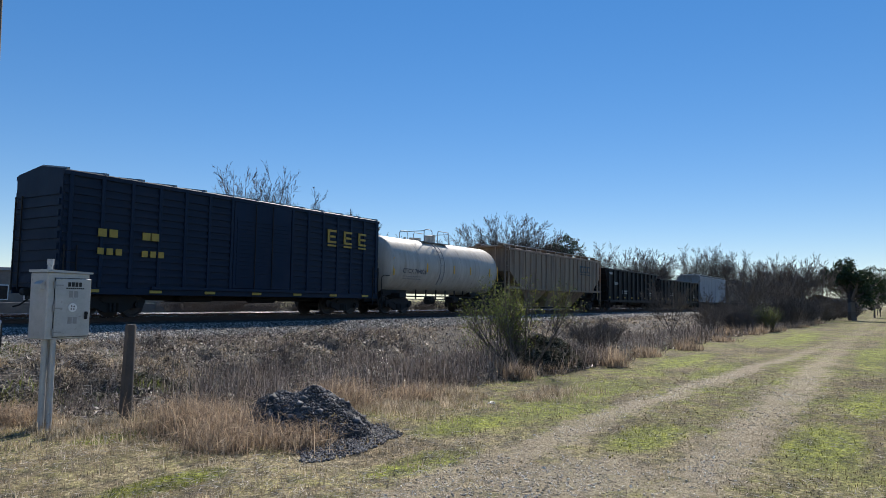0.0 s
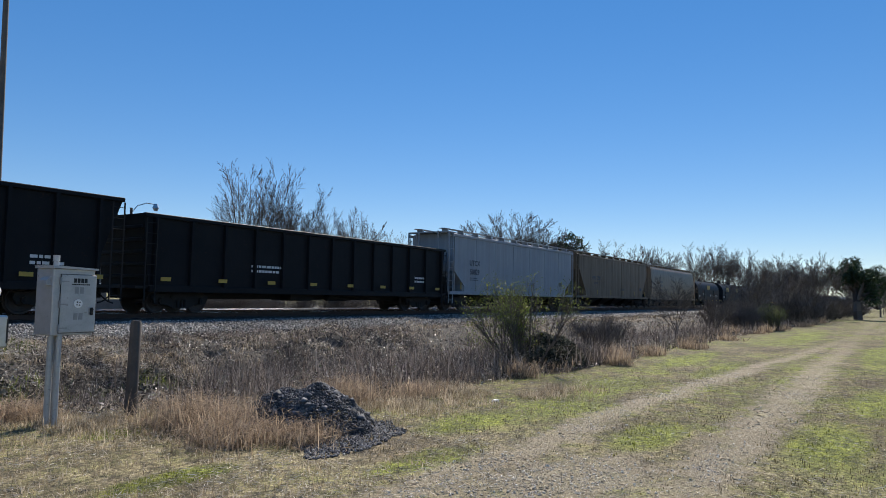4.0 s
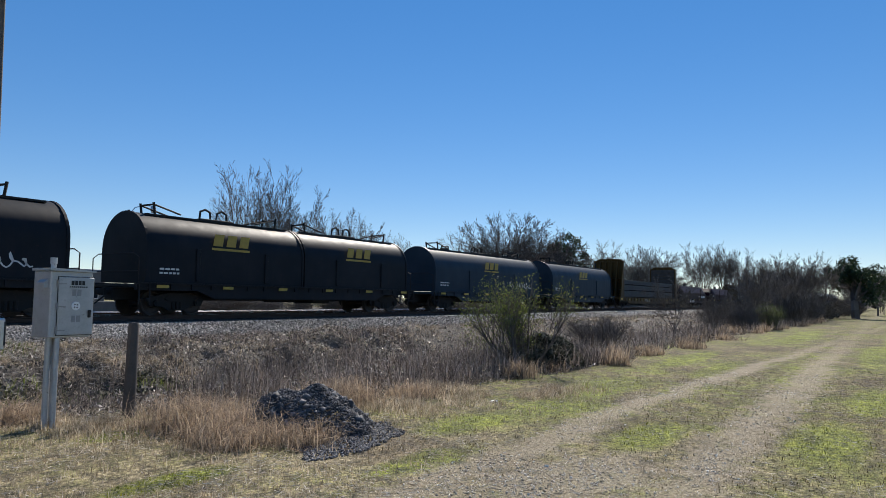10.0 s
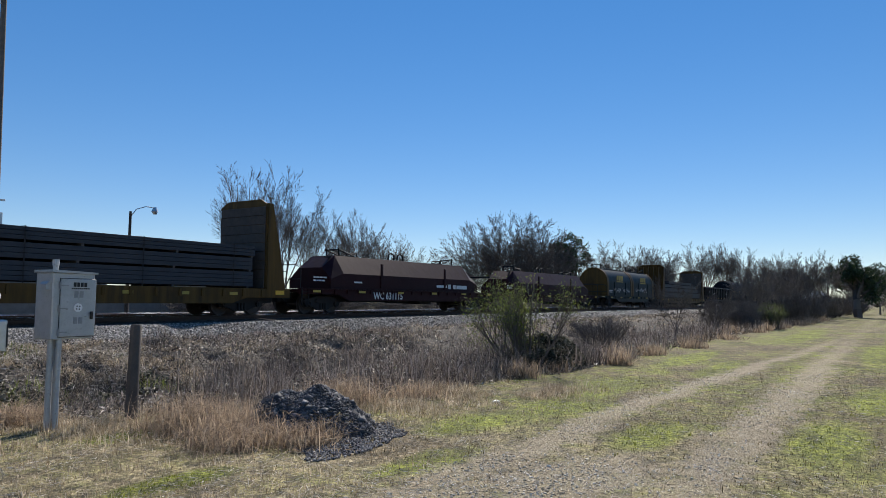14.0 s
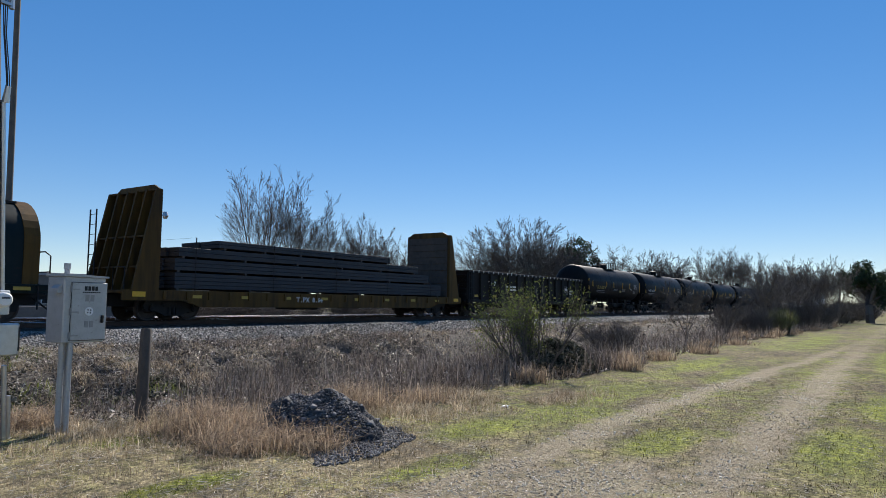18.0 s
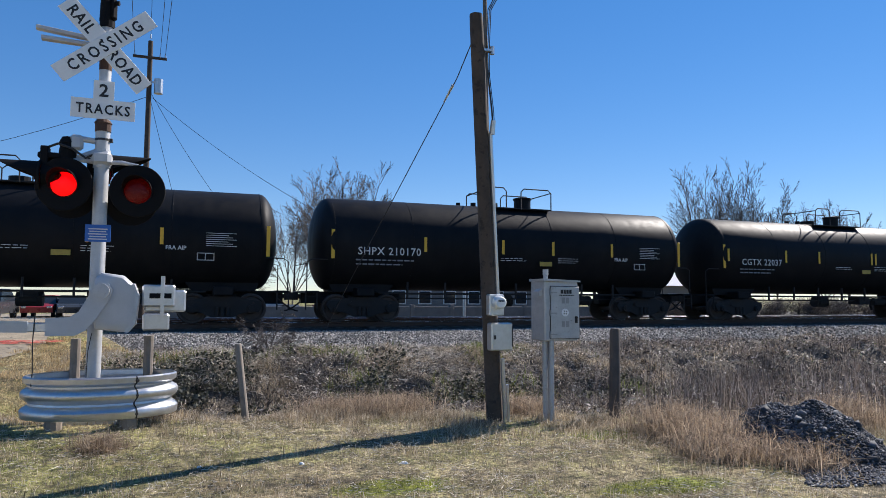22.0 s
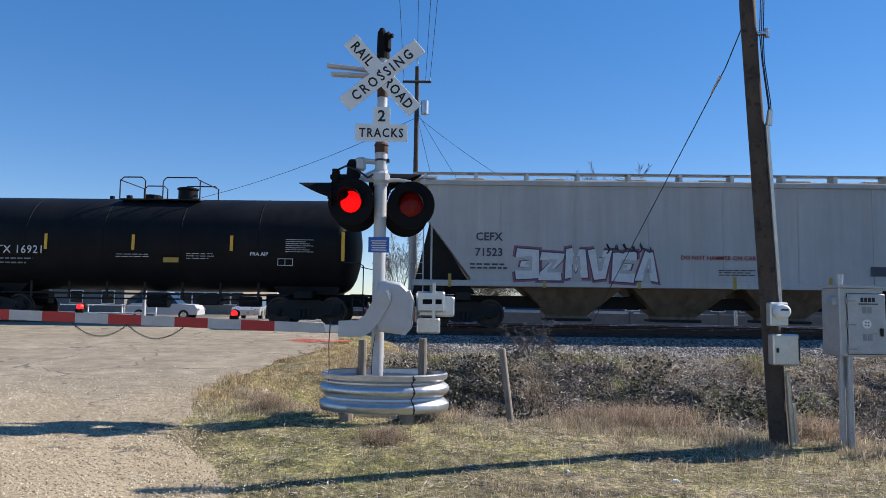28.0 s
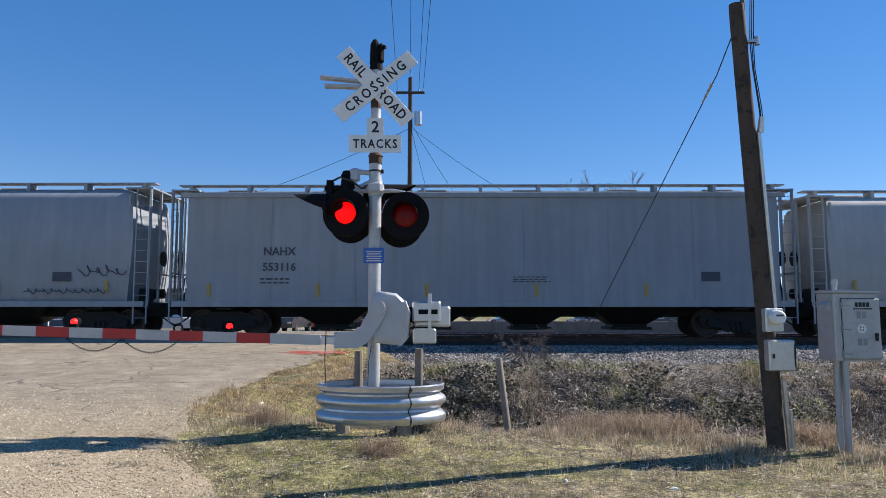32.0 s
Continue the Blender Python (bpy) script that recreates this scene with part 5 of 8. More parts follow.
# -- bulkhead flats --
def bulkhead_flat(s0, s1, label, layers, mark, reach=0.35):
    car, h = car_thing(s0, s1, label, "flat car")
    part("deck", M().box(-h, h, -1.45, 1.45, 0.98, 1.10, 0.02), FLAT_YELLOW, car)
    for s in (-1, 1):
        a, b = min(s * 1.42, s * 1.52), max(s * 1.42, s * 1.52)
        part("side_sill", M().slab([(-h, 1.12), (-h, 0.74), (-h + 2.4, 0.74), (-h + 3.2, 0.5), (h - 3.2, 0.5), (h - 2.4, 0.74), (h, 0.74), (h, 1.12)], a, b), FLAT_YELLOW, car)
        for k in range(20):
            x = -h + 1.6 + k * (2 * h - 3.2) / 19
            part("stake_pocket", shared("stake_pocket", lambda: M().box(-0.06, 0.06, -0.03, 0.03, 0.78, 1.08, 0.01), FLAT_YELLOW), None, car, at=pose(x, s * 1.55, 0))
        # bulkhead: upright plate on the load side, tapered gussets behind
        zt = 4.98
        x = s * (h - 1.35)
        bh = part("bulkhead", M().loft([[(x + dx, y, z) for y, z in ((-1.5, 1.05), (1.5, 1.05), (1.5, zt - 0.25), (1.05, zt), (-1.05, zt), (-1.5, zt - 0.25))] for dx in (-0.04, 0.04)]), FLAT_YELLOW, car, "tall tapered yellow end bulkhead")
        for k in range(9):
            z0 = 1.15 + k * 0.39
            part("lining_plank", M().box(min(x - s * 0.05, x - s * 0.10), max(x - s * 0.05, x - s * 0.10), -1.42, 1.42, z0, z0 + 0.375, 0.01), TIE, bh, "dark worn timber lining")
        for y in (-1.5, -0.9, -0.3, 0.3, 0.9, 1.5):
            part("gusset", M().slab([(x, 1.05), (x + s * 1.05, 1.05), (x + s * 0.25, zt - 0.2), (x, zt - 0.2)], y - 0.045, y + 0.045), FLAT_YELLOW, bh)
        for z in (1.9, 3.0, zt - 0.25):
            wd = 1.0 - 0.8 * (z - 1.05) / (zt - 1.25)
            part("cross_stiffener", M().box(min(x, x + s * wd), max(x, x + s * wd), -1.5, 1.5, z, z + 0.06), FLAT_YELLOW, bh)
        ladder(car, s * (h - 0.35), 1.2, 1.1, 3.0, 90)
        part("grab_iron", M().pipe([(s * (h - 0.1), -1.4, 1.1), (s * (h - 0.1), -1.4, 1.9), (s * (h - 0.1), -0.7, 1.9), (s * (h - 0.1), -0.7, 1.1)], 0.018), STEEL_DARK, car)
        truck(car, s * (h - 2.3))
    couplers(car, h, reach)
    part("underframe", M().box(-h - 0.1, h + 0.1, -0.3, 0.3, 0.5, 0.98, 0.02).box(-2.2, -0.8, -1.0, 0.4, 0.4, 0.85, 0.04).cyl((1, -0.6, 0.65), (2.5, -0.6, 0.65), 0.2, n=10), STEEL_DARK, car)
    # the load: bundles of long steel sections on bearers
    z = 1.12
    for k, (dx0, dx1, hh) in enumerate(layers):
        for x in np.linspace(-h + 1.9 + dx0, h - 1.9 - dx1, 6):
            part("bearer", shared("bearer", lambda: M().box(-0.05, 0.05, -1.3, 1.3, 0, 0.08), GREY_WOOD), None, car, at=pose(float(x), 0, z))
        z += 0.08
        rnd = random.Random(k * 7 + int(s0))
        cols = 4
        for c in range(cols):
            y0 = -1.32 + c * 2.64 / cols
            e0, e1 = rnd.uniform(0, 0.25), rnd.uniform(0, 0.25)
            rows = max(1, int(round(hh / 0.16)))
            for r in range(rows):
                a, b = z + r * hh / rows, z + (r + 1) * hh / rows - 0.012
                part("steel_bar", M().box(-h + 1.55 + dx0 + e0, h - 1.55 - dx1 - e1, y0 + 0.012, y0 + 2.64 / cols - 0.012, a, b, 0.006), LOAD_STEEL, car)
        z += hh
    m = M()
    for x in np.linspace(-h + 3, h - 3, 5):
        m.loft([[(x - 0.025, y, zz), (x + 0.025, y, zz)] for y, zz in ((-1.36, 1.05), (-1.36, z + 0.01), (1.36, z + 0.01), (1.36, 1.05))], closed=False)
    part("tie_down_strap", m, STEEL_DARK, car)
    lettering(mark, 0.3, MARK, car, facing(-1.9, -1.53, 0.83), "reporting_mark", 1.1)
    strips(car, [-h + 0.6, h - 0.6], -1.53, 0.98, 0.22, 0.5, YELLOW)
    strips(car, [-h + 3 + k * 2.3 for k in range(8)], -1.53, 0.9, 0.12, 0.4, GOLD)
    return car, h


boxcar(9.5, 26.0)
tank_car(26.75, 39.4, TANK_WHITE, "cream tank car with yellow stencils and a railed top platform", "CTCX 704026", MARK_DARK, "ladder", (-0.6,), True, 1.6, 2.72)
car, h = hopper(40.2, 59.3, HOPPER_RUST, "rust-stained tan hopper car with close upright ribs", "angled", (), None, 19, 3, 4.7, True, 1.75, 2.0, 2.9, HOPPER_RUST)
for x in (4.1, 4.95, 5.8):
    part("emblem", M().box(x, x + 0.62, -1.652, -1.64, 3.3, 3.4).box(x, x + 0.16, -1.652, -1.64, 3.4, 3.75).box(x, x + 0.62, -1.652, -1.64, 3.75, 3.88).box(x, x + 0.62, -1.652, -1.64, 3.1, 3.18), INK, car, "dark faded emblem block")
gondola(60.6, 78.1, GON_BLACK, "tall black gondola with slanted ends and white stencils", 4.0, 12, 0.98, "916 546", 1.1)
lettering("916546", 0.3, MARK, TRAIN[-1][0], facing(-7.55, -1.64, 3.55), "reporting_mark", 1.0)
gondola(78.9, 98.6, GON_BLACK, "tall black gondola with outside posts", 3.6, 13, 0.98, "", 0.3)
hopper(99.0, 118.3, HOPPER_GREY, "light grey smooth-sided hopper car", "angled", (("UTCX", 0.48, 3.0, 2.95), ("50829", 0.48, 3.0, 2.4)), None, 0, 3, 4.85, True, 1.12, 1.2, 2.4)
hopper(118.9, 139.1, HOPPER_TAN, "dusty tan hopper car with angled end sheets", "angled", (("CEFX  7527", 0.42, 4.6, 2.75),), None, 0, 4, 4.87, True, 1.12, 1.5, 3.4)
hopper(139.9, 160.3, HOPPER_SAND, "dusty tan round-sided hopper car", "round", (("NAHX", 0.38, 4.2, 3.0), ("391081", 0.38, 4.2, 2.5)), None, 0, 4, 4.75)
coil_car(162.3, 176.9, COIL_DARK, "blackened coil car under one long rounded hood", 1, tags=((-3.6, 1.95, 1.2), (0.6, 1.75, 1.8), (3.3, 1.75, 2.4)))
coil_car(178.8, 195.6, COIL_DARK, "black coil car under two rounded hoods", 2)
coil_car(197.6, 212.7, COIL_BLUE, "slate blue coil car under one long rounded hood", 1, tags=((2.4, 1.75, 3.4),))
coil_car(214.4, 228.9, COIL_BLUE, "faded blue coil car under one long rounded hood", 1)
bulkhead_flat(230.6, 252.8, "dirty yellow bulkhead flat car loaded with dark steel", ((0.3, 0.3, 0.62), (0.0, 0.2, 0.5), (0.2, 0.1, 0.42)), "TTPX  0616", 1.15)
car, h = coil_car(253.4, 271.6, MAROON, "maroon coil car under a faceted cover", 1, zt=2.85, inset=2.2, faceted=True)
lettering("WC 631115", 0.5, MARK, car, facing(-2.6, -1.548, 0.86), "reporting_mark", 1.0)
for x0, x1, z0, z1 in ((2.2, 3.3, 1.42, 1.56), (3.45, 3.75, 1.36, 1.62), (4.0, 4.3, 1.36, 1.6), (4.4, 5.6, 1.36, 1.58), (-5.2, -4.6, 1.5, 1.58)):
    part("emblem_bar", M().box(x0, x1, -1.392, -1.383, z0, z1), MARK, car, "worn white emblem bar")
coil_car(272.5, 291.0, MAROON, "maroon coil car under a faceted cover with white scrawls", 1, zt=2.85, inset=2.2, faceted=True)
coil_car(293.2, 308.9, COIL_GREEN, "dark green coil car with two hoods and yellow rims", 2, stripes=FLAT_YELLOW, tags=((-5.5, 1.8, 2.0), (-2.9, 1.8, 1.8), (1.2, 1.9, 3.6)))
bulkhead_flat(311.2, 332.9, "dirty yellow bulkhead flat car with a stepped stack of steel", ((0.4, 0.3, 0.6), (0.4, 1.6, 0.45), (0.6, 2.6, 0.35), (2.5, 5.0, 0.3)), "TTPX  8164", 0.9)
car, h = gondola(333.6, 351.6, GON_BROWN_BAY_SHADE, "low brown-black gondola with worn white stencils", 2.82, 15, 0.98, "70  7")
# white plates added in place of sky light showing through slots
for k in range(14):
    for d in (0.28, 0.92):
        part("bright_slot", shared("bright_slot", lambda: M().box(-0.03, 0.03, -0.008, 0.008, -0.06, 0.06, 0.004), MARK), None, car, at=pose(-h + 0.3 + k * (2 * h - 0.6) / 14 + d, -1.612, 2.76))
m = M()
for q in ((0, 0.62, 0, 0.03), (0, 0.62, 0.4, 0.43), (0, 0.03, 0.03, 0.4), (0.59, 0.62, 0.03, 0.4), (0.08, 0.54, 0.12, 0.3)):
    m.box(h - 3.4 + q[0], h - 3.4 + q[1], -1.492, -1.486, 1.75 + q[2], 1.75 + q[3])
part("boxed_stencil", m, MARK, car, "white boxed stencil")
tank_car(352.6, 366.9, TANK_BLACK, "black tank car with yellow reporting mark and reflector strips", "UTLX 302716", GOLD, mark_x=3.3, bands=(1.3, 4.6, 6.4, 8.8, 10.8))
tank_car(368.0, 382.6, TANK_BLACK, "black tank car with white reporting mark and reflector strips", "SHPX 210170")
tank_car(383.9, 398.6, TANK_BLACK, "black tank car with white reporting mark and doubled reflector strips", "CGTX 22037", bands=(0.72, 3.75, 5.6, 8.7, 8.95, 10.8, 14.55))
tank_car(400.0, 414.1, TANK_BLACK, "black tank car with yellow reporting mark and yellow placard", "UTLX 303187", GOLD, mark_x=3.3, bands=(1.2, 4.65, 6.35, 9.0, 10.7), placard=9.75)
tank_car(415.2, 429.6, TANK_BLACK, "black tank car with a pale sprayed emblem", "GATX 20309", bands=(3.8, 6.6, 9.2, 11.3), placard=10.6)
tank_car(431.1, 445.5, TANK_BLACK, "black tank car with bold white reporting mark", "CGTX 22041", mark_x=2.32, bands=(3.5, 5.9, 8.3, 11.2))
tank_car(447.1, 461.0, TANK_BLACK, "black tank car with slim white reporting mark", "GATX 16921", mark_x=2.75, bands=(3.85, 6.7, 9.9))
car, h = hopper(462.7, 480.5, HOPPER_CREAM, "cream grey hopper car with a sprayed mural low on its side", "angled", (("CEFX", 0.36, 2.6, 2.92), ("71523", 0.36, 2.6, 2.42)), None, 0, 3, 4.95, True, 1.48, 1.5, 3.5, HOPPER_TAN)
mural(car, -5.45, -1.603, 2.05, 4.6, 0.9, MARK, MAUVE, (8, 5, 4, 6, 3, 7), HOPPER_CREAM, edge=INK)
scrawl(car, -2.6, -1.612, 2.6, 1.4, 0.35, INK)
lettering("DO NOT HAMMER ON CAR", 0.19, plain("red_stencil", (0.35, 0.05, 0.04), 0.6), car, facing(-h + 9.9, -1.605, 2.32), "lettering", 1.0)
car, h = hopper(481.3, 500.4, HOPPER_GREY, "grey hopper car with a long purple sprayed mural", "angled", (("DAKX", 0.38, 3.1, 2.68), ("39506", 0.34, 3.1, 2.2)), None, 0, 4, 4.93, True, 1.12, 1.2, 2.6)
mural(car, -2.6, -1.603, 1.9, 4.7, 1.1, PURPLE, LILAC, (5, 1, 7, 8, 4), MAUVE, edge=INK)
mural(car, 2.75, -1.603, 1.9, 4.4, 1.1, LILAC, MARK, (8, 6, 0, 9), PURPLE)
scrawl(car, -4.4, -1.606, 1.8, 1.5, 0.6, INK)
scrawl(car, -6.4, -1.606, 2.0, 1.2, 0.5, INK)
scrawl(car, 7.0, -1.606, 2.1, 1.3, 0.6, INK)
car, h = hopper(501.0, 521.2, HOPPER_GREY, "grey round-sided hopper car with dark sprayed scrawls", "round", (("NAHX 551033", 0.40, 3.1, 2.55),), None, 0, 4, 4.95)
for x, z, w, tall in ((-7.9, 1.83, 1.4, 0.3), (-4.5, 2.1, 2.3, 0.7), (-2.2, 1.9, 1.2, 0.4), (2.2, 2.05, 2.8, 0.7), (6.1, 1.5, 2.6, 0.2), (7.9, 2.15, 1.4, 0.4)):
    scrawl(car, x, -1.612, z, w, tall, INK, 0.018)
hopper(521.8, 542.0, HOPPER_GREY, "grey hopper car with dark reporting mark and angled ends", "angled", (("NAHX", 0.36, 3.6, 2.75), ("553116", 0.36, 3.6, 2.25)), None, 0, 4, 4.87, True, 1.12, 0.06, 1.8)
hopper(542.4, 562.0, HOPPER_CREAM, "cream hopper car with round sides", "round", (), None, 0, 4, 4.65)


# ---- the crossing signal ----
LENS_RED = plain("red_lens_glass", (0.16, 0.008, 0.006), 0.25, 0.0, 0.1, 20, 90, 0.1)
GATE_WHITE = plain("dirty_white_gate_board", (0.46, 0.46, 0.45), 0.6, 0.0, 0.15, 5, 60, 0.05, (0.3, 0.28, 0.25), 0.64)
GATE_GREY = plain("grey_gate_enclosure", (0.45, 0.46, 0.475), 0.5, 0.1, 0.08, 7, 60, 0.05, (0.4, 0.38, 0.35), 0.7)
HOOD_BLACK = plain("matt_black_hood", (0.008, 0.008, 0.009), 0.75, 0.0, 0.3, 6, 60, 0.08)
HOOD_BLACK.node_tree.nodes["Principled BSDF"].inputs["Specular IOR Level"].default_value = 0.12
lit = bpy.data.materials.new("lit_red_lamp")
lit.use_nodes = True
lp = lit.node_tree.nodes["Principled BSDF"]
lp.inputs["Base Color"].default_value = (0.5, 0.01, 0.008, 1)
lp.inputs["Emission Color"].default_value = (1.0, 0.012, 0.01, 1)
lp.inputs["Emission Strength"].default_value = 1.5
LIT = lit
FLASHERS = []


def flasher(signal, x, y, z, turn, side, disc=0.31, shade=0.2):
    """One lamp head: round backing plate, hooded lens, and inside it a bulb plate that turns to show or hide its lit face."""
    head = part("lamp_head", M().cyl((0, 0.02, 0), (0, 0.24, 0), 0.15, 0.11, 16).cyl((0, 0.05, 0), (0, 0.05, 0.25), 0.03, n=8), HOOD_BLACK, signal)
    head.matrix_basis = pose(x, y, z, 0, 0, turn)
    m = M()
    n = 36
    rings = [[(r * math.cos(k * math.tau / n), yy, r * math.sin(k * math.tau / n)) for k in range(n)] for r, yy in ((0.155, -0.01), (disc - 0.005, -0.01), (disc, 0.0), (disc, 0.012), (0.155, 0.012))]
    m.loft(rings + [rings[0]], caps=False)
    part("backing_disc", m, HOOD_BLACK, head, "round black backing plate")
    m = M()
    rings = []
    for a in [radians(d) for d in range(-25, 206, 14)]:
        depth = 0.05 + (shade - 0.05) * max(0.0, math.sin(a)) ** 0.7 if math.sin(a) > 0 else 0.04
        rings.append([(q * math.cos(a), yy, q * math.sin(a)) for q, yy in ((0.160, -0.01), (0.160, -depth), (0.168, -depth), (0.168, -0.01))])
    m.loft(rings, caps=True)
    part("visor", m, HOOD_BLACK, head, "black visor over the lens")
    m = M()
    rings = [[(r * math.cos(k * math.tau / 24), yy, r * math.sin(k * math.tau / 24)) for k in range(24)] for r, yy in ((0.153, -0.005), (0.13, -0.022), (0.08, -0.035), (0.02, -0.04))]
    m.loft(rings)
    lens = part("lens", m, None, head, "deep red glass lens", True)
    g = bpy.data.materials.get("red_lamp_glass")
    if g is None:
        g = bpy.data.materials.new("red_lamp_glass")
        g.use_nodes = True
        nt = g.node_tree
        out = nt.nodes["Material Output"]
        tr, gl, mx = nt.nodes.new("ShaderNodeBsdfTransparent"), nt.nodes["Principled BSDF"], nt.nodes.new("ShaderNodeMixShader")
        tr.inputs[0].default_value = (0.9, 0.12, 0.08, 1)
        gl.inputs["Base Color"].default_value = (0.22, 0.012, 0.01, 1)
        gl.inputs["Roughness"].default_value = 0.25
        mx.inputs[0].default_value = 0.35
        nt.links.new(tr.outputs[0], mx.inputs[1])
        nt.links.new(gl.outputs[0], mx.inputs[2])
        nt.links.new(mx.outputs[0], out.inputs[0])
    lens.data.materials.append(g)
    part("reflector", M().cyl((0, 0.012, 0), (0, 0.016, 0), 0.15, n=20), LENS_RED, head)
    bulb = part("bulb_plate", M().cyl((0, -0.008, 0), (0, -0.002, 0), 0.14, n=24), LIT, head, "glowing red bulb plate")
    part("bulb_back", M().cyl((0, -0.002, 0), (0, 0.008, 0), 0.143, n=24), LENS_RED, bulb)
    FLASHERS.append((bulb, side))
    return head


def crossbuck(signal, m, back=False):
    """Two crossed boards with black words."""
    for words, a, dy in (("RAIL     ROAD", -47, 0.0), ("CROSSING", 40, -0.016)):
        w, hh = 1.27, 0.222
        b = part("sign_board", M().box(-w / 2, w / 2, dy - 0.006, dy + 0.006, -hh / 2, hh / 2, 0.003), ALU if back else WHITE, signal, "" if back else "white sign board with black letters")
        b.matrix_basis = m @ pose(0, 0, 0, 0, -a, 0)
        if not back:
            lettering(words, 0.185, BLACK, b, facing(0, dy - 0.009, -0.008), "lettering", 0.84, "", 0.02, 1.16 if "RAIL" in words else 1.42)
            part("bolt", M().cyl((0.0, dy - 0.014, 0.07), (0.0, dy - 0.005, 0.07), 0.014, n=8), BLACK, b)


def crossing_signal(m, full=True, label=""):
    s = thing("crossing_signal", label, "railroad signal", m, "crossing signals")
    part("mast", M().cyl((0, 0, 0), (0, 0, 3.36), 0.08, n=18).cyl((0, 0, 3.3), (0, 0, 4.68), 0.066, n=16).cyl((0, 0, 0), (0, 0, 0.05), 0.2, n=16), ALU, s, "silver painted steel mast", True)
    bell = part("bell", M().cyl((0, 0, 4.62), (0, 0, 4.70), 0.085, n=12).cyl((-0.02, 0, 4.70), (-0.02, 0, 4.98), 0.07, 0.062, 12).cyl((-0.02, 0, 4.98), (-0.02, 0, 5.04), 0.062, 0.03, 12).box(0.03, 0.10, -0.06, 0.06, 4.72, 4.99, 0.03).cyl((0.09, -0.05, 4.92), (0.13, -0.06, 4.92), 0.03, n=8), HOOD_BLACK, s, "dark crossing bell on the mast top")
    crossbuck(s, pose(0.0, -0.085, 4.376, 0, 0, 4))
    for z, x0, tilt in ((4.60, -0.78, 5), (4.48, -0.72, 1)):
        part("back_board", M().box(0, 0.75, -0.05, 0.05, -0.022, 0.022, 0.004), ALU, s, "edge of the crossbuck for the other way", at=pose(x0, 0.2, z, 0, tilt, 4))
    part("rusty_collar", M().cyl((0, 0, 3.36), (0, 0, 3.46), 0.09, n=14).cyl((0, 0, 3.46), (0, 0, 3.50), 0.1, 0.075, 14), RAIL_SIDE, s, "rusted collar on the mast")
    part("rusty_sleeve", M().cyl((0, 0, 4.10), (0, 0, 4.26), 0.071, n=14), RAIL_SIDE, s, "rusted sleeve under the crossbuck")
    for z in (3.07, 3.25):
        part("band", M().cyl((0, 0, z), (0, 0, z + 0.025), 0.086, n=16).box(0.06, 0.11, -0.03, 0.03, z - 0.01, z + 0.035, 0.005), BLACK, s, "black steel band")
    for x in (4.28, 4.47):
        part("clamp", M().cyl((0, 0, x), (0, 0, x + 0.05), 0.082, n=12), GALV, s)
    plate = part("track_count_plate", M().slab([(-0.34, -0.115), (0.34, -0.115), (0.34, 0.115), (0.11, 0.115), (0.11, 0.34), (-0.11, 0.34), (-0.11, 0.115), (-0.34, 0.115)], -0.096, -0.084), WHITE, s, "white inverted T sign with black words")
    plate.matrix_basis = pose(0, 0, 3.61, 0, 0, 2)
    lettering("TRACKS", 0.165, BLACK, plate, facing(0, -0.1, -0.008), "lettering", 0.82, "", 0.02, 1.22)
    lettering("2", 0.21, BLACK, plate, facing(0, -0.1, 0.215), "lettering", 1.0)
    # junction box, arms and lamp heads
    part("junction_box", M().box(-0.11, 0.11, -0.12, 0.12, 2.95, 3.12, 0.04).cyl((0, 0, 2.93), (0, 0, 3.14), 0.095, n=14), ALU, s)
    for x in (-1, 1):
        part("cross_arm", M().pipe([(0, -0.02, 2.99), (x * 0.22, -0.04, 3.0), (x * 0.38, -0.04, 2.98), (x * 0.39, -0.04, 2.80)], 0.026, 8), ALU, s, "", True)
    flasher(s, -0.37, -0.1, 2.70, -10, 0)
    flasher(s, 0.405, -0.1, 2.665, -6, 1)
    # heads for the other way, seen from behind
    for x, y, z, t, name in ((-0.62, 0.02, 2.80, -93, 0), (0.06, 0.26, 2.97, 93, 1), (0.31, 0.34, 2.60, 172, 1), (-0.36, 0.34, 2.66, 172, 0)):
        flasher(s, x, y, z, t, name, 0.19 if abs(t) < 100 else 0.31, 0.46 if abs(t) < 100 else 0.2)
    part("side_light_bracket", M().cyl((-0.36, 0.03, 2.98), (-0.36, 0.03, 3.2), 0.11, 0.085, 14).cyl((-0.36, 0.03, 3.2), (-0.36, 0.03, 3.27), 0.10, 0.07, 14).box(-0.66, -0.28, -0.05, 0.12, 3.0, 3.07, 0.015).box(-0.63, -0.55, -0.07, 0.1, 2.72, 3.14, 0.01), HOOD_BLACK, s, "dark cast lamp bracket")
    part("lamp_hanger", M().pipe([(-0.36, 0.03, 3.24), (-0.24, 0.0, 3.26), (-0.05, 0.0, 3.24)], 0.035, 8).pipe([(-0.3, 0.03, 3.0), (-0.18, 0.0, 3.06), (-0.05, 0.0, 3.12)], 0.04, 8).box(-0.34, -0.2, -0.06, 0.04, 3.12, 3.30, 0.03), GATE_GREY, s, "grey cast hanger")
    part("cable_loop", M().pipe([(-0.58, -0.02, 3.12), (-0.45, -0.08, 3.17), (-0.3, -0.08, 3.12), (-0.16, -0.09, 3.02), (-0.06, -0.09, 3.08)], 0.014, 6), WIRE, s)
    sign = part("emergency_sign", M().box(-0.135, 0.135, -0.092, -0.086, 2.05, 2.25, 0.003), BLUE_SIGN, s, "small blue notice plate with white lines")
    m2 = M()
    for k in range(5):
        w = 0.1 - 0.012 * (k % 2)
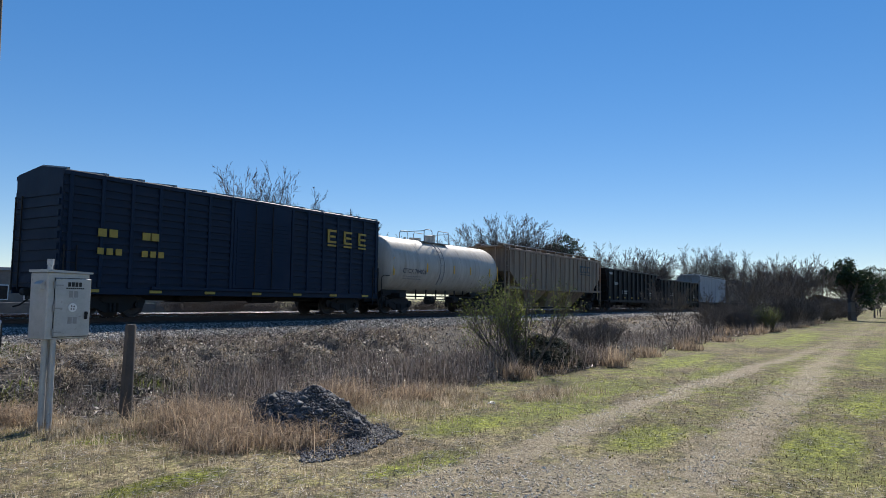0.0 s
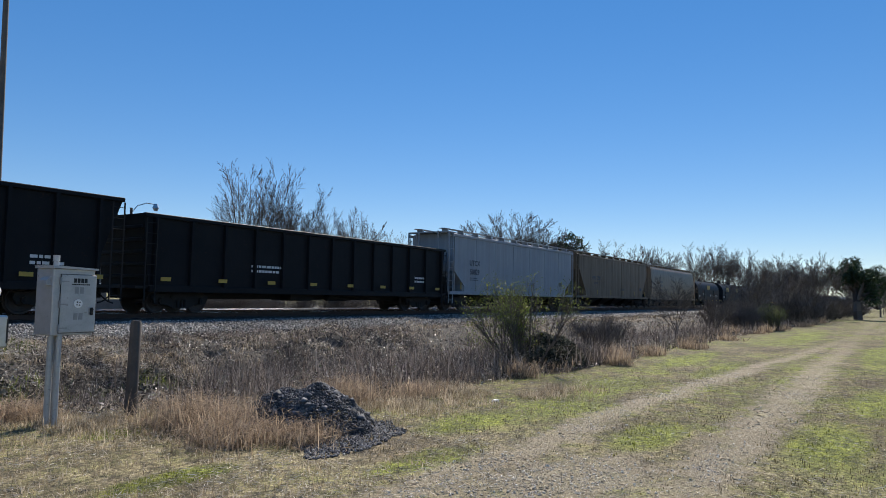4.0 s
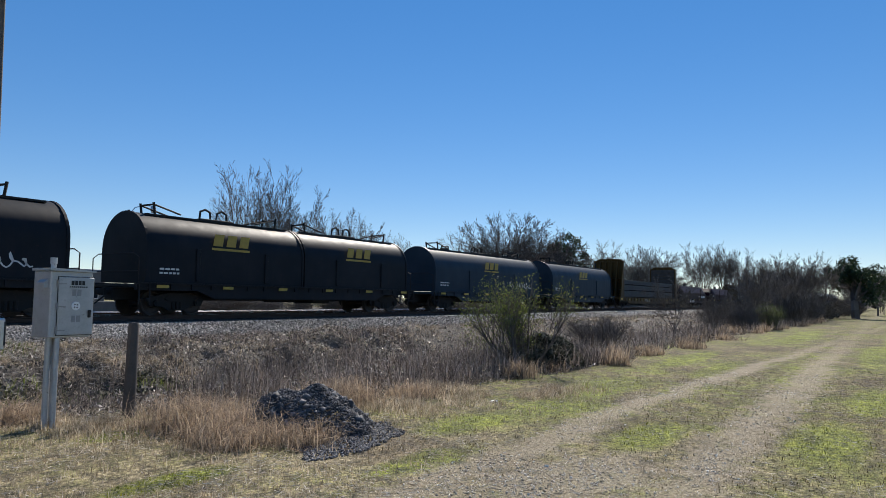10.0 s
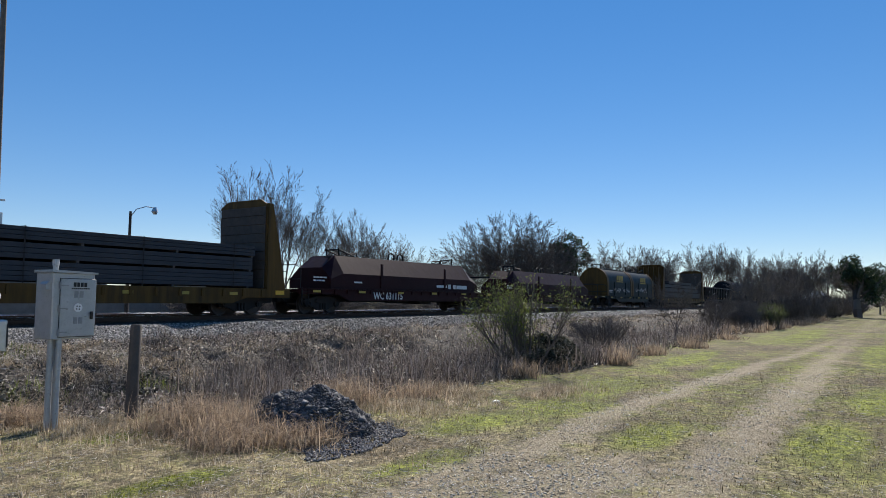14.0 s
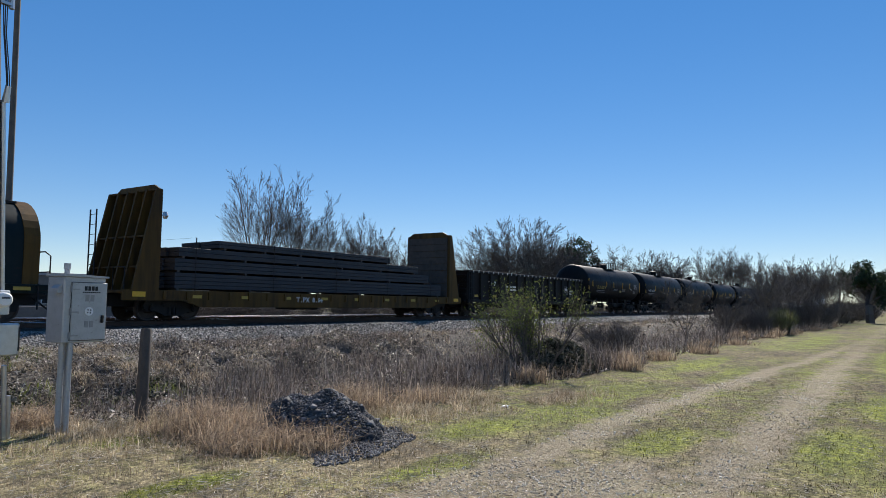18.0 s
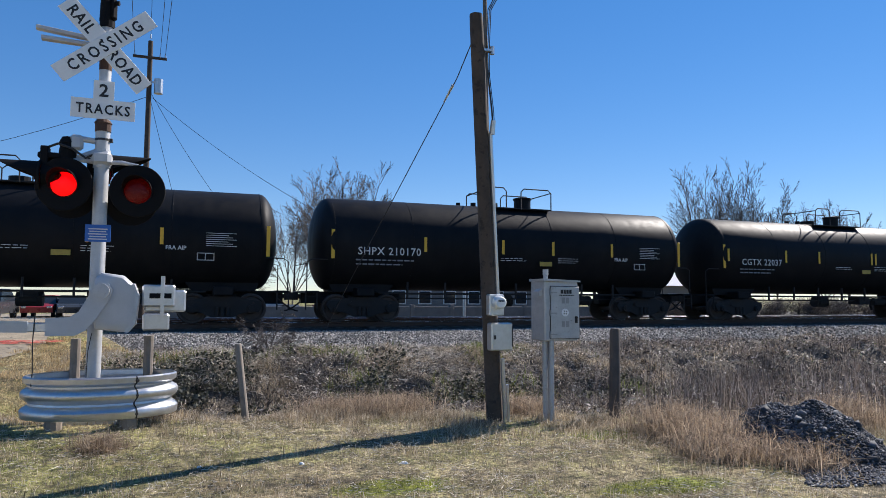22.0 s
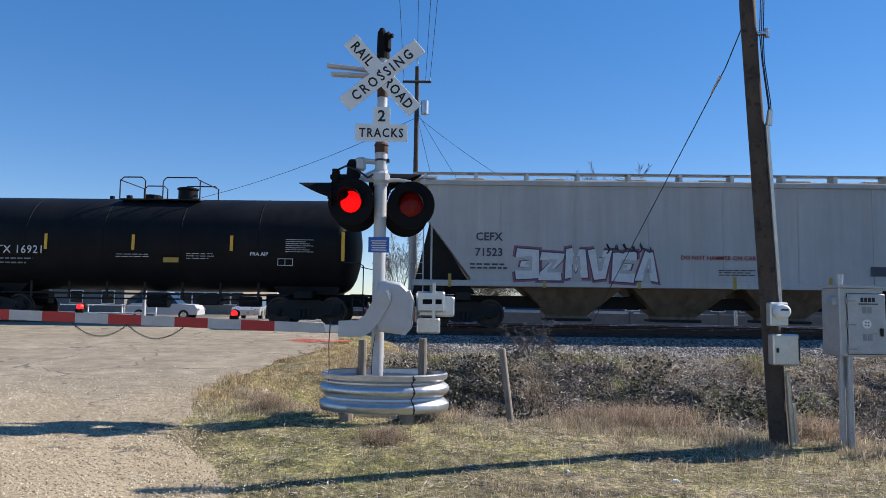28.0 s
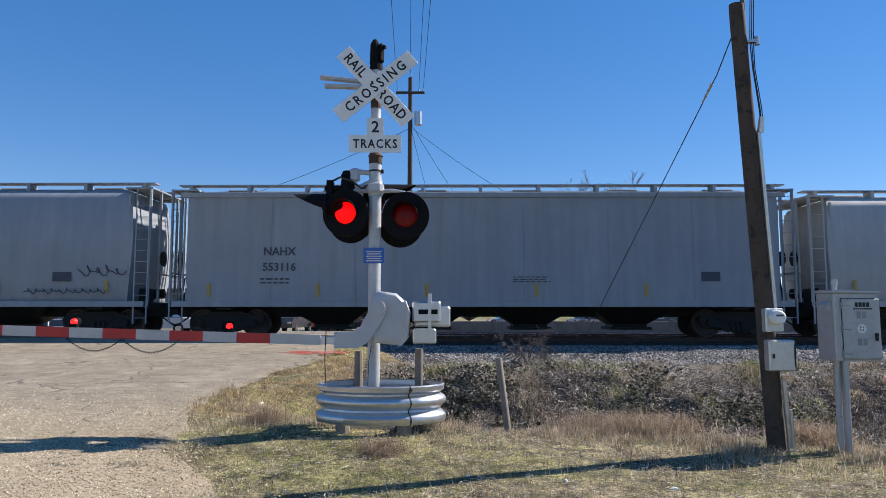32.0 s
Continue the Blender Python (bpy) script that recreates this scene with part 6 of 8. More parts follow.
        m2.box(-w, w, -0.095, -0.092, 2.075 + k * 0.0295, 2.088 + k * 0.0295)
    part("notice_line", m2, MARK, sign)
    if not full:
        return s
    # gate machine
    prof = [(0.03, 1.05), (0.36, 1.01), (0.43, 1.10), (0.46, 1.42), (0.41, 1.56), (0.30, 1.66), (0.08, 1.69), (0.01, 1.62), (0.01, 1.12)]
    gm = part("gate_machine", M().loft([[(0.23 + (x - 0.23) * g, yy, 1.36 + (z - 1.36) * g) for x, z in prof] for g, yy in ((0.97, -0.09), (1.0, -0.11), (1.0, -0.27), (0.97, -0.30), (0.90, -0.318), (0.7, -0.322))]), GATE_GREY, s, "grey gate machine housing", True)
    part("lid_band", M().slab([(0.33, 1.02), (0.37, 1.01), (0.445, 1.10), (0.475, 1.42), (0.42, 1.57), (0.38, 1.55), (0.43, 1.41), (0.40, 1.12)], -0.325, -0.08), ALU, gm)
    arm = [(0.16, 1.57), (0.20, 1.50), (0.17, 1.38), (0.04, 1.16), (-0.06, 1.04), (-0.16, 0.985), (-0.45, 0.985), (-0.45, 1.18), (-0.22, 1.19), (-0.13, 1.25), (-0.04, 1.42), (0.0, 1.52), (0.07, 1.58)]
    part("gate_bracket", M().slab(arm, -0.36, -0.318), GATE_GREY, s, "bent grey steel arm bracket")
    part("pivot_cap", M().cyl((0.09, -0.40, 1.48), (0.09, -0.36, 1.48), 0.085, n=18).cyl((0.09, -0.41, 1.48), (0.09, -0.40, 1.48), 0.045, n=14), ALU, s)
    cw = part("counterweight", M().box(0.50, 0.86, -0.22, -0.16, 1.30, 1.56, 0.02).box(0.52, 0.98, -0.12, -0.06, 1.24, 1.50, 0.02).box(0.50, 0.80, -0.05, 0.02, 1.02, 1.22, 0.02).box(0.70, 0.74, -0.24, -0.05, 1.2, 1.66), GALV, s, "stacked galvanised counterweight plates")
    part("counterweight_slot", M().box(0.58, 0.82, -0.226, -0.22, 1.40, 1.46), HOOD_BLACK, cw)
    # gate arm: striped boards, rising slightly to its tip
    ga = part("gate_arm", M().box(-0.9, -0.30, -0.35, -0.30, 1.03, 1.13, 0.01), GALV, s, "striped crossing gate arm lying across the road")
    x, k = -0.62, 0
    while x > -7.6:
        nxt = x - (0.415 if k else 0.62)
        z = 1.085 + (-x - 0.6) * 0.0295
        z2 = 1.085 + (-nxt - 0.6) * 0.0295
        part("stripe_board", M().slab([(nxt, z2 - 0.062), (x, z - 0.062), (x, z + 0.062), (nxt, z2 + 0.062)], -0.362, -0.345), GATE_WHITE if k % 2 == 0 else RED, ga)
        x, k = nxt, k + 1
    for lx in (-1.75, -3.68, -6.5):
        z = 1.085 + (-lx - 0.6) * 0.0295 + 0.062
        al = part("arm_lamp", M().loft([[(lx + q * math.cos(k * math.tau / 14), yy, z + 0.07 + q * math.sin(k * math.tau / 14)) for k in range(14)] for q, yy in ((0.042, -0.30), (0.042, -0.345), (0.036, -0.37), (0.02, -0.385))]), LIT, ga, "small glowing red gate lamp", True)
        part("arm_lamp_base", M().box(lx - 0.05, lx + 0.05, -0.38, -0.31, z, z + 0.05, 0.01).cyl((lx, -0.335, z + 0.07), (lx, -0.27, z + 0.07), 0.052, n=14), HOOD_BLACK, al)
    for a, b in ((-2.35, -3.05), (-3.05, -3.75)):
        m2, pts = M(), []
        z0 = 1.085 + (-a - 0.6) * 0.0295 - 0.05
        for q in range(61):
            u = q / 60
            xx = a + (b - a) * u
            zz = z0 - 0.62 * u * (1 - u)
            pts.append((xx, -0.38 + 0.012 * math.cos(q * 2.1), zz + 0.012 * math.sin(q * 2.1)))
        m2.pipe(pts, 0.006, 4)
        part("coiled_cord", m2, WIRE, ga, "coiled black cord")
    part("hanging_cord", M().pipe([(-0.55, -0.36, 1.2), (-0.56, -0.37, 0.9), (-0.55, -0.36, 0.6), (-0.55, -0.4, 0.45)], 0.007, 4), WIRE, s)
    part("hanging_cord", M().pipe([(-0.02, -0.1, 1.0), (-0.05, -0.12, 0.8), (-0.06, -0.1, 0.5)], 0.006, 4), WIRE, s)
    return s


signal_near = crossing_signal(pose(-3.54, 9.66, 0.13), True, "silver crossing signal with crossbuck, red flashers and lowered gate")
part("base_block", M().box(-0.3, 0.3, -0.3, 0.3, -0.2, 0.06, 0.02), ALU, signal_near, "concrete foundation block")
far_signal = crossing_signal(pose(-17.1, 33.0, 0.2, 0, 0, 180), False, "silver crossing signal beyond the tracks")

# guard ring of bent corrugated rail, on short wooden posts
ring = thing("guard_ring", "ring of corrugated galvanised guard rail on wooden posts", "guard rail", pose(-3.43, 9.55, 0.1))
prof = [(0.035, 0.12), (0.045, 0.135), (0.05, 0.20), (0.035, 0.225), (-0.02, 0.262), (-0.025, 0.285), (0.035, 0.335), (0.05, 0.36), (0.05, 0.395), (0.035, 0.42), (-0.02, 0.455), (-0.02, 0.475), (0.025, 0.505), (0.03, 0.56), (0.01, 0.575)]


def ring_arc(a0, a1, out=0.0):
    m = M()
    rings = []
    for a in [radians(a0 + (a1 - a0) * k / 40) for k in range(41)]:
        ca, sa = math.cos(a), math.sin(a)
        outer = [((0.765 + out + d) * ca, (0.50 + out + d) * sa, z) for d, z in prof]
        inner = [((0.759 + d) * ca, (0.494 + d) * sa, z) for d, z in reversed(prof)]
        rings.append(outer + inner)
    return m.loft(rings)


part("rail_panel", ring_arc(-62, 150), GALV, ring, "", True)
part("rail_panel", ring_arc(149, 299), GALV, ring, "", True)
for a in (-61, 150):
    part("splice_seam", ring_arc(a, a + 1.2, 0.004), STEEL_DARK, ring, "dark gap where the rail ends overlap")
for a in (-62, 150):
    for z in (0.17, 0.37, 0.53):
        a2 = radians(a + 1.5)
        part("splice_bolt", M().cyl((0.79 * math.cos(a2), 0.525 * math.sin(a2), z), (0.825 * math.cos(a2), 0.555 * math.sin(a2), z), 0.016, n=8), STEEL_DARK, ring)
for x, y, z in ((-0.42, -0.36, 0.13), (0.32, -0.40, 0.13), (-0.34, 0.40, 0.95), (0.46, 0.33, 0.98)):
    part("wood_post", M().cyl((x, y, -0.3), (x, y, z), 0.055 if z > 0.5 else 0.085, n=10), PALE_WOOD, ring, "round weathered wooden post" if z > 0.5 else "")

# ---- pole, meter, cabinet and posts ----
pole = thing("utility_pole", "leaning dark wooden service pole with meter and cables", "utility pole", pose(1.15, 8.78, 0))
top = Vector((-0.44, -0.38, 5.06))
part("shaft", M().loft([[(top.x * u + r * math.cos(k * math.tau / 14), top.y * u + r * math.sin(k * math.tau / 14), -0.3 + (top.z + 0.3) * u) for k in range(14)] for u, r in ((0, 0.104), (0.3, 0.098), (0.65, 0.09), (0.97, 0.084), (1.0, 0.08))]), POLE_WOOD, pole, "", True)


def on_pole(z, dx=0.0, dy=0.0):
    u = (z + 0.3) / (top.z + 0.3)
    return Vector((top.x * u + dx, top.y * u + dy, z))


meter = part("meter_socket", M().box(-0.085, 0.115, -0.22, -0.11, 1.22, 1.48, 0.012), GALV, pole, "grey meter socket")
meter.matrix_basis = Matrix.Translation(on_pole(1.48, 0.0, 0.02) - Vector((0, 0, 1.36)))
part("glass_meter", M().cyl((0.03, -0.22, 1.38), (0.03, -0.30, 1.38), 0.085, 0.075, 18).cyl((0.03, -0.30, 1.38), (0.03, -0.315, 1.38), 0.075, 0.06, 18), WHITE, meter, "round glass electricity meter")
part("meter_label", M().box(-0.01, 0.07, -0.318, -0.314, 1.39, 1.41), MARK_DARK, meter)
sw = part("breaker_box", M().box(-0.09, 0.20, -0.24, -0.10, 0.80, 1.14, 0.015), GALV, pole, "grey breaker box")
sw.matrix_basis = Matrix.Translation(on_pole(1.08, 0.0, 0.02) - Vector((0, 0, 0.97)))
part("latch", M().box(-0.055, -0.03, -0.255, -0.24, 0.94, 0.99, 0.005), BLACK, sw)
part("cover_hinge", M().box(0.185, 0.20, -0.245, -0.235, 0.85, 1.10), BLACK, sw)
for pts, r in (([on_pole(z, 0.095, -0.06) for z in (1.48, 2.0, 2.8, 3.6)], 0.026), ([on_pole(z, 0.10, -0.10) for z in (0.80, 0.4, -0.1)], 0.028), ([on_pole(z, 0.165, -0.06) for z in (0.47, 0.2, -0.1)], 0.022),
               ([on_pole(1.22, 0.10, -0.12), on_pole(1.14, 0.10, -0.12)], 0.026)):
    part("conduit", M().pipe(pts, r, 8), GALV, pole, "galvanised conduit", True)
part("weather_head", M().cyl(on_pole(3.58, 0.11, -0.07), on_pole(3.75, 0.13, -0.09), 0.04, 0.03, 8), GALV, pole)
for k, dx in enumerate((0.0, 0.02, 0.05)):
    part("service_cable", M().pipe([on_pole(3.7, 0.12, -0.09), on_pole(3.62, 0.12 + dx * 0.5, -0.08), on_pole(3.85, 0.125 + dx * 0.6, -0.06), on_pole(4.3, 0.10 + dx * 0.5, -0.05), on_pole(4.62, 0.10 + 0.02 * k, -0.04), on_pole(5.1, 0.12 + 0.02 * k, -0.1), Vector((-0.25 + 0.04 * k, -6, 7.4))], 0.006, 5), WIRE, pole)
part("insulator", M().box(0.0, 0.12, -0.03, 0.03, -0.015, 0.015).cyl((0.12, 0, -0.04), (0.12, 0, 0.06), 0.03, n=8), GALV, pole, at=Matrix.Translation(on_pole(4.62, 0.06, -0.04)))
part("guy_wire", M().pipe([on_pole(4.74, -0.06, 0.0), Vector((-0.50, 0.1, 4.4)), Vector((-0.62, 2.0, 3.4)), Vector((-0.72, 5.22, 1.91)), Vector((-0.70, 7.22, 1.10)), Vector((-0.68, 9.6, 0.1))], 0.007, 5), WIRE, pole, "long slack cable to the ground")
part("guy_grip", M().cyl((-0.51, 0.22, 4.34), (-0.53, 0.5, 4.19), 0.02, 0.012, 6), GALV, pole)

cab = thing("meter_cabinet", "grey metal meter cabinet on galvanised pipes", "utility cabinet", pose(1.70, 8.5, 0.06, 0, 0, 1))
body = part("body", M().box(0, 0.49, 0, 0.36, 0.955, 1.715, 0.012), CABINET, cab)
part("roof", M().slab([(-0.02, 1.715), (0.515, 1.705), (0.515, 1.725), (-0.02, 1.745)], -0.025, 0.37), CABINET, cab)
door = part("door", M().box(0.085, 0.50, -0.018, -0.002, 0.985, 1.645, 0.006), CABINET, cab, "flat cabinet door with dark seam")
m = M()
for a in ((0.078, 0.504, -0.006, 0.0, 0.978, 0.984), (0.078, 0.504, -0.006, 0.0, 1.646, 1.652), (0.078, 0.084, -0.006, 0.0, 0.978, 1.652), (0.502, 0.508, -0.006, 0.0, 0.978, 1.652)):
    m.box(*a)
part("door_seam", m, BLACK, cab)
for z in (1.57, 1.31, 1.04):
    part("hinge", M().cyl((0.075, -0.012, z - 0.04), (0.075, -0.012, z + 0.04), 0.012, n=8).box(0.075, 0.17, -0.024, -0.018, z - 0.008, z + 0.004), GALV_DULL, door)
m = M()
for k in range(4):
    m.box(0.225 + k * 0.042, 0.257 + k * 0.042, -0.022, -0.018, 1.555, 1.605)
for k in range(9):
    m.box(0.205 + k * 0.024, 0.222 + k * 0.024, -0.022, -0.018, 1.527, 1.541)
part("label_bar", m, BLACK, door, "dark label bars")
for z in (1.43, 1.13):
    for x in (0.24, 0.30):
        part("vent_panel", M().box(x, x + 0.045, -0.021, -0.018, z, z + 0.075), GALV_DULL, door)
part("vent_cover", M().cyl((0.285, -0.018, 1.315), (0.285, -0.028, 1.315), 0.05, n=20), WHITE, door, "round white vent cover")
m = M()
for a in range(4):
    m.cyl((0.285 + 0.022 * math.cos(a * math.pi / 2 + 0.7), -0.028, 1.315 + 0.022 * math.sin(a * math.pi / 2 + 0.7)), (0.285 + 0.022 * math.cos(a * math.pi / 2 + 0.7), -0.03, 1.315 + 0.022 * math.sin(a * math.pi / 2 + 0.7)), 0.009, n=6)
part("vent_hole", m, BLACK, door)
part("handle", M().box(0.43, 0.46, -0.045, -0.018, 1.18, 1.27, 0.006).cyl((0.445, -0.05, 1.25), (0.445, -0.018, 1.25), 0.014, n=8), STEEL_DARK, door)
part("side_hood", M().slab([(-0.05, 1.58), (0.0, 1.62), (0.0, 1.52), (-0.05, 1.52)], 0.05, 0.2), CABINET, cab)
for x, y, r, z1 in ((0.06, 0.10, 0.035, 0.96), (0.115, 0.03, 0.03, 0.96), (0.16, 0.16, 0.045, 0.96), (0.13, 0.2, 0.03, 1.86)):
    part("support_pipe", M().cyl((x, y, -0.3), (x, y, z1), r, n=12), CABINET, cab, "", True)
part("pipe_cap", M().cyl((0.13, 0.2, 1.80), (0.13, 0.2, 1.87), 0.038, n=12), CABINET, cab)

post = part("fence_post", M().loft([[(r * math.cos(k * math.tau / 12) * (1 + 0.06 * math.sin(3 * k)), r * math.sin(k * math.tau / 12), z) for k in range(12)] for r, z in ((0.072, -0.2), (0.068, 0.5), (0.062, 1.09), (0.05, 1.115))]), GREY_WOOD, None, "weathered round wooden fence post", True)
post.matrix_basis = pose(2.72, 8.5, 0.05, 0, 1.0, 0)
tagged(post, "weathered grey wooden post in dry grass", "post")
stake = part("marker_stake", M().loft([[(r * math.cos(k * math.tau / 10), r * math.sin(k * math.tau / 10), z) for k in range(10)] for r, z in ((0.045, -0.2), (0.043, 0.93), (0.035, 0.945))]), PALE_WOOD, None, "", True)
stake.matrix_basis = pose(-1.82, 9.8, 0.03, 0, -7, 0)
tagged(stake, "slim leaning grey marker stake at the ditch", "stake")
for x, y, z, s in ((6.75, 5.6, 0.0, 0.075), (-1.5, 7.3, 0, 0.045), (-0.6, 7.0, 0, 0.05), (-2.4, 7.45, 0, 0.04), (0.6, 10.6, -0.05, 0.06), (-5.6, 12.0, 0.08, 0.07), (-5.3, 11.2, 0.06, 0.05), (2.9, 11.4, -0.1, 0.06)):
    litter = part("litter_scrap", M().loft([[(s * a * math.cos(k * math.tau / 7 + q) * (1 + 0.3 * math.sin(k * 2.1 + x)), s * a * math.sin(k * math.tau / 7 + q) * 0.7, z + s * b) for k in range(7)] for a, b, q in ((0.8, 0.0, 0), (1.0, 0.4, 0.2), (0.7, 1.1, 0.5), (0.3, 1.3, 0.9))]), WHITE, None, "", True)
    litter.matrix_basis = pose(x, y, ground_z(x, y) - 0.005, 0, 0, x * 50) @ Matrix.Diagonal((0.95, 0.6, 0.4, 1))
    tagged(litter, "crumpled white scrap of litter on the grass", "litter", "litter scraps")
red_spray = plain("red_marking_spray", (0.50, 0.08, 0.055), 0.8, 0, 0.4, 6, 40, 0.1)
nt = red_spray.node_tree
p = next(n for n in nt.nodes if n.type == "BSDF_PRINCIPLED")
grit = nt.nodes.new("ShaderNodeTexNoise")
grit.inputs["Scale"].default_value, grit.inputs["Detail"].default_value = 5.0, 8.0
nt.links.new(ramp_nodes(nt, grit.outputs[0], [(0.46, (0, 0, 0)), (0.60, (0.9,) * 3)]), p.inputs["Alpha"])
paint_patch = part("paint_mark", M().plate([(-1.0, -0.1), (-0.4, -0.5), (0.2, -0.42), (0.85, -0.12), (0.6, 0.22), (0.1, 0.12), (-0.3, 0.35), (-0.7, 0.15)], 0, 0.004), red_spray, None)
paint_patch.matrix_basis = pose(-5.9, 18.3, road_z(18.3) + 0.018, 3)
tagged(paint_patch, "faded red spray-paint mark on the road edge", "paint mark", "", "structure")


# ---- grass, weeds and stones ----
rng = np.random.default_rng(7)


def heights(x, y):
    return np.array([ground_z(float(a), float(b)) for a, b in zip(x, y)])


def blades(name, x, y, h, w, material, label, lean=0.5, category="grass", z=None, droop=0.4):
    """Tapered bent blades or stalks, all in one mesh."""
    n = len(x)
    z = heights(x, y) if z is None else z
    a = rng.uniform(0, math.tau, n)
    la = rng.uniform(0, math.tau, n)
    ln = np.abs(rng.normal(0, lean, n)) * h
    dx, dy = np.cos(a) * w / 2, np.sin(a) * w / 2
    ox, oy = np.cos(la) * ln, np.sin(la) * ln
    v = np.zeros((n, 5, 3))
    for k, (s, u, hh, ww) in enumerate(((-1, 0, 0, 1), (1, 0, 0, 1), (-1, 0.4, 0.62, 0.7), (1, 0.4, 0.62, 0.7), (0, 1.0, 1.0, 0))):
        v[:, k, 0] = x + s * dx * ww + ox * u
        v[:, k, 1] = y + s * dy * ww + oy * u
        v[:, k, 2] = z - (0.02 if hh == 0 else 0) + h * hh * (1 - droop * (ln / np.maximum(h, 1e-3)).clip(0, 1) * u)
    base = (np.arange(n) * 5)[:, None]
    f = np.concatenate([base + np.array([[0, 1, 3]]), base + np.array([[0, 3, 2]]), base + np.array([[2, 3, 4]])])
    return bulk(name, v.reshape(-1, 3), f, material, label, category)


def stones(name, x, y, z, s, material, label, category="stones"):
    n = len(x)
    octa = np.array([(1, 0, 0), (-1, 0, 0), (0, 1, 0), (0, -1, 0), (0, 0, 1), (0, 0, -1)], float)
    tri = np.array([(0, 2, 4), (2, 1, 4), (1, 3, 4), (3, 0, 4), (2, 0, 5), (1, 2, 5), (3, 1, 5), (0, 3, 5)])
    q = rng.normal(size=(n, 4))
    q /= np.linalg.norm(q, axis=1)[:, None]
    w, a, b, c = q.T
    r = np.stack([np.stack([1 - 2 * (b * b + c * c), 2 * (a * b - c * w), 2 * (a * c + b * w)], -1), np.stack([2 * (a * b + c * w), 1 - 2 * (a * a + c * c), 2 * (b * c - a * w)], -1),
                  np.stack([2 * (a * c - b * w), 2 * (b * c + a * w), 1 - 2 * (a * a + b * b)], -1)], 1)
    local = octa[None] * rng.uniform(0.55, 1.15, (n, 6, 1)) * s[:, None, None] + rng.normal(0, 0.15, (n, 6, 3)) * s[:, None, None]
    v = np.einsum("nij,nkj->nki", r, local)
    v[:, :, 2] *= 0.8
    v += np.stack([x, y, z], -1)[:, None, :]
    f = (np.arange(n) * 6)[:, None, None] + tri[None]
    return bulk(name, v.reshape(-1, 3), f.reshape(-1, 3), material, label, category)


def scraps(name, x, y, lift, long, wide, material, label, category, flat=0.5):
    """Flat bits of leaf and stem thrown at any angle."""
    n = len(x)
    c = np.stack([x, y, heights(x, y) + lift], -1)
    u = rng.normal(size=(n, 3)) * np.array([1, 1, flat])
    u /= np.linalg.norm(u, axis=1)[:, None]
    w = np.cross(u, rng.normal(size=(n, 3)))
    w /= np.linalg.norm(w, axis=1)[:, None]
    u, w = u * long[:, None] / 2, w * wide[:, None] / 2
    v = np.stack([c - u, c + w, c + u, c - w], 1)
    return bulk(name, v.reshape(-1, 3), (np.arange(n) * 4)[:, None] + np.arange(4), material, label, category)


def edge_of_weeds(x):
    return np.interp(x, [-4.5, -2, 0, 2, 4, 7, 12, 30, 60, 140], [11.4, 10.6, 10.1, 9.0, 7.5, 6.7, 6.0, 6.3, 5.2, 2.2])


def lane(x, y):
    """How worn the lane is: 1 in its wheel tracks."""
    d = np.minimum(np.abs(y - 3.78 + 0.06 * np.clip(x - 8, 0, 99)) / 0.34, np.abs(y - 2.05) / (0.36 + 0.02 * np.clip(x - 5, 0, 10)))
    d = np.minimum(d, np.abs(y - 2.85) / 1.15 + 0.8 * np.clip(x - 3.6, 0, 9))
    return np.clip(1.25 - d, 0, 1) * np.clip((x + 0.5) / 3, 0, 1) * np.clip(1.6 - x / 24, 0, 1)


def verdant(x, y):
    """Where the turf is green."""
    g = np.full(len(x), -1.0)
    for bx, by, rx, ry in GREENS:
        g = np.maximum(g, 1 - ((x - bx) / rx) ** 2 - ((y - by) / ry) ** 2)
    return g


def patch(x, y, s, o):
    return np.array([noise.noise((float(a) * s, float(b) * s, o)) for a, b in zip(x, y)])


def roadside(x, y):
    return np.array([road_edge(float(b)) for b in y]) - x


# short turf near the path, straw and green
n = 150000
d = 2.2 + 16 * rng.random(n) ** 1.5
a = rng.uniform(radians(-8), radians(112), n)
x, y = -2.4 + d * np.cos(a), 0.4 + d * np.sin(a)
keep = (y < edge_of_weeds(x) + 0.5) & (roadside(x, y) < 0.1 + 0.6 * patch(x, y, 1.6, 140.0) + 0.22 * rng.normal(size=n)) & (rng.random(n) > lane(x, y) * 1.1) & (rng.random(n) > np.clip((x - 3) / 5, 0, 0.55))
x, y = x[keep], y[keep]
g = patch(x, y, 0.55, 1.0) + 0.5 * patch(x, y, 2.1, 5.0) + 0.7 * np.clip(verdant(x, y), -0.4, 1)
green = g + 0.5 * patch(x, y, 0.28, 77.0) + rng.normal(0, 0.10, len(x)) > 0.36 - 0.14 * np.clip((x - 3) / 3, 0, 1)
tuft = np.clip(0.5 + 1.5 * patch(x, y, 3.4, 9.0) + 0.8 * patch(x, y, 9.0, 19.0), 0.1, 2)
hh = rng.uniform(0.018, 0.055, len(x)) * (0.35 + 0.9 * tuft)
mown = ~green & (rng.random(len(x)) < np.clip((x - 1.8) / 3.0, 0, 0.95))
dry = ~green & ~mown
blades("dry_turf", x[dry], y[dry], hh[dry] * 1.2, np.full(dry.sum(), 0.006), STRAW, "short dry straw-coloured turf", 0.9)
blades("mown_turf", x[mown], y[mown], hh[mown] * 0.7, np.full(mown.sum(), 0.007), OLIVE, "closely mown olive-brown winter grass", 0.9)
blades("green_turf", x[green], y[green], hh[green] * 0.65, np.full(green.sum(), 0.008), GREEN, "short green grass among the straw", 0.7)

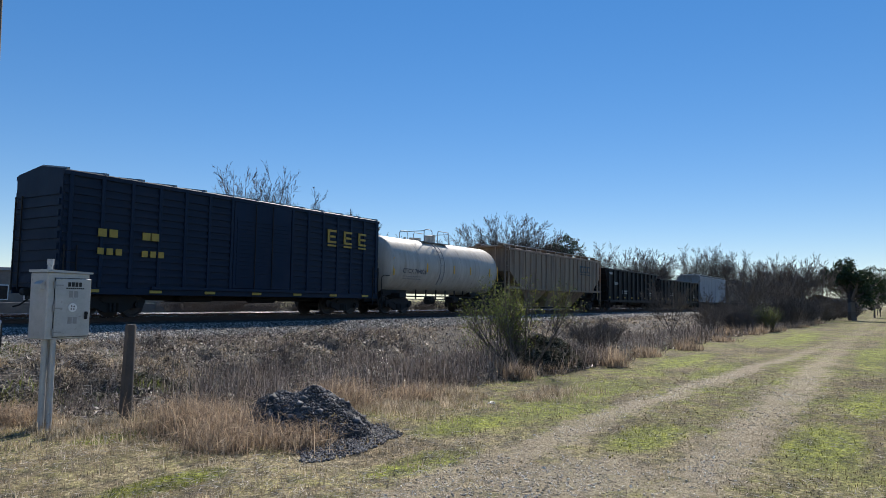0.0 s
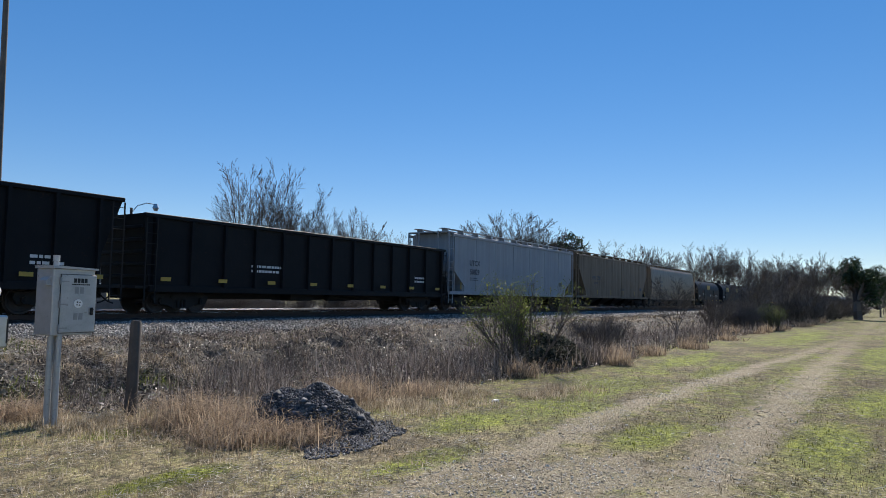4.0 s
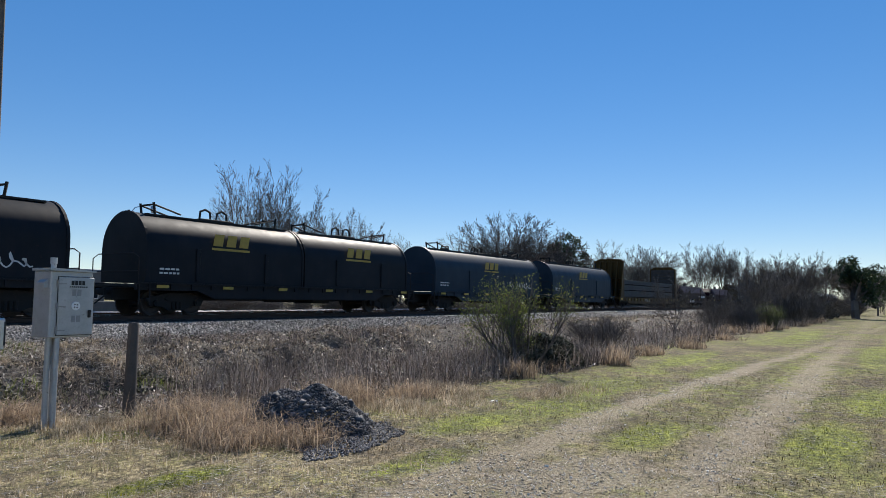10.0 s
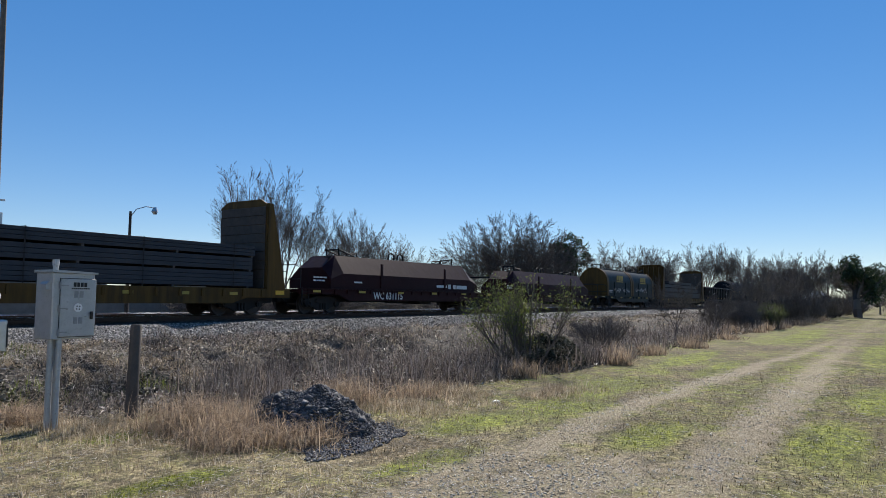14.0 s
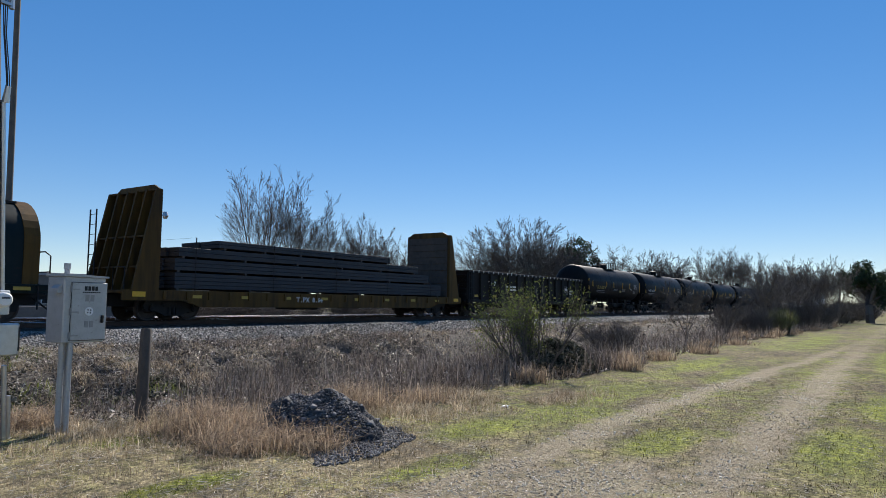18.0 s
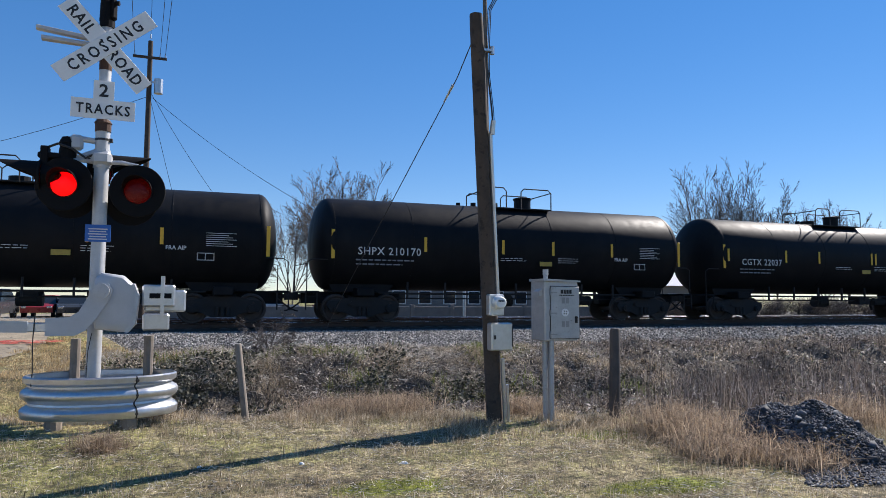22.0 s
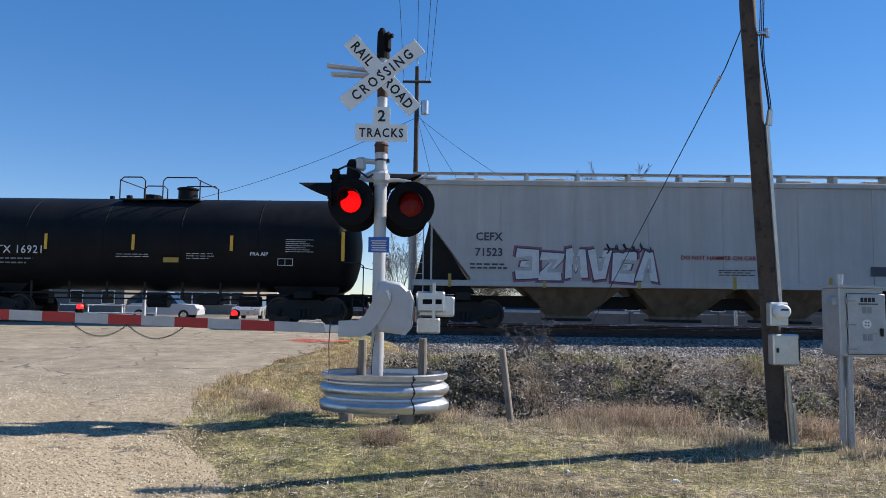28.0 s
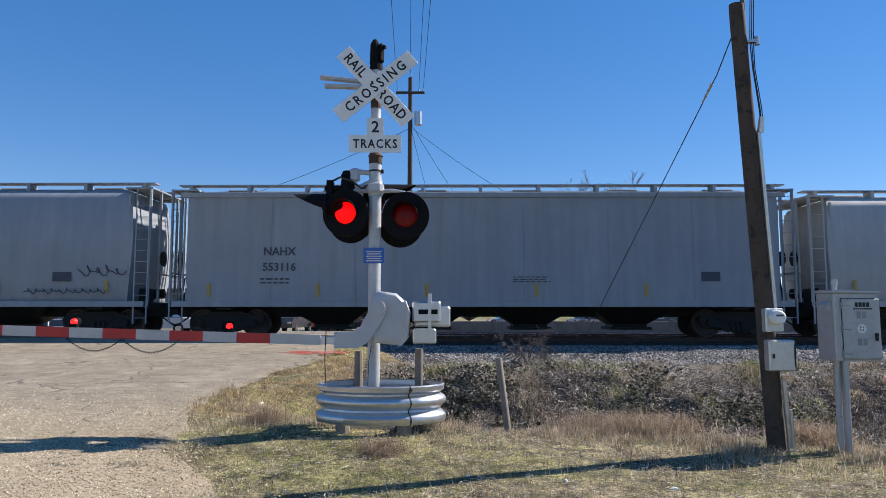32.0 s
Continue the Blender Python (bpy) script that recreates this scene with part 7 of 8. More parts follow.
# taller straw along the ditch, round the posts and the road corner
n = 52000
x = rng.uniform(-6.2, 9.0, n)
y = edge_of_weeds(x) + rng.normal(-0.5, 0.75, n)
k = patch(x, y, 0.9, 3.0) + 0.5 * patch(x, y, 2.7, 6.0)
keep = (k > -0.08) & (roadside(x, y) < 0.1)
x, y, k = x[keep], y[keep], k[keep]
blades("tall_straw", x, y, (0.06 + 0.22 * np.clip(k + 0.1, 0, 0.8)) * rng.uniform(0.4, 1.2, len(x)), np.full(len(x), 0.006), STRAW, "taller dry grass along the ditch edge", 1.0)
n = 44000
x, y = rng.uniform(-7.2, -2.6, n), rng.uniform(10.4, 19.2, n)
k = patch(x, y, 0.8, 13.0)
keep = (roadside(x, y) < 0.15) & (k > -0.6)
x, y = x[keep], y[keep]
blades("verge_grass", x, y, rng.uniform(0.03, 0.17, len(x)) * np.clip(0.55 + 1.3 * patch(x, y, 1.7, 150.0), 0.2, 1.5), np.full(len(x), 0.007), GOLDEN, "dry verge grass beside the road", 1.1)

# russet clumps: round the wooden post, along the ditch, and along the far weeds
cx, cy, cr, ch = [], [], [], []
for bx_, by_, br_, bh_ in ((2.75, 7.4, 0.5, 0.46), (2.8, 6.7, 0.5, 0.42), (2.45, 6.25, 0.4, 0.30), (2.95, 5.8, 0.30, 0.28), (0.1, 10.1, 0.5, 0.36), (-0.7, 10.2, 0.4, 0.3), (1.8, 9.3, 0.35, 0.28),
                       (-5.0, 10.0, 0.2, 0.3), (-3.3, 8.3, 0.2, 0.2), (5.2, 7.2, 0.5, 0.42), (6.4, 6.8, 0.4, 0.3)):
    cx.append(bx_), cy.append(by_), cr.append(br_), ch.append(bh_)
for k in range(24):
    u = 10 + 55 * (k / 23) ** 1.2
    cx.append(u + rng.uniform(-0.6, 0.6)), cy.append(float(edge_of_weeds(u)) + rng.uniform(-0.1, 0.9)), cr.append(rng.uniform(0.25, 0.6)), ch.append(rng.uniform(0.22, 0.55))
cx += [-0.25, -0.6, 0.35]
cy += [10.15, 10.4, 10.5]
cr += [0.5, 0.35, 0.45]
ch += [0.42, 0.34, 0.36]
x, y, h = [], [], []
for a_, b_, r_, h_ in zip(cx, cy, cr, ch):
    m_ = int(2300 * r_ / (1 + max(0, a_ - 6) / 14))
    x.append(a_ + rng.normal(0, r_ * 0.55, m_)), y.append(b_ + rng.normal(0, r_ * 0.5, m_)), h.append(h_ * rng.uniform(0.15, 1.1, m_) ** 1.0)
x, y, h = np.concatenate(x), np.concatenate(y), np.concatenate(h)
blades("broom_grass", x, y, h, 0.006 + 0.0006 * np.clip(x, 0, 30), RUSSET, "russet clumps of dry broom grass", 0.85)
fx = np.repeat(x[:9000], 2) + rng.normal(0, 0.1, 18000)
fy = np.repeat(y[:9000], 2) + rng.normal(0, 0.1, 18000)
scraps("broom_fuzz", fx, fy, rng.random(18000) ** 1.3 * np.repeat(h[:9000], 2) * 0.9, rng.uniform(0.06, 0.24, 18000), rng.uniform(0.003, 0.007, 18000), RUSSET, "tangled dry stems in the broom grass", "grass", 0.9)

# the bank: grey dead weeds, vines and litter over dark earth
n = 130000
x = np.concatenate([rng.uniform(-4.2, 15, 92000), 15 + 55 * rng.random(n - 92000) ** 1.6])
low = edge_of_weeds(x) + 0.2
y = low + (18.9 - low) * rng.random(n)
k = patch(x, y, 0.75, 21.0) + 0.6 * patch(x, y, 2.3, 27.0)
keep = (k > np.where(x < 4, 0.1, np.where(x < 7, 0.0, -0.1))) & (roadside(x, y) < -2.2)
x, y, k = x[keep], y[keep], k[keep]
tall = np.where(x > 5, 1.0, 0.62)
blades("dead_weeds", x, y, (0.10 + 0.42 * np.clip(k, 0, 0.9)) * rng.uniform(0.35, 1.3, len(x)) * tall, 0.006 + 0.0005 * np.clip(x - 4, 0, 30), WEED, "tangled grey dead weeds on the ditch bank", 0.95, "weeds")
n = 11000
x = np.concatenate([rng.uniform(3.5, 16, 6000), 16 + 45 * rng.random(n - 6000)])
y = edge_of_weeds(x) + 0.3 + np.abs(rng.normal(0, 2.2, n))
keep = (y < 18.5) & (patch(x, y, 0.6, 33.0) > -0.1)
x, y = x[keep], y[keep]
blades("weed_stalks", x, y, rng.uniform(0.2, 0.75, len(x)), 0.007 + 0.0004 * np.clip(x, 0, 30), WEED, "tall upright dead weed stalks", 0.55, "weeds")
n = 150000
x = np.concatenate([rng.uniform(-4.4, 16, 120000), 16 + 50 * rng.random(n - 120000) ** 1.5])
low = edge_of_weeds(x) + 0.3
y = low + (19.1 - low) * rng.random(n)
keep = roadside(x, y) < -2.0
x, y = x[keep], y[keep]
k = np.clip(patch(x, y, 1.3, 60.0) + 0.7 * patch(x, y, 4.0, 66.0), -0.3, 0.9) + 0.3
scraps("matted_weeds", x, y, rng.random(len(x)) * 0.22 * k, rng.uniform(0.03, 0.13, len(x)) * (1 + np.clip(x - 8, 0, 60) / 30), rng.uniform(0.008, 0.035, len(x)) * (1 + np.clip(x - 8, 0, 60) / 30), MAT, "matted dead leaves and vines on the bank", "weeds", 0.8)
n = 95000
x = np.concatenate([rng.uniform(-4.6, 7, 70000), 7 + 45 * rng.random(n - 70000) ** 1.4])
y = rng.normal(14.6, 1.7, n)
k = patch(x, y, 1.1, 80.0) + 0.6 * patch(x, y, 3.3, 84.0)
keep = (k > -0.05) & (y < 19.0) & (y > 12.2) & (roadside(x, y) < -1.0)
x, y, k = x[keep], y[keep], k[keep]
blades("bank_straw", x, y, (0.08 + 0.26 * np.clip(k, 0, 0.8)) * rng.uniform(0.5, 1.2, len(x)), 0.007 + 0.0004 * np.clip(x - 4, 0, 30), STRAW, "bleached straw tufts on the crest of the bank", 1.1, "weeds")
THATCH = island_colours("bleached_thatch", [(0, (0.22, 0.175, 0.125)), (0.3, (0.41, 0.345, 0.265)), (0.7, (0.66, 0.585, 0.475)), (1, (0.80, 0.74, 0.63))], 0.8, 0.15)
n = 110000
d = 2.0 + 13 * rng.random(n) ** 1.4
a = rng.uniform(radians(-8), radians(115), n)
x, y = -2.4 + d * np.cos(a), 0.4 + d * np.sin(a)
keep = (y < edge_of_weeds(x) + 0.8) & (rng.random(n) > np.clip((x - 2.6) / 4, 0, 0.8)) & (roadside(x, y) < -0.2) & (patch(x, y, 0.9, 70.0) + 0.6 * patch(x, y, 3.1, 74.0) + 0.25 * rng.normal(size=n) > -0.02)
x, y = x[keep], y[keep]
scraps("straw_litter", x, y, rng.random(len(x)) * 0.04 + 0.004, rng.uniform(0.03, 0.11, len(x)), rng.uniform(0.003, 0.007, len(x)), THATCH, "dead straw and leaf bits lying on the turf", "litter", 0.25)
# bleached thatch lying over the near bank
n = 34000
x = rng.uniform(-4.4, 6.5, n)
low = edge_of_weeds(x) + 0.2
y = low + (16.0 - low) * (0.42 + 0.58 * rng.random(n))
keep = (patch(x, y, 0.8, 91.0) + 0.6 * patch(x, y, 2.6, 95.0) + 0.2 * rng.normal(size=n) > -0.05) & (roadside(x, y) < -2.0)
x, y = x[keep], y[keep]
scraps("bank_thatch", x, y, rng.random(len(x)) * 0.16 + 0.02, rng.uniform(0.05, 0.2, len(x)), rng.uniform(0.004, 0.011, len(x)), THATCH, "bleached flattened stems lying over the bank", "weeds", 0.5)
IVY = island_colours("dark_ivy_leaf", [(0, (0.02, 0.022, 0.014)), (0.6, (0.08, 0.078, 0.05)), (1, (0.25, 0.23, 0.17))], 0.9, 0.15, True)
n = 36000
x, y = rng.uniform(-4.2, 6.0, n), 10.7 + 3.6 * rng.random(n) ** 1.3
keep = (patch(x, y, 0.55, 90.0) + 0.5 * patch(x, y, 1.9, 94.0) > 0.12) & (roadside(x, y) < -2) & (y > edge_of_weeds(x) + 0.5)
x, y = x[keep], y[keep]
scraps("bank_ivy", x, y, rng.random(len(x)) * 0.24, rng.uniform(0.04, 0.10, len(x)), rng.uniform(0.03, 0.06, len(x)), IVY, "dark trailing ivy low on the bank", "weeds", 0.7)
n = 9000
x, y = rng.uniform(-4, 6, n), rng.uniform(10.8, 16, n)
keep = (patch(x, y, 0.7, 40.0) > 0.05) & (roadside(x, y) < -2)
x, y = x[keep], y[keep]
blades("ditch_greens", x, y, rng.uniform(0.08, 0.3, len(x)), np.full(len(x), 0.016), LEAF, "low green weeds in the ditch", 0.8, "weeds")

# a low mound grown over with dark brambles
n = 9000
a, r = rng.uniform(0, math.tau, n), np.sqrt(rng.random(n))
x, y = 12.3 + 1.25 * r * np.cos(a), 7.35 + 0.95 * r * np.sin(a)
scraps("bramble_mound", x, y, (0.72 * np.clip(1 - r ** 2, 0, 1)) * (0.8 + 0.5 * patch(x, y, 1.8, 130.0)) + 0.08 * rng.random(n), rng.uniform(0.05, 0.2, n), rng.uniform(0.015, 0.05, n), IVY, "low mound covered in dark brambles", "brambles", 0.7)

# crushed stone on the shoulder of the line
n = 64000
x = np.concatenate([rng.uniform(-6.2, 12, 40000), 12 + 60 * rng.random(n - 40000) ** 1.5])
y = rng.uniform(18.95, 22.0, n)
z = np.interp(y, [p_[0] for p_ in prof_bed], [p_[1] for p_ in prof_bed]) + 0.005
stones("ballast_stones", x, y, z, rng.uniform(0.022, 0.05, n) * (1 + np.clip(x - 12, 0, 60) / 40), BALLAST, "loose grey crushed ballast stones", "ballast")

# the heap of dark stone
n = 16000
r, a = np.sqrt(rng.random(n)), rng.uniform(0, math.tau, n)
rim = 0.80 + 0.10 * np.sin(3 * a + 0.6) + 0.06 * np.sin(7 * a)
x, y = PILE[0] + rim * r * np.cos(a), PILE[1] + rim * r * np.sin(a)
z = PILE[2] * np.clip(1 - r ** 1.5, 0, 1) * (1 + 0.5 * patch(x, y, 2.6, 120.0)) + 0.03 * rng.random(n)
stones("gravel_heap", x, y, z + heights(x, y), rng.uniform(0.008, 0.023, n) * (1 + 2.2 * (rng.random(n) > 0.988)), SLAG, "heap of dark blue-grey crushed stone", "gravel heap")
n = 2600
a, r = rng.uniform(0, math.tau, n), rng.random(n) ** 0.6
x, y = 3.38 + (0.90 * np.cos(a) + 0.10 * np.sin(5 * a)) * r, 5.48 + 0.42 * np.sin(a) * r + 0.16 * np.cos(a) * r
stones("spilled_gravel", x, y, heights(x, y) + 0.01, rng.uniform(0.010, 0.026, n), SLAG, "dark stones spilled beside the heap", "gravel")

# pale gravel of the lane and the road's shoulder
n = 60000
d = 2.0 + 14 * rng.random(n) ** 1.5
a = rng.uniform(radians(-6), radians(70), n)
x, y = -1.8 + d * np.cos(a), 0.3 + d * np.sin(a)
keep = rng.random(n) < lane(x, y) * (0.5 + patch(x, y, 0.8, 50.0))
x, y = x[keep], y[keep]
PALE = island_colours("pale_lane_gravel", [(0, (0.24, 0.20, 0.145)), (0.5, (0.50, 0.45, 0.37)), (1, (0.82, 0.78, 0.70))], 0.9)
stones("lane_gravel", x, y, heights(x, y) + 0.003, rng.uniform(0.005, 0.018, len(x)) * rng.uniform(0.5, 1.2, len(x)), PALE, "pale gravel in the worn wheel tracks", "gravel")
n = 130000
x, y = rng.uniform(-10.5, -3.4, n), rng.uniform(3.8, 17, n)
e = roadside(x, y)
keep = (e > -0.9) & (rng.random(n) < np.clip(1.1 - (y - 7.5) / 6.0, 0.03, 1.0) ** 1.5) & (e + rng.normal(0, 0.35, n) > 0)
x, y = x[keep], y[keep]
stones("road_gravel", x, y, np.array([road_z(float(b)) for b in y]) + 0.014, rng.uniform(0.004, 0.013, len(x)), island_colours("tan_shoulder_gravel", [(0, (0.16, 0.115, 0.06)), (0.5, (0.50, 0.41, 0.26)), (1, (0.86, 0.77, 0.58))], 0.9), "loose tan gravel on the road shoulder", "gravel")


# ---- trees and bushes ----
def limbs(seed, height, spread, levels, trunk, stems=1, fan=0.5, droop=0.0, first=0.3):
    """Branches as thin three-sided tapers. Returns vertices and faces of the trunk and of the twigs, and the twig tips."""
    rnd = random.Random(seed)
    tv, tf, wv, wf, tips = [], [], [], [], []

    def tube(p, q, r0, r1, big):
        v, f = (tv, tf) if big else (wv, wf)
        k = 5 if big else 3
        w = (q - p).normalized()
        u = w.orthogonal().normalized()
        t = w.cross(u)
        b = len(v)
        for c, r in ((p, r0), (q, r1)):
            v.extend(tuple(c + r * (math.cos(i * math.tau / k) * u + math.sin(i * math.tau / k) * t)) for i in range(k))
        f.extend((b + i, b + (i + 1) % k, b + k + (i + 1) % k, b + k + i) for i in range(k))

    def grow(p, way, length, r, level):
        segs = 3 if level < 2 else 2
        for s in range(segs):
            way = (way + Vector((rnd.uniform(-1, 1), rnd.uniform(-1, 1), rnd.uniform(-0.5, 0.8))) * 0.13).normalized()
            way.z += -droop * 0.1 * level
            q = p + way * length / segs
            r2 = r * (0.88 if level < levels else 0.6)
            tube(p, q, r, r2, level < 2)
            p, r = q, r2
            if level < levels and (s > 0 or level > 0 or stems > 1):
                for c in range(rnd.choice((1, 2, 2))):
                    a = rnd.uniform(0, math.tau)
                    side = way.orthogonal().normalized()
                    side.rotate(Matrix.Rotation(a, 3, way))
                    w2 = (way * (1 - fan * 0.55) + side * fan * rnd.uniform(0.7, 1.2) + Vector((0, 0, 0.18))).normalized()
                    grow(p, w2, length * rnd.uniform(0.5, 0.72), r * 0.55, level + 1)
        if level < levels:
            grow(p, way, length * 0.62, r, level + 1)
        else:
            tips.append(p)

    for s in range(stems):
        a = rnd.uniform(0, math.tau)
        lean = Vector((math.cos(a), math.sin(a), 0)) * (spread * rnd.uniform(0.4, 1.0) if stems > 1 else 0.05)
        base = Vector((0.12 * math.cos(a), 0.12 * math.sin(a), -0.1)) * (stems > 1)
        grow(base, (Vector((0, 0, 1)) + lean).normalized(), height * first * rnd.uniform(0.85, 1.1), trunk, 0)
    return tv, tf, wv, wf, tips


def vase_tree(seed, height, mains, spread, trunk, butt=0.16, lift=0.10, thin=0.013):
    """A bare tree: limbs rise from a short trunk, curve upwards and fork three times into fine twigs. spread in degrees."""
    rnd = random.Random(seed)
    tv, tf, wv, wf, tips = [], [], [], [], []

    def tube(p, q, r0, r1, big):
        v, f = (tv, tf) if big else (wv, wf)
        k = 5 if big else 3
        w = (q - p).normalized()
        u = w.orthogonal().normalized()
        t = w.cross(u)
        b = len(v)
        for c, r in ((p, r0), (q, r1)):
            v.extend(tuple(c + r * (math.cos(i * math.tau / k) * u + math.sin(i * math.tau / k) * t)) for i in range(k))
        f.extend((b + i, b + (i + 1) % k, b + k + (i + 1) % k, b + k + i) for i in range(k))

    def shoot(p, way, length, r, level):
        segs = (7, 5, 4, 3)[level]
        end = max(thin * 0.6, r * (0.25 if level else 0.35))
        for i in range(segs):
            jig = Vector((rnd.uniform(-1, 1), rnd.uniform(-1, 1), rnd.uniform(-0.6, 0.6))) * (0.05 + 0.022 * level) * (0.55 if mains > 20 else 1.0)
            way = (way + jig + Vector((0, 0, lift))).normalized()
            q = p + way * length / segs
            ra, rb = r + (end - r) * i / segs, r + (end - r) * (i + 1) / segs
            tube(p, q, ra, rb, level == 0 and i < 5)
            p = q
            if level < 3 and i >= (1 if level == 0 else 0):
                for c in range(1 + (rnd.random() < (0.8, 0.5, 0.2)[level])):
                    side = way.orthogonal().normalized()
                    side.rotate(Matrix.Rotation(rnd.uniform(0, math.tau), 3, way))
                    a = radians(rnd.uniform(20, 42))
                    rest = length * (1 - (i + 0.4) / segs)
                    shoot(p, (way * math.cos(a) + side * math.sin(a)).normalized(), max(rest * rnd.uniform(0.5, 0.8), length * 0.2), max(thin, rb * 0.55), level + 1)
        tips.append(p)

    base = Vector((0, 0, -0.1))
    fork = Vector((0, 0, height * butt))
    if butt > 0.05:
        tube(base, fork, trunk * 1.25, trunk, True)
    for i in range(mains):
        az = i * 2.399 + rnd.uniform(-0.3, 0.3)
        tilt = radians(spread) * math.sqrt((i + 0.5) / mains) * rnd.uniform(0.85, 1.1)
        way = Vector((math.cos(az) * math.sin(tilt), math.sin(az) * math.sin(tilt), math.cos(tilt)))
        shoot(fork.copy(), way, height * (1 - butt) * rnd.uniform(0.8 if mains < 10 else 0.95, 1.0), trunk * (0.75 if mains < 10 else 0.5), 0)
    return tv, tf, wv, wf, tips


def as_mesh(name, v, f, material):
    me = bpy.data.meshes.new(name)
    me.from_pydata(v, [], f)
    me.materials.append(material)
    return me


def leaf_cloud(name, tips, per, size, spread, material, seed, long=1.0, thin=0.4):
    r = np.random.default_rng(seed)
    c = np.repeat(np.array([tuple(t) for t in tips]), per, 0) + r.normal(0, spread, (len(tips) * per, 3))
    n = len(c)
    u = r.normal(size=(n, 3))
    u /= np.linalg.norm(u, axis=1)[:, None]
    w = np.cross(u, r.normal(size=(n, 3)))
    w /= np.linalg.norm(w, axis=1)[:, None]
    s = size * r.uniform(0.6, 1.3, (n, 1))
    v = np.stack([c - u * s * long, c + w * s * thin, c + u * s * long, c - w * s * thin], 1)
    return as_mesh(name, [tuple(p) for p in v.reshape(-1, 3)], [tuple(q) for q in (np.arange(n) * 4)[:, None] + np.arange(4)], material)


def tree_kind(seed, height, spread, levels, trunk, label, stems=1, fan=0.5, leaves=None, first=0.3, group="bare trees", name="bare_tree", fine=None, form=None):
    if form:
        tv, tf, wv, wf, tips = vase_tree(seed, height, *form)
    else:
        tv, tf, wv, wf, tips = limbs(seed, height, spread, levels, trunk, stems, fan, 0.0, first)
    top_z = max(p[2] for p in tv + wv)
    k = height / top_z
    t = thing(name, label, "tree" if height > 3.2 else "bush", Matrix.Translation((0, 0, -50)), group)
    sc = lambda vs: [(p[0] * k, p[1] * k, p[2] * k) for p in vs]
    part("trunk", as_mesh("trunk", sc(tv), tf, TWIG), None, t)
    part("crown", as_mesh("crown", sc(wv), wf, TWIG), None, t)
    if fine:
        part("spray", leaf_cloud("spray", [Vector(p) * k for p in tips], *fine, TWIG, seed, 1.0, 0.007), None, t, "haze of fine bare shoots")
    if leaves:
        per, size, sp, material, long = leaves
        part("foliage", leaf_cloud("foliage", [Vector(p) * k for p in tips], per, size, sp, material, seed, long), None, t)
    return t


KINDS = {
    "tall": tree_kind(3, 11.5, 0.2, 5, 0.11, "tall bare tree with fine upright branches beyond the railway", form=(8, 30, 0.10, 0.14, 0.05, 0.012)),
    "tall2": tree_kind(8, 11.0, 0.25, 5, 0.09, "bare forked tree with many thin twigs", form=(7, 26, 0.09, 0.2, 0.06, 0.012)),
    "round": tree_kind(15, 13.5, 0.45, 5, 0.12, "broad bare tree with a dense rounded crown", form=(62, 66, 0.12, 0.04, 0.010, 0.018)),
    "small": tree_kind(21, 9.0, 0.35, 5, 0.07, "small bare tree with spreading twigs", form=(8, 40, 0.07, 0.15, 0.05, 0.012)),
    "pine": tree_kind(33, 12.0, 0.2, 3, 0.2, "dark green pine with clumped needles", 1, 0.75, (55, 0.26, 0.34, PINE, 1.0), 0.34, "evergreen trees", "pine_tree"),
    "low_pine": tree_kind(35, 6.2, 0.3, 3, 0.12, "dark green pine branched down to the grass", 1, 0.8, (46, 0.17, 0.24, PINE, 1.0), 0.1, "evergreen trees", "pine_tree"),
    "brush": tree_kind(41, 2.7, 0.7, 4, 0.03, "dense grey-brown brush of bare stems", 9, 0.6, None, 0.34, "brush along the field", "bare_brush", (1, 0.12, 0.06)),
    "brush2": tree_kind(47, 2.4, 0.8, 4, 0.028, "tangled bare brush with russet stems", 8, 0.65, None, 0.36, "brush along the field", "bare_brush", (1, 0.12, 0.06)),
}


def plant(kind, x, y, height, turn=0.0, wide=1.0, z=None):
    base = KINDS[kind]
    tall = {"tall": 11.5, "tall2": 11.0, "round": 13.5, "small": 9.0, "pine": 12.0, "low_pine": 6.2, "brush": 2.7, "brush2": 2.4}[kind]
    k = height / tall
    return copy_thing(base, pose(x, y, (ground_z(x, y) if z is None else z) - 0.05, 0, 0, turn) @ Matrix.Diagonal((k * wide, k * wide, k, 1)))


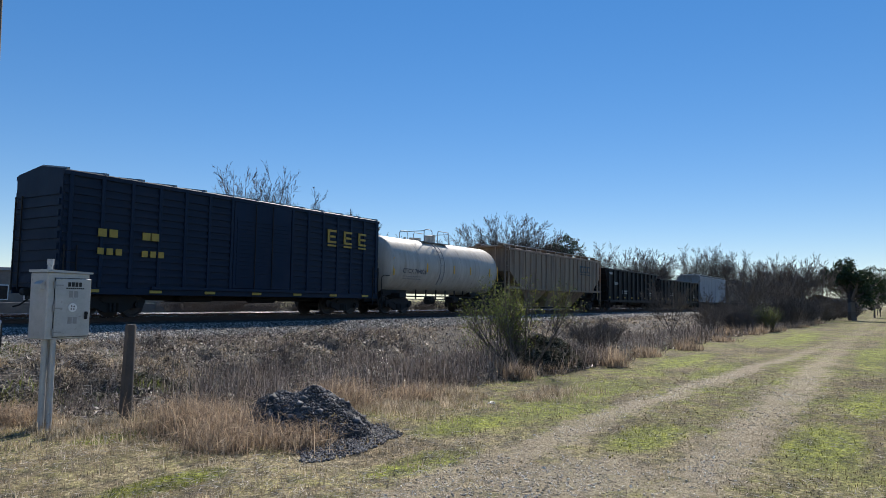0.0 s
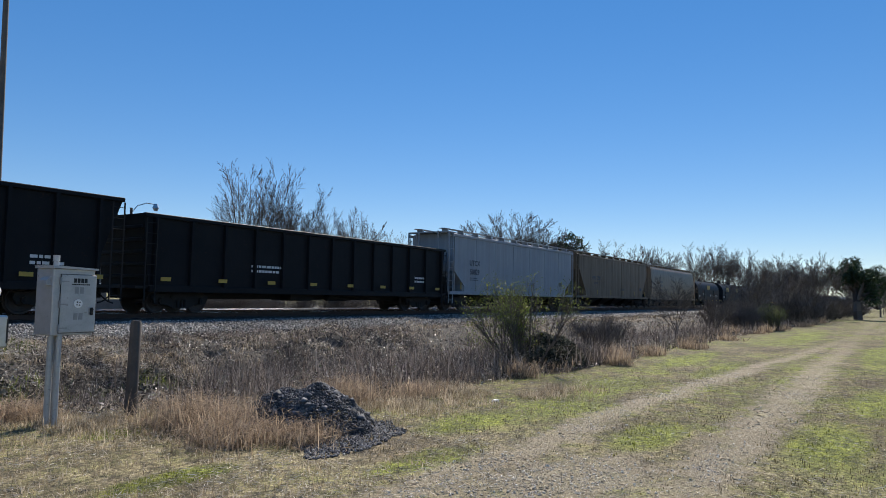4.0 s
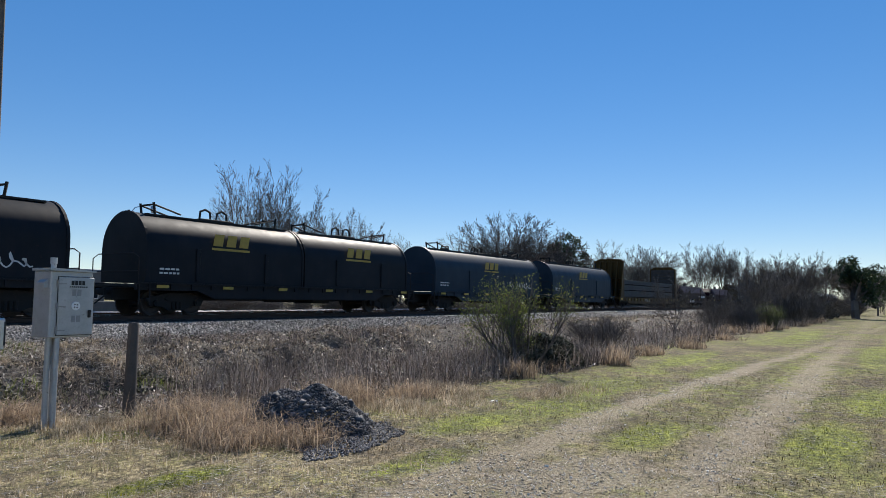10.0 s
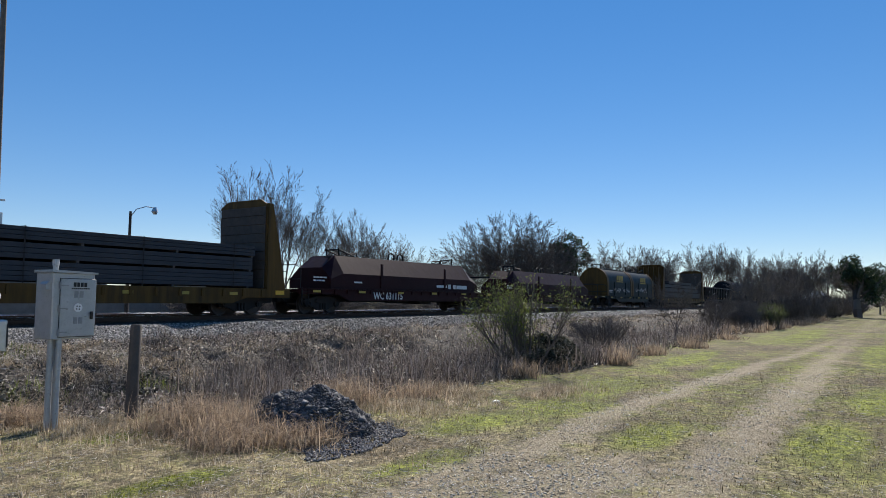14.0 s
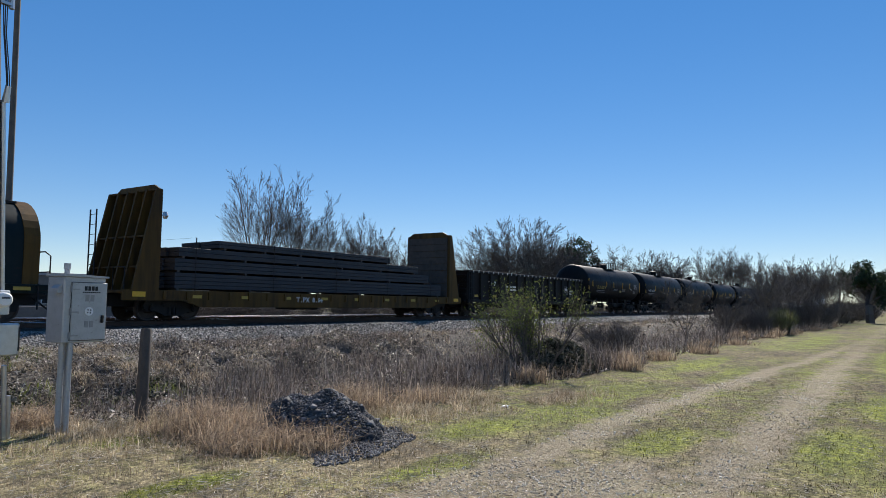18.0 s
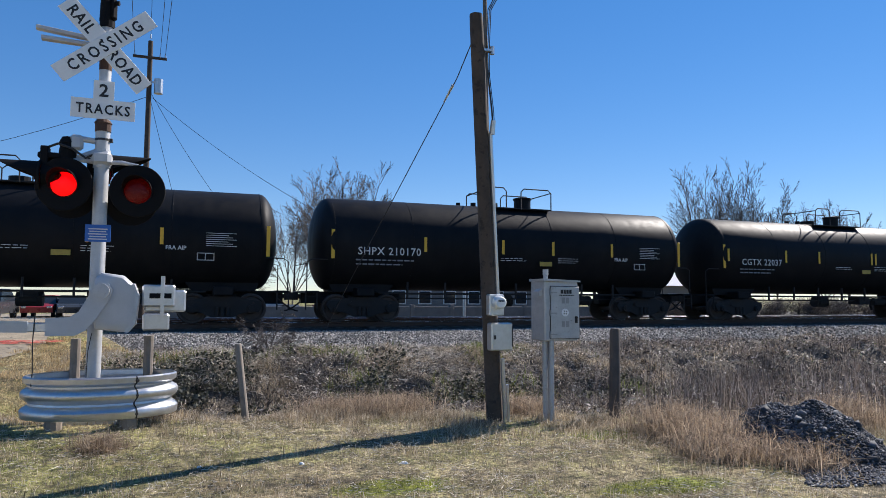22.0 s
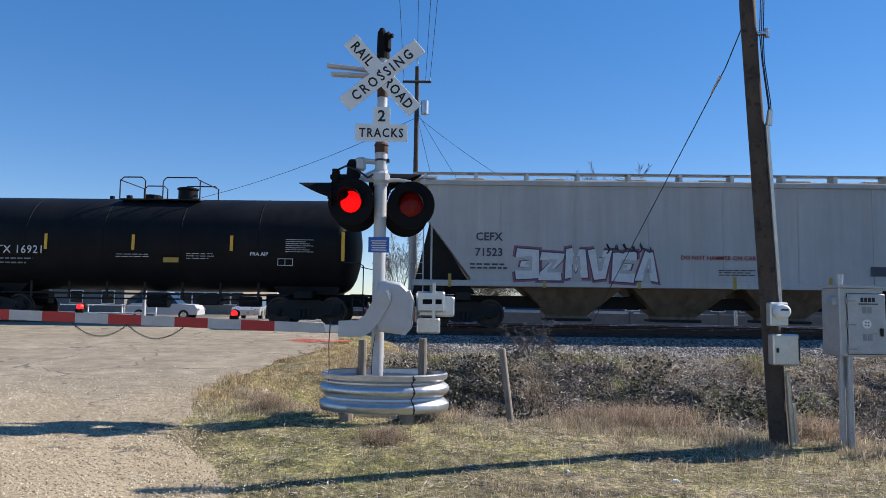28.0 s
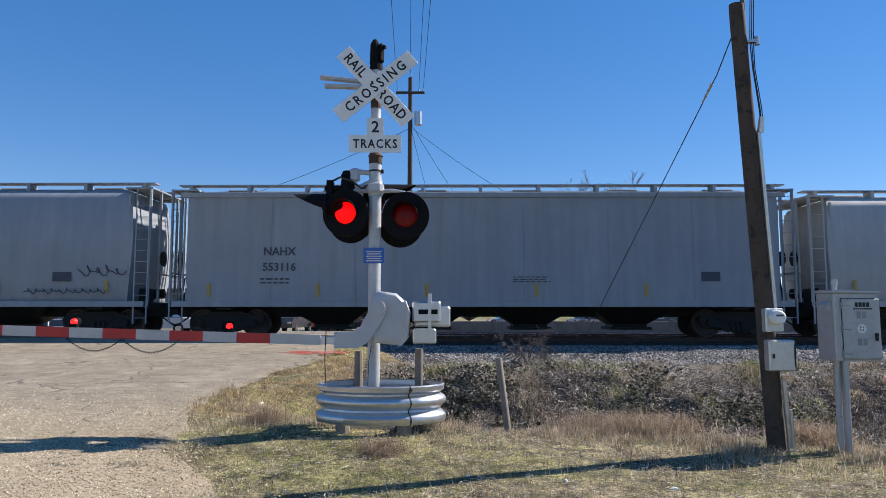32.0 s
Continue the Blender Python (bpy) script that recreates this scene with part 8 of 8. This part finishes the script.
for spec in (("tall", 36.6, 45.1, 11.6), ("tall2", 40.2, 44.8, 10.6), ("tall2", 43.6, 45.2, 9.2), ("tall2", 46.4, 43.6, 9.0), ("small", 50, 46, 8.0),
             ("tall2", 54, 47, 8.8), ("tall2", 59.8, 48.2, 8.2), ("small", 63, 49, 7.4), ("round", 90.8, 49.3, 14.8), ("small", 96, 52.5, 12.0), ("pine", 104.3, 43.4, 11.8), ("small", 110, 42, 12.0), ("tall2", 99, 47, 12.5),
             ("round", 117.3, 36.7, 11.3), ("small", 123, 36, 10.6), ("tall", 129.5, 29.4, 12.2), ("tall2", 130.5, 26, 11.6), ("tall", 131, 24.2, 11.2), ("tall2", 135, 27, 11.0), ("tall", 144, 21.5, 10.4), ("tall2", 151.4, 20, 10.0), ("small", 136, 31, 11), ("tall", 160, 17, 10), ("small", 59.3, 6.8, 5.8), ("tall2", 66, 6.6, 5.2),
             ("low_pine", 80.5, 3.6, 6.2), ("small", 72.0, 5.8, 6.2), ("tall", 112.6, 1.4, 6.0), ("small", 120, -2, 6.5), ("small", 175, 8, 9), ("pine", 104, 2.0, 6.5), ("pine", 118, 0.5, 7), ("small", 135, 2, 8), ("tall2", 150, -2, 8.5), ("small", 165, 2, 9), ("round", 210, 4, 11), ("round", 230, -6, 11), ("round", 190, -16, 10), ("pine", 170, -10, 9), ("small", 62, 9, 5.4), ("small", 68, 9, 5.6), ("small", 73, 8, 5.4), ("tall2", 185, 14, 11), ("tall", 200, 10, 11),
             ("tall", 6.9, 47.9, 11.0), ("tall2", 8.6, 50, 9.0), ("small", 6.0, 62.2, 10.1), ("small", 9.6, 61.6, 12.5), ("tall2", -26, 78, 10), ("tall", -36, 84, 11), ("small", -9, 82, 10), ("tall2", 20, 64, 9), ("round", 0, 92, 10)):
    plant(spec[0], spec[1], spec[2], spec[3] * (1.1 if 34 < spec[1] < 64 and spec[2] > 40 else 1.0), random.uniform(0, 360), random.uniform(0.85, 1.15))
for k in range(44):
    u = 37 + 74 * (k / 43) ** 1.1
    plant("brush" if k % 3 else "brush2", u, float(edge_of_weeds(u)) + random.uniform(0.5, 4.0), random.uniform(0.9, 2.1) * (1 + max(0, u - 55) / 70), random.uniform(0, 360), random.uniform(0.9, 1.3))
for u, v, h in ((25.9, 7.9, 2.7), (31.0, 7.4, 2.2), (42.0, 7.6, 3.6), (47.5, 8.2, 4.6), (52.0, 7.2, 4.2), (55.5, 9.0, 5.0), (64.0, 7.6, 5.4)):
    plant("small", u, v, h, u * 37, 1.1)
for k in range(60):
    u = 24 + 125 * (k / 59) ** 1.2
    plant("brush" if k % 2 else "brush2", u, 36.6 + random.uniform(-0.5, 1.6), random.uniform(1.3, 2.0), random.uniform(0, 360), random.uniform(1.5, 2.0))
for u, v, h in ((12.9, 7.0, 0.6), (16.5, 7.6, 1.1), (18.5, 8.4, 1.2)):
    plant("brush2", u, v, h, random.uniform(0, 360), 1.6 if h < 0.95 else 1.2)
green_bush = tree_kind(52, 2.05, 0.75, 3, 0.024, "half-green bush with bare stems in the ditch", 10, 0.4, (4, 0.024, 0.07, LEAF, 1.0), 0.42, "", "green_bush", (1, 0.09, 0.03))
green_bush.matrix_basis = pose(11.2, 7.3, -0.1) @ Matrix.Diagonal((1.0, 1.0, 1.06, 1))
dead_branch = tree_kind(61, 1.0, 1.3, 2, 0.016, "arching bare dead branches beside the ballast", group="", name="dead_branch", form=(9, 58, 0.02, 0.02, -0.15, 0.004))
dead_branch.matrix_basis = pose(-1.0, 15.2, ground_z(-1.0, 15.2) - 0.05) @ Matrix.Diagonal((1.0, 0.8, 1.0, 1))
green_low = copy_thing(green_bush, pose(40.5, 6.2, -0.1, 0, 0, 80) @ Matrix.Diagonal((0.9, 0.9, 0.75, 1)))
green_low["label"] = "low green bush among the bare brush"
for t in KINDS.values():
    for o in (*t.children, t):
        bpy.data.objects.remove(o)


# ---- beyond the tracks ----
CONCRETE = plain("pale_concrete", (0.17, 0.163, 0.15), 0.85, 0, 0.3, 2, 40, 0.15)
BEIGE = plain("beige_siding", (0.24, 0.20, 0.155), 0.7, 0, 0.1, 2, 40, 0.1)
ROOF_GREY = plain("grey_metal_roof", (0.3, 0.31, 0.33), 0.5, 0.4, 0.12, 2, 40, 0.1)
GLASS = plain("dark_window_glass", (0.02, 0.025, 0.03), 0.1, 0.0, 0.1, 3, 20, 0.0)
CHROME = plain("bright_trim", (0.6, 0.6, 0.6), 0.25, 0.9, 0.1, 5, 40, 0.02)
TYRE = plain("tyre_rubber", (0.02, 0.02, 0.02), 0.85)


def parked_car(x, y, turn, paint, label, tall=False):
    c = thing("parked_car", label, "car", pose(x, y, 0.2, 0, 0, turn), "parked cars")
    z1, z2 = (1.05, 1.78) if tall else (0.92, 1.42)
    part("body", M().loft([[(px, s * w, z) for px, z in ((-2.25, 0.35), (2.25, 0.35), (2.3, 0.7), (2.05, z1 - 0.06), (0.95, z1), (-1.9, z1 + 0.02), (-2.28, 0.75))] for s, w in ((-1, 0.90), (1, 0.90))]), paint, c)
    part("cabin", M().loft([[(px, s * w, z) for px, w, z in ((1.0, 0.86, z1), (0.35, 0.72, z2), (-1.15, 0.72, z2), (-1.75, 0.86, z1))] for s in (-1, 1)]), GLASS, c, "dark glazed cabin")
    part("roof_panel", M().box(-1.1, 0.32, -0.70, 0.70, z2 - 0.02, z2 + 0.03, 0.02), paint, c)
    for s in (-1, 1):
        part("headlight", M().box(2.22, 2.31, s * 0.7 - 0.15, s * 0.7 + 0.15, 0.62, 0.76, 0.02), CHROME, c)
        part("tail_light", M().box(-2.3, -2.22, s * 0.72 - 0.12, s * 0.72 + 0.12, 0.72, 0.86, 0.02), RED, c)
        for wx in (-1.4, 1.4):
            w = part("wheel", M().cyl((wx, s * 0.72, 0.33), (wx, s * 0.93, 0.33), 0.33, n=16), TYRE, c)
            part("rim", M().cyl((wx, s * 0.93, 0.33), (wx, s * 0.945, 0.33), 0.2, n=12), CHROME, w)
    return c


CAR_RED = plain("red_car_paint", (0.32, 0.03, 0.035), 0.3, 0.1, 0.05)
CAR_SILVER = plain("silver_car_paint", (0.45, 0.46, 0.48), 0.3, 0.5, 0.05)
CAR_DARK = plain("charcoal_car_paint", (0.05, 0.055, 0.06), 0.3, 0.2, 0.05)
CAR_WHITE = plain("white_car_paint", (0.5, 0.5, 0.5), 0.35, 0, 0.05)
for spec in ((-16.4, 48, -84, CAR_SILVER, "silver sedan waiting on the far street"), (-13.6, 48.5, -95, CAR_DARK, "charcoal pickup waiting beyond the crossing", True), (-11.4, 52, -90, CAR_RED, "red car waiting beyond the crossing"), (-9.6, 51, -80, CAR_DARK, "dark sedan parked on the lot"),
             (-21.5, 46, 5, CAR_WHITE, "white van parked on the lot", True), (2.5, 50, 8, CAR_WHITE, "white car parked on the lot"), (8.0, 49, 12, CAR_SILVER, "silver car parked on the lot"), (-7.4, 49.5, -95, CAR_RED, "dark red car parked on the lot")):
    parked_car(*spec)


def low_building(x0, x1, y, depth, h, wall, label, roof=True, bays=6):
    b = thing("building", label, "building", pose(x0, y, 0.15), "buildings beyond the tracks")
    w = x1 - x0
    part("wall", M().box(0, w, 0, depth, 0, h, 0.02), wall, b)
    if roof:
        part("roof", M().prism([(-0.4, h), (depth + 0.4, h), (depth / 2, h + depth * 0.16)], -0.4, w + 0.4), ROOF_GREY, b)
    else:
        part("parapet", M().box(-0.1, w + 0.1, -0.1, depth + 0.1, h, h + 0.25, 0.02), ROOF_GREY, b)
    for k in range(bays):
        x = w * (k + 0.5) / bays
        f = part("window", M().box(x - 0.6, x + 0.6, -0.06, 0.02, 0.9, 2.1, 0.01), WHITE, b)
        part("pane", M().box(x - 0.52, x + 0.52, -0.075, -0.06, 0.98, 2.02), GLASS, f)
    return b


low_building(-29, -21.9, 64, 12, 3.6, BEIGE, "low beige building with a grey metal roof")
low_building(-52, -32, 62, 14, 4.0, CONCRETE, "pale block building beyond the tracks", False, 7)
low_building(11, 32, 58, 10, 3.2, CONCRETE, "long pale low building beyond the tracks", False, 9)
low_building(46, 60, 66, 9, 3.0, BEIGE, "small beige building behind bare trees")
fence = thing("lot_wall", "low pale concrete wall along the far lot", "wall", pose(-5, 40, 0.12))
for k in range(16):
    part("wall_panel", M().box(k * 2.5, k * 2.5 + 2.42, 0, 0.16, 0, 0.95, 0.015), CONCRETE, fence)
    part("pier", M().box(k * 2.5 - 0.14, k * 2.5 + 0.1, -0.05, 0.21, 0, 1.06, 0.015), CONCRETE, fence)
rail_fence = thing("pipe_fence", "white pipe fence along the far lot", "fence", pose(-36, 41, 0.15))
for k in range(9):
    part("fence_upright", M().cyl((k * 2, 0, 0), (k * 2, 0, 1.05), 0.04, n=8), WHITE, rail_fence)
for z in (0.55, 1.0):
    part("fence_bar", M().cyl((0, 0, z), (16, 0, z), 0.03, n=8), WHITE, rail_fence)

far_pole = thing("utility_pole", "far wooden utility pole with crossarm and transformer", "utility pole", pose(-4.62, 36, 0.1))
part("shaft", M().cyl((0, 0, 0), (0, 0, 13.75), 0.16, 0.11, 12), POLE_WOOD, far_pole, "", True)
part("crossarm", M().box(-0.75, 0.75, -0.16, -0.06, 12.85, 12.97, 0.01), POLE_WOOD, far_pole)
for x in (-0.68, 0.45, 0.68):
    part("insulator", M().cyl((x, -0.11, 12.97), (x, -0.11, 13.12), 0.04, 0.03, 8), GALV, far_pole)
part("insulator", M().cyl((0, 0, 13.9), (0, 0, 14.1), 0.05, 0.03, 8), GALV, far_pole)
part("transformer", M().cyl((0.42, -0.05, 11.2), (0.42, -0.05, 11.9), 0.2, n=14).box(0.0, 0.3, -0.1, 0.0, 11.7, 11.78), GALV, far_pole, "grey transformer can")
for a, b, sag in (((-0.68, -0.11, 13.1), (2.75, -60, 14.4), 1.2), ((0.0, 0, 14.1), (3.5, -60, 15.2), 1.2), ((0.45, -0.11, 13.1), (4.0, -60, 14.4), 1.2), ((0.68, -0.11, 13.1), (4.35, -60, 14.4), 1.2),
                  ((0.15, 0, 11.0), (14, -4, 3.0), 1.0), ((0.1, 0, 11.2), (4.5, 2, 5.0), 0.3), ((0.1, 0, 10.8), (2.2, 2, 3.0), 0.2), ((-0.1, 0, 11.0), (-18, 3, 6.0), 0.8)):
    a, b = Vector(a), Vector(b)
    part("cable", M().pipe([a.lerp(b, k / 16) - Vector((0, 0, sag * 4 * (k / 16) * (1 - k / 16))) for k in range(17)], 0.014, 4), WIRE, far_pole)
tall_pole = thing("utility_pole", "tall weathered pole beyond the tracks", "utility pole", pose(14.1, 38, 0.1, 0, -0.9, 0))
part("shaft", M().cyl((0, 0, 0), (0, 0, 22.0), 0.17, 0.12, 12), GREY_POLE, tall_pole, "", True)
part("step_bracket", M().box(0.1, 0.42, -0.04, 0.04, 6.1, 6.2, 0.01), GALV, tall_pole)
part("riser_box", M().box(-0.05, 0.22, -0.26, -0.15, 4.9, 5.5, 0.02), GALV, tall_pole)
lamp = thing("street_lamp", "street lamp on a slim pole beyond the tracks", "street lamp", pose(20.0, 36, 0.1))
part("pole", M().cyl((0, 0, 0), (0, 0, 6.1), 0.11, 0.07, 10), POLE_WOOD, lamp)
part("arm", M().pipe([(0, 0, 5.8), (0.3, -0.1, 6.25), (0.8, -0.2, 6.45), (1.25, -0.3, 6.42)], 0.028), GALV, lamp)
part("lamp_head", M().cyl((1.3, -0.3, 6.45), (1.3, -0.3, 6.2), 0.1, 0.19, 14).cyl((1.3, -0.3, 6.2), (1.3, -0.3, 6.05), 0.15, 0.1, 14), GALV, lamp)
dish = thing("satellite_dish", "large grey satellite dish on a post", "satellite dish", pose(12.5, 38, 0.3))
part("post", M().cyl((0, 0, 0), (0, 0, 4.8), 0.09, n=10), GALV, dish)
rings = []
for r, yy in ((0.02, 0.0), (0.35, 0.03), (0.65, 0.11), (0.9, 0.24)):
    rings.append([(r * math.cos(k * math.tau / 24), -yy, r * math.sin(k * math.tau / 24)) for k in range(24)])
for r, yy in ((0.9, 0.27), (0.65, 0.14), (0.35, 0.06), (0.02, 0.03)):
    rings.append([(r * math.cos(k * math.tau / 24), -yy + 0.06, r * math.sin(k * math.tau / 24)) for k in range(24)])
part("reflector", M().loft(rings), GALV_DULL, dish, "", True, pose(0, -0.1, 5.0, 25, 0, 150))
part("feed_arm", M().pipe([(0, -0.1, 4.6), (-0.2, -0.9, 5.3)], 0.02), GALV, dish)


# ---- what moves ----
def motions():
    for car, x in TRAIN:
        walk(car, [(t, pose(x - SPEED * t, TRACK_Y, RAIL_Z)) for t in (0.0, 8.0, 16.0, 24.0, 32.0)])
    # the flashers take turns: each bulb plate faces out for half of the period
    period, first = 1.52, 29.69
    for bulb, side in FLASHERS:
        rows, on = [], (0.65 if side else 0.87)
        for k in range(-20, 3):
            t0 = first + k * period + (0.0 if side else -0.87)
            for t, a in ((t0, 180), (t0 + 0.0334, 120), (t0 + 0.0667, 60), (t0 + 0.1, 0), (t0 + on, 0), (t0 + on + 0.0334, -60), (t0 + on + 0.0667, -120), (t0 + on + 0.1, -180)):
                if 0 < t < 32 and (not rows or t > rows[-1][0] + 0.02):
                    rows.append((t, pose(0, 0, 0, 0, 0, a)))
        rows = [(0.0, rows[0][1])] + rows + [(32.0, rows[-1][1])]
        walk(bulb, rows)


motions()
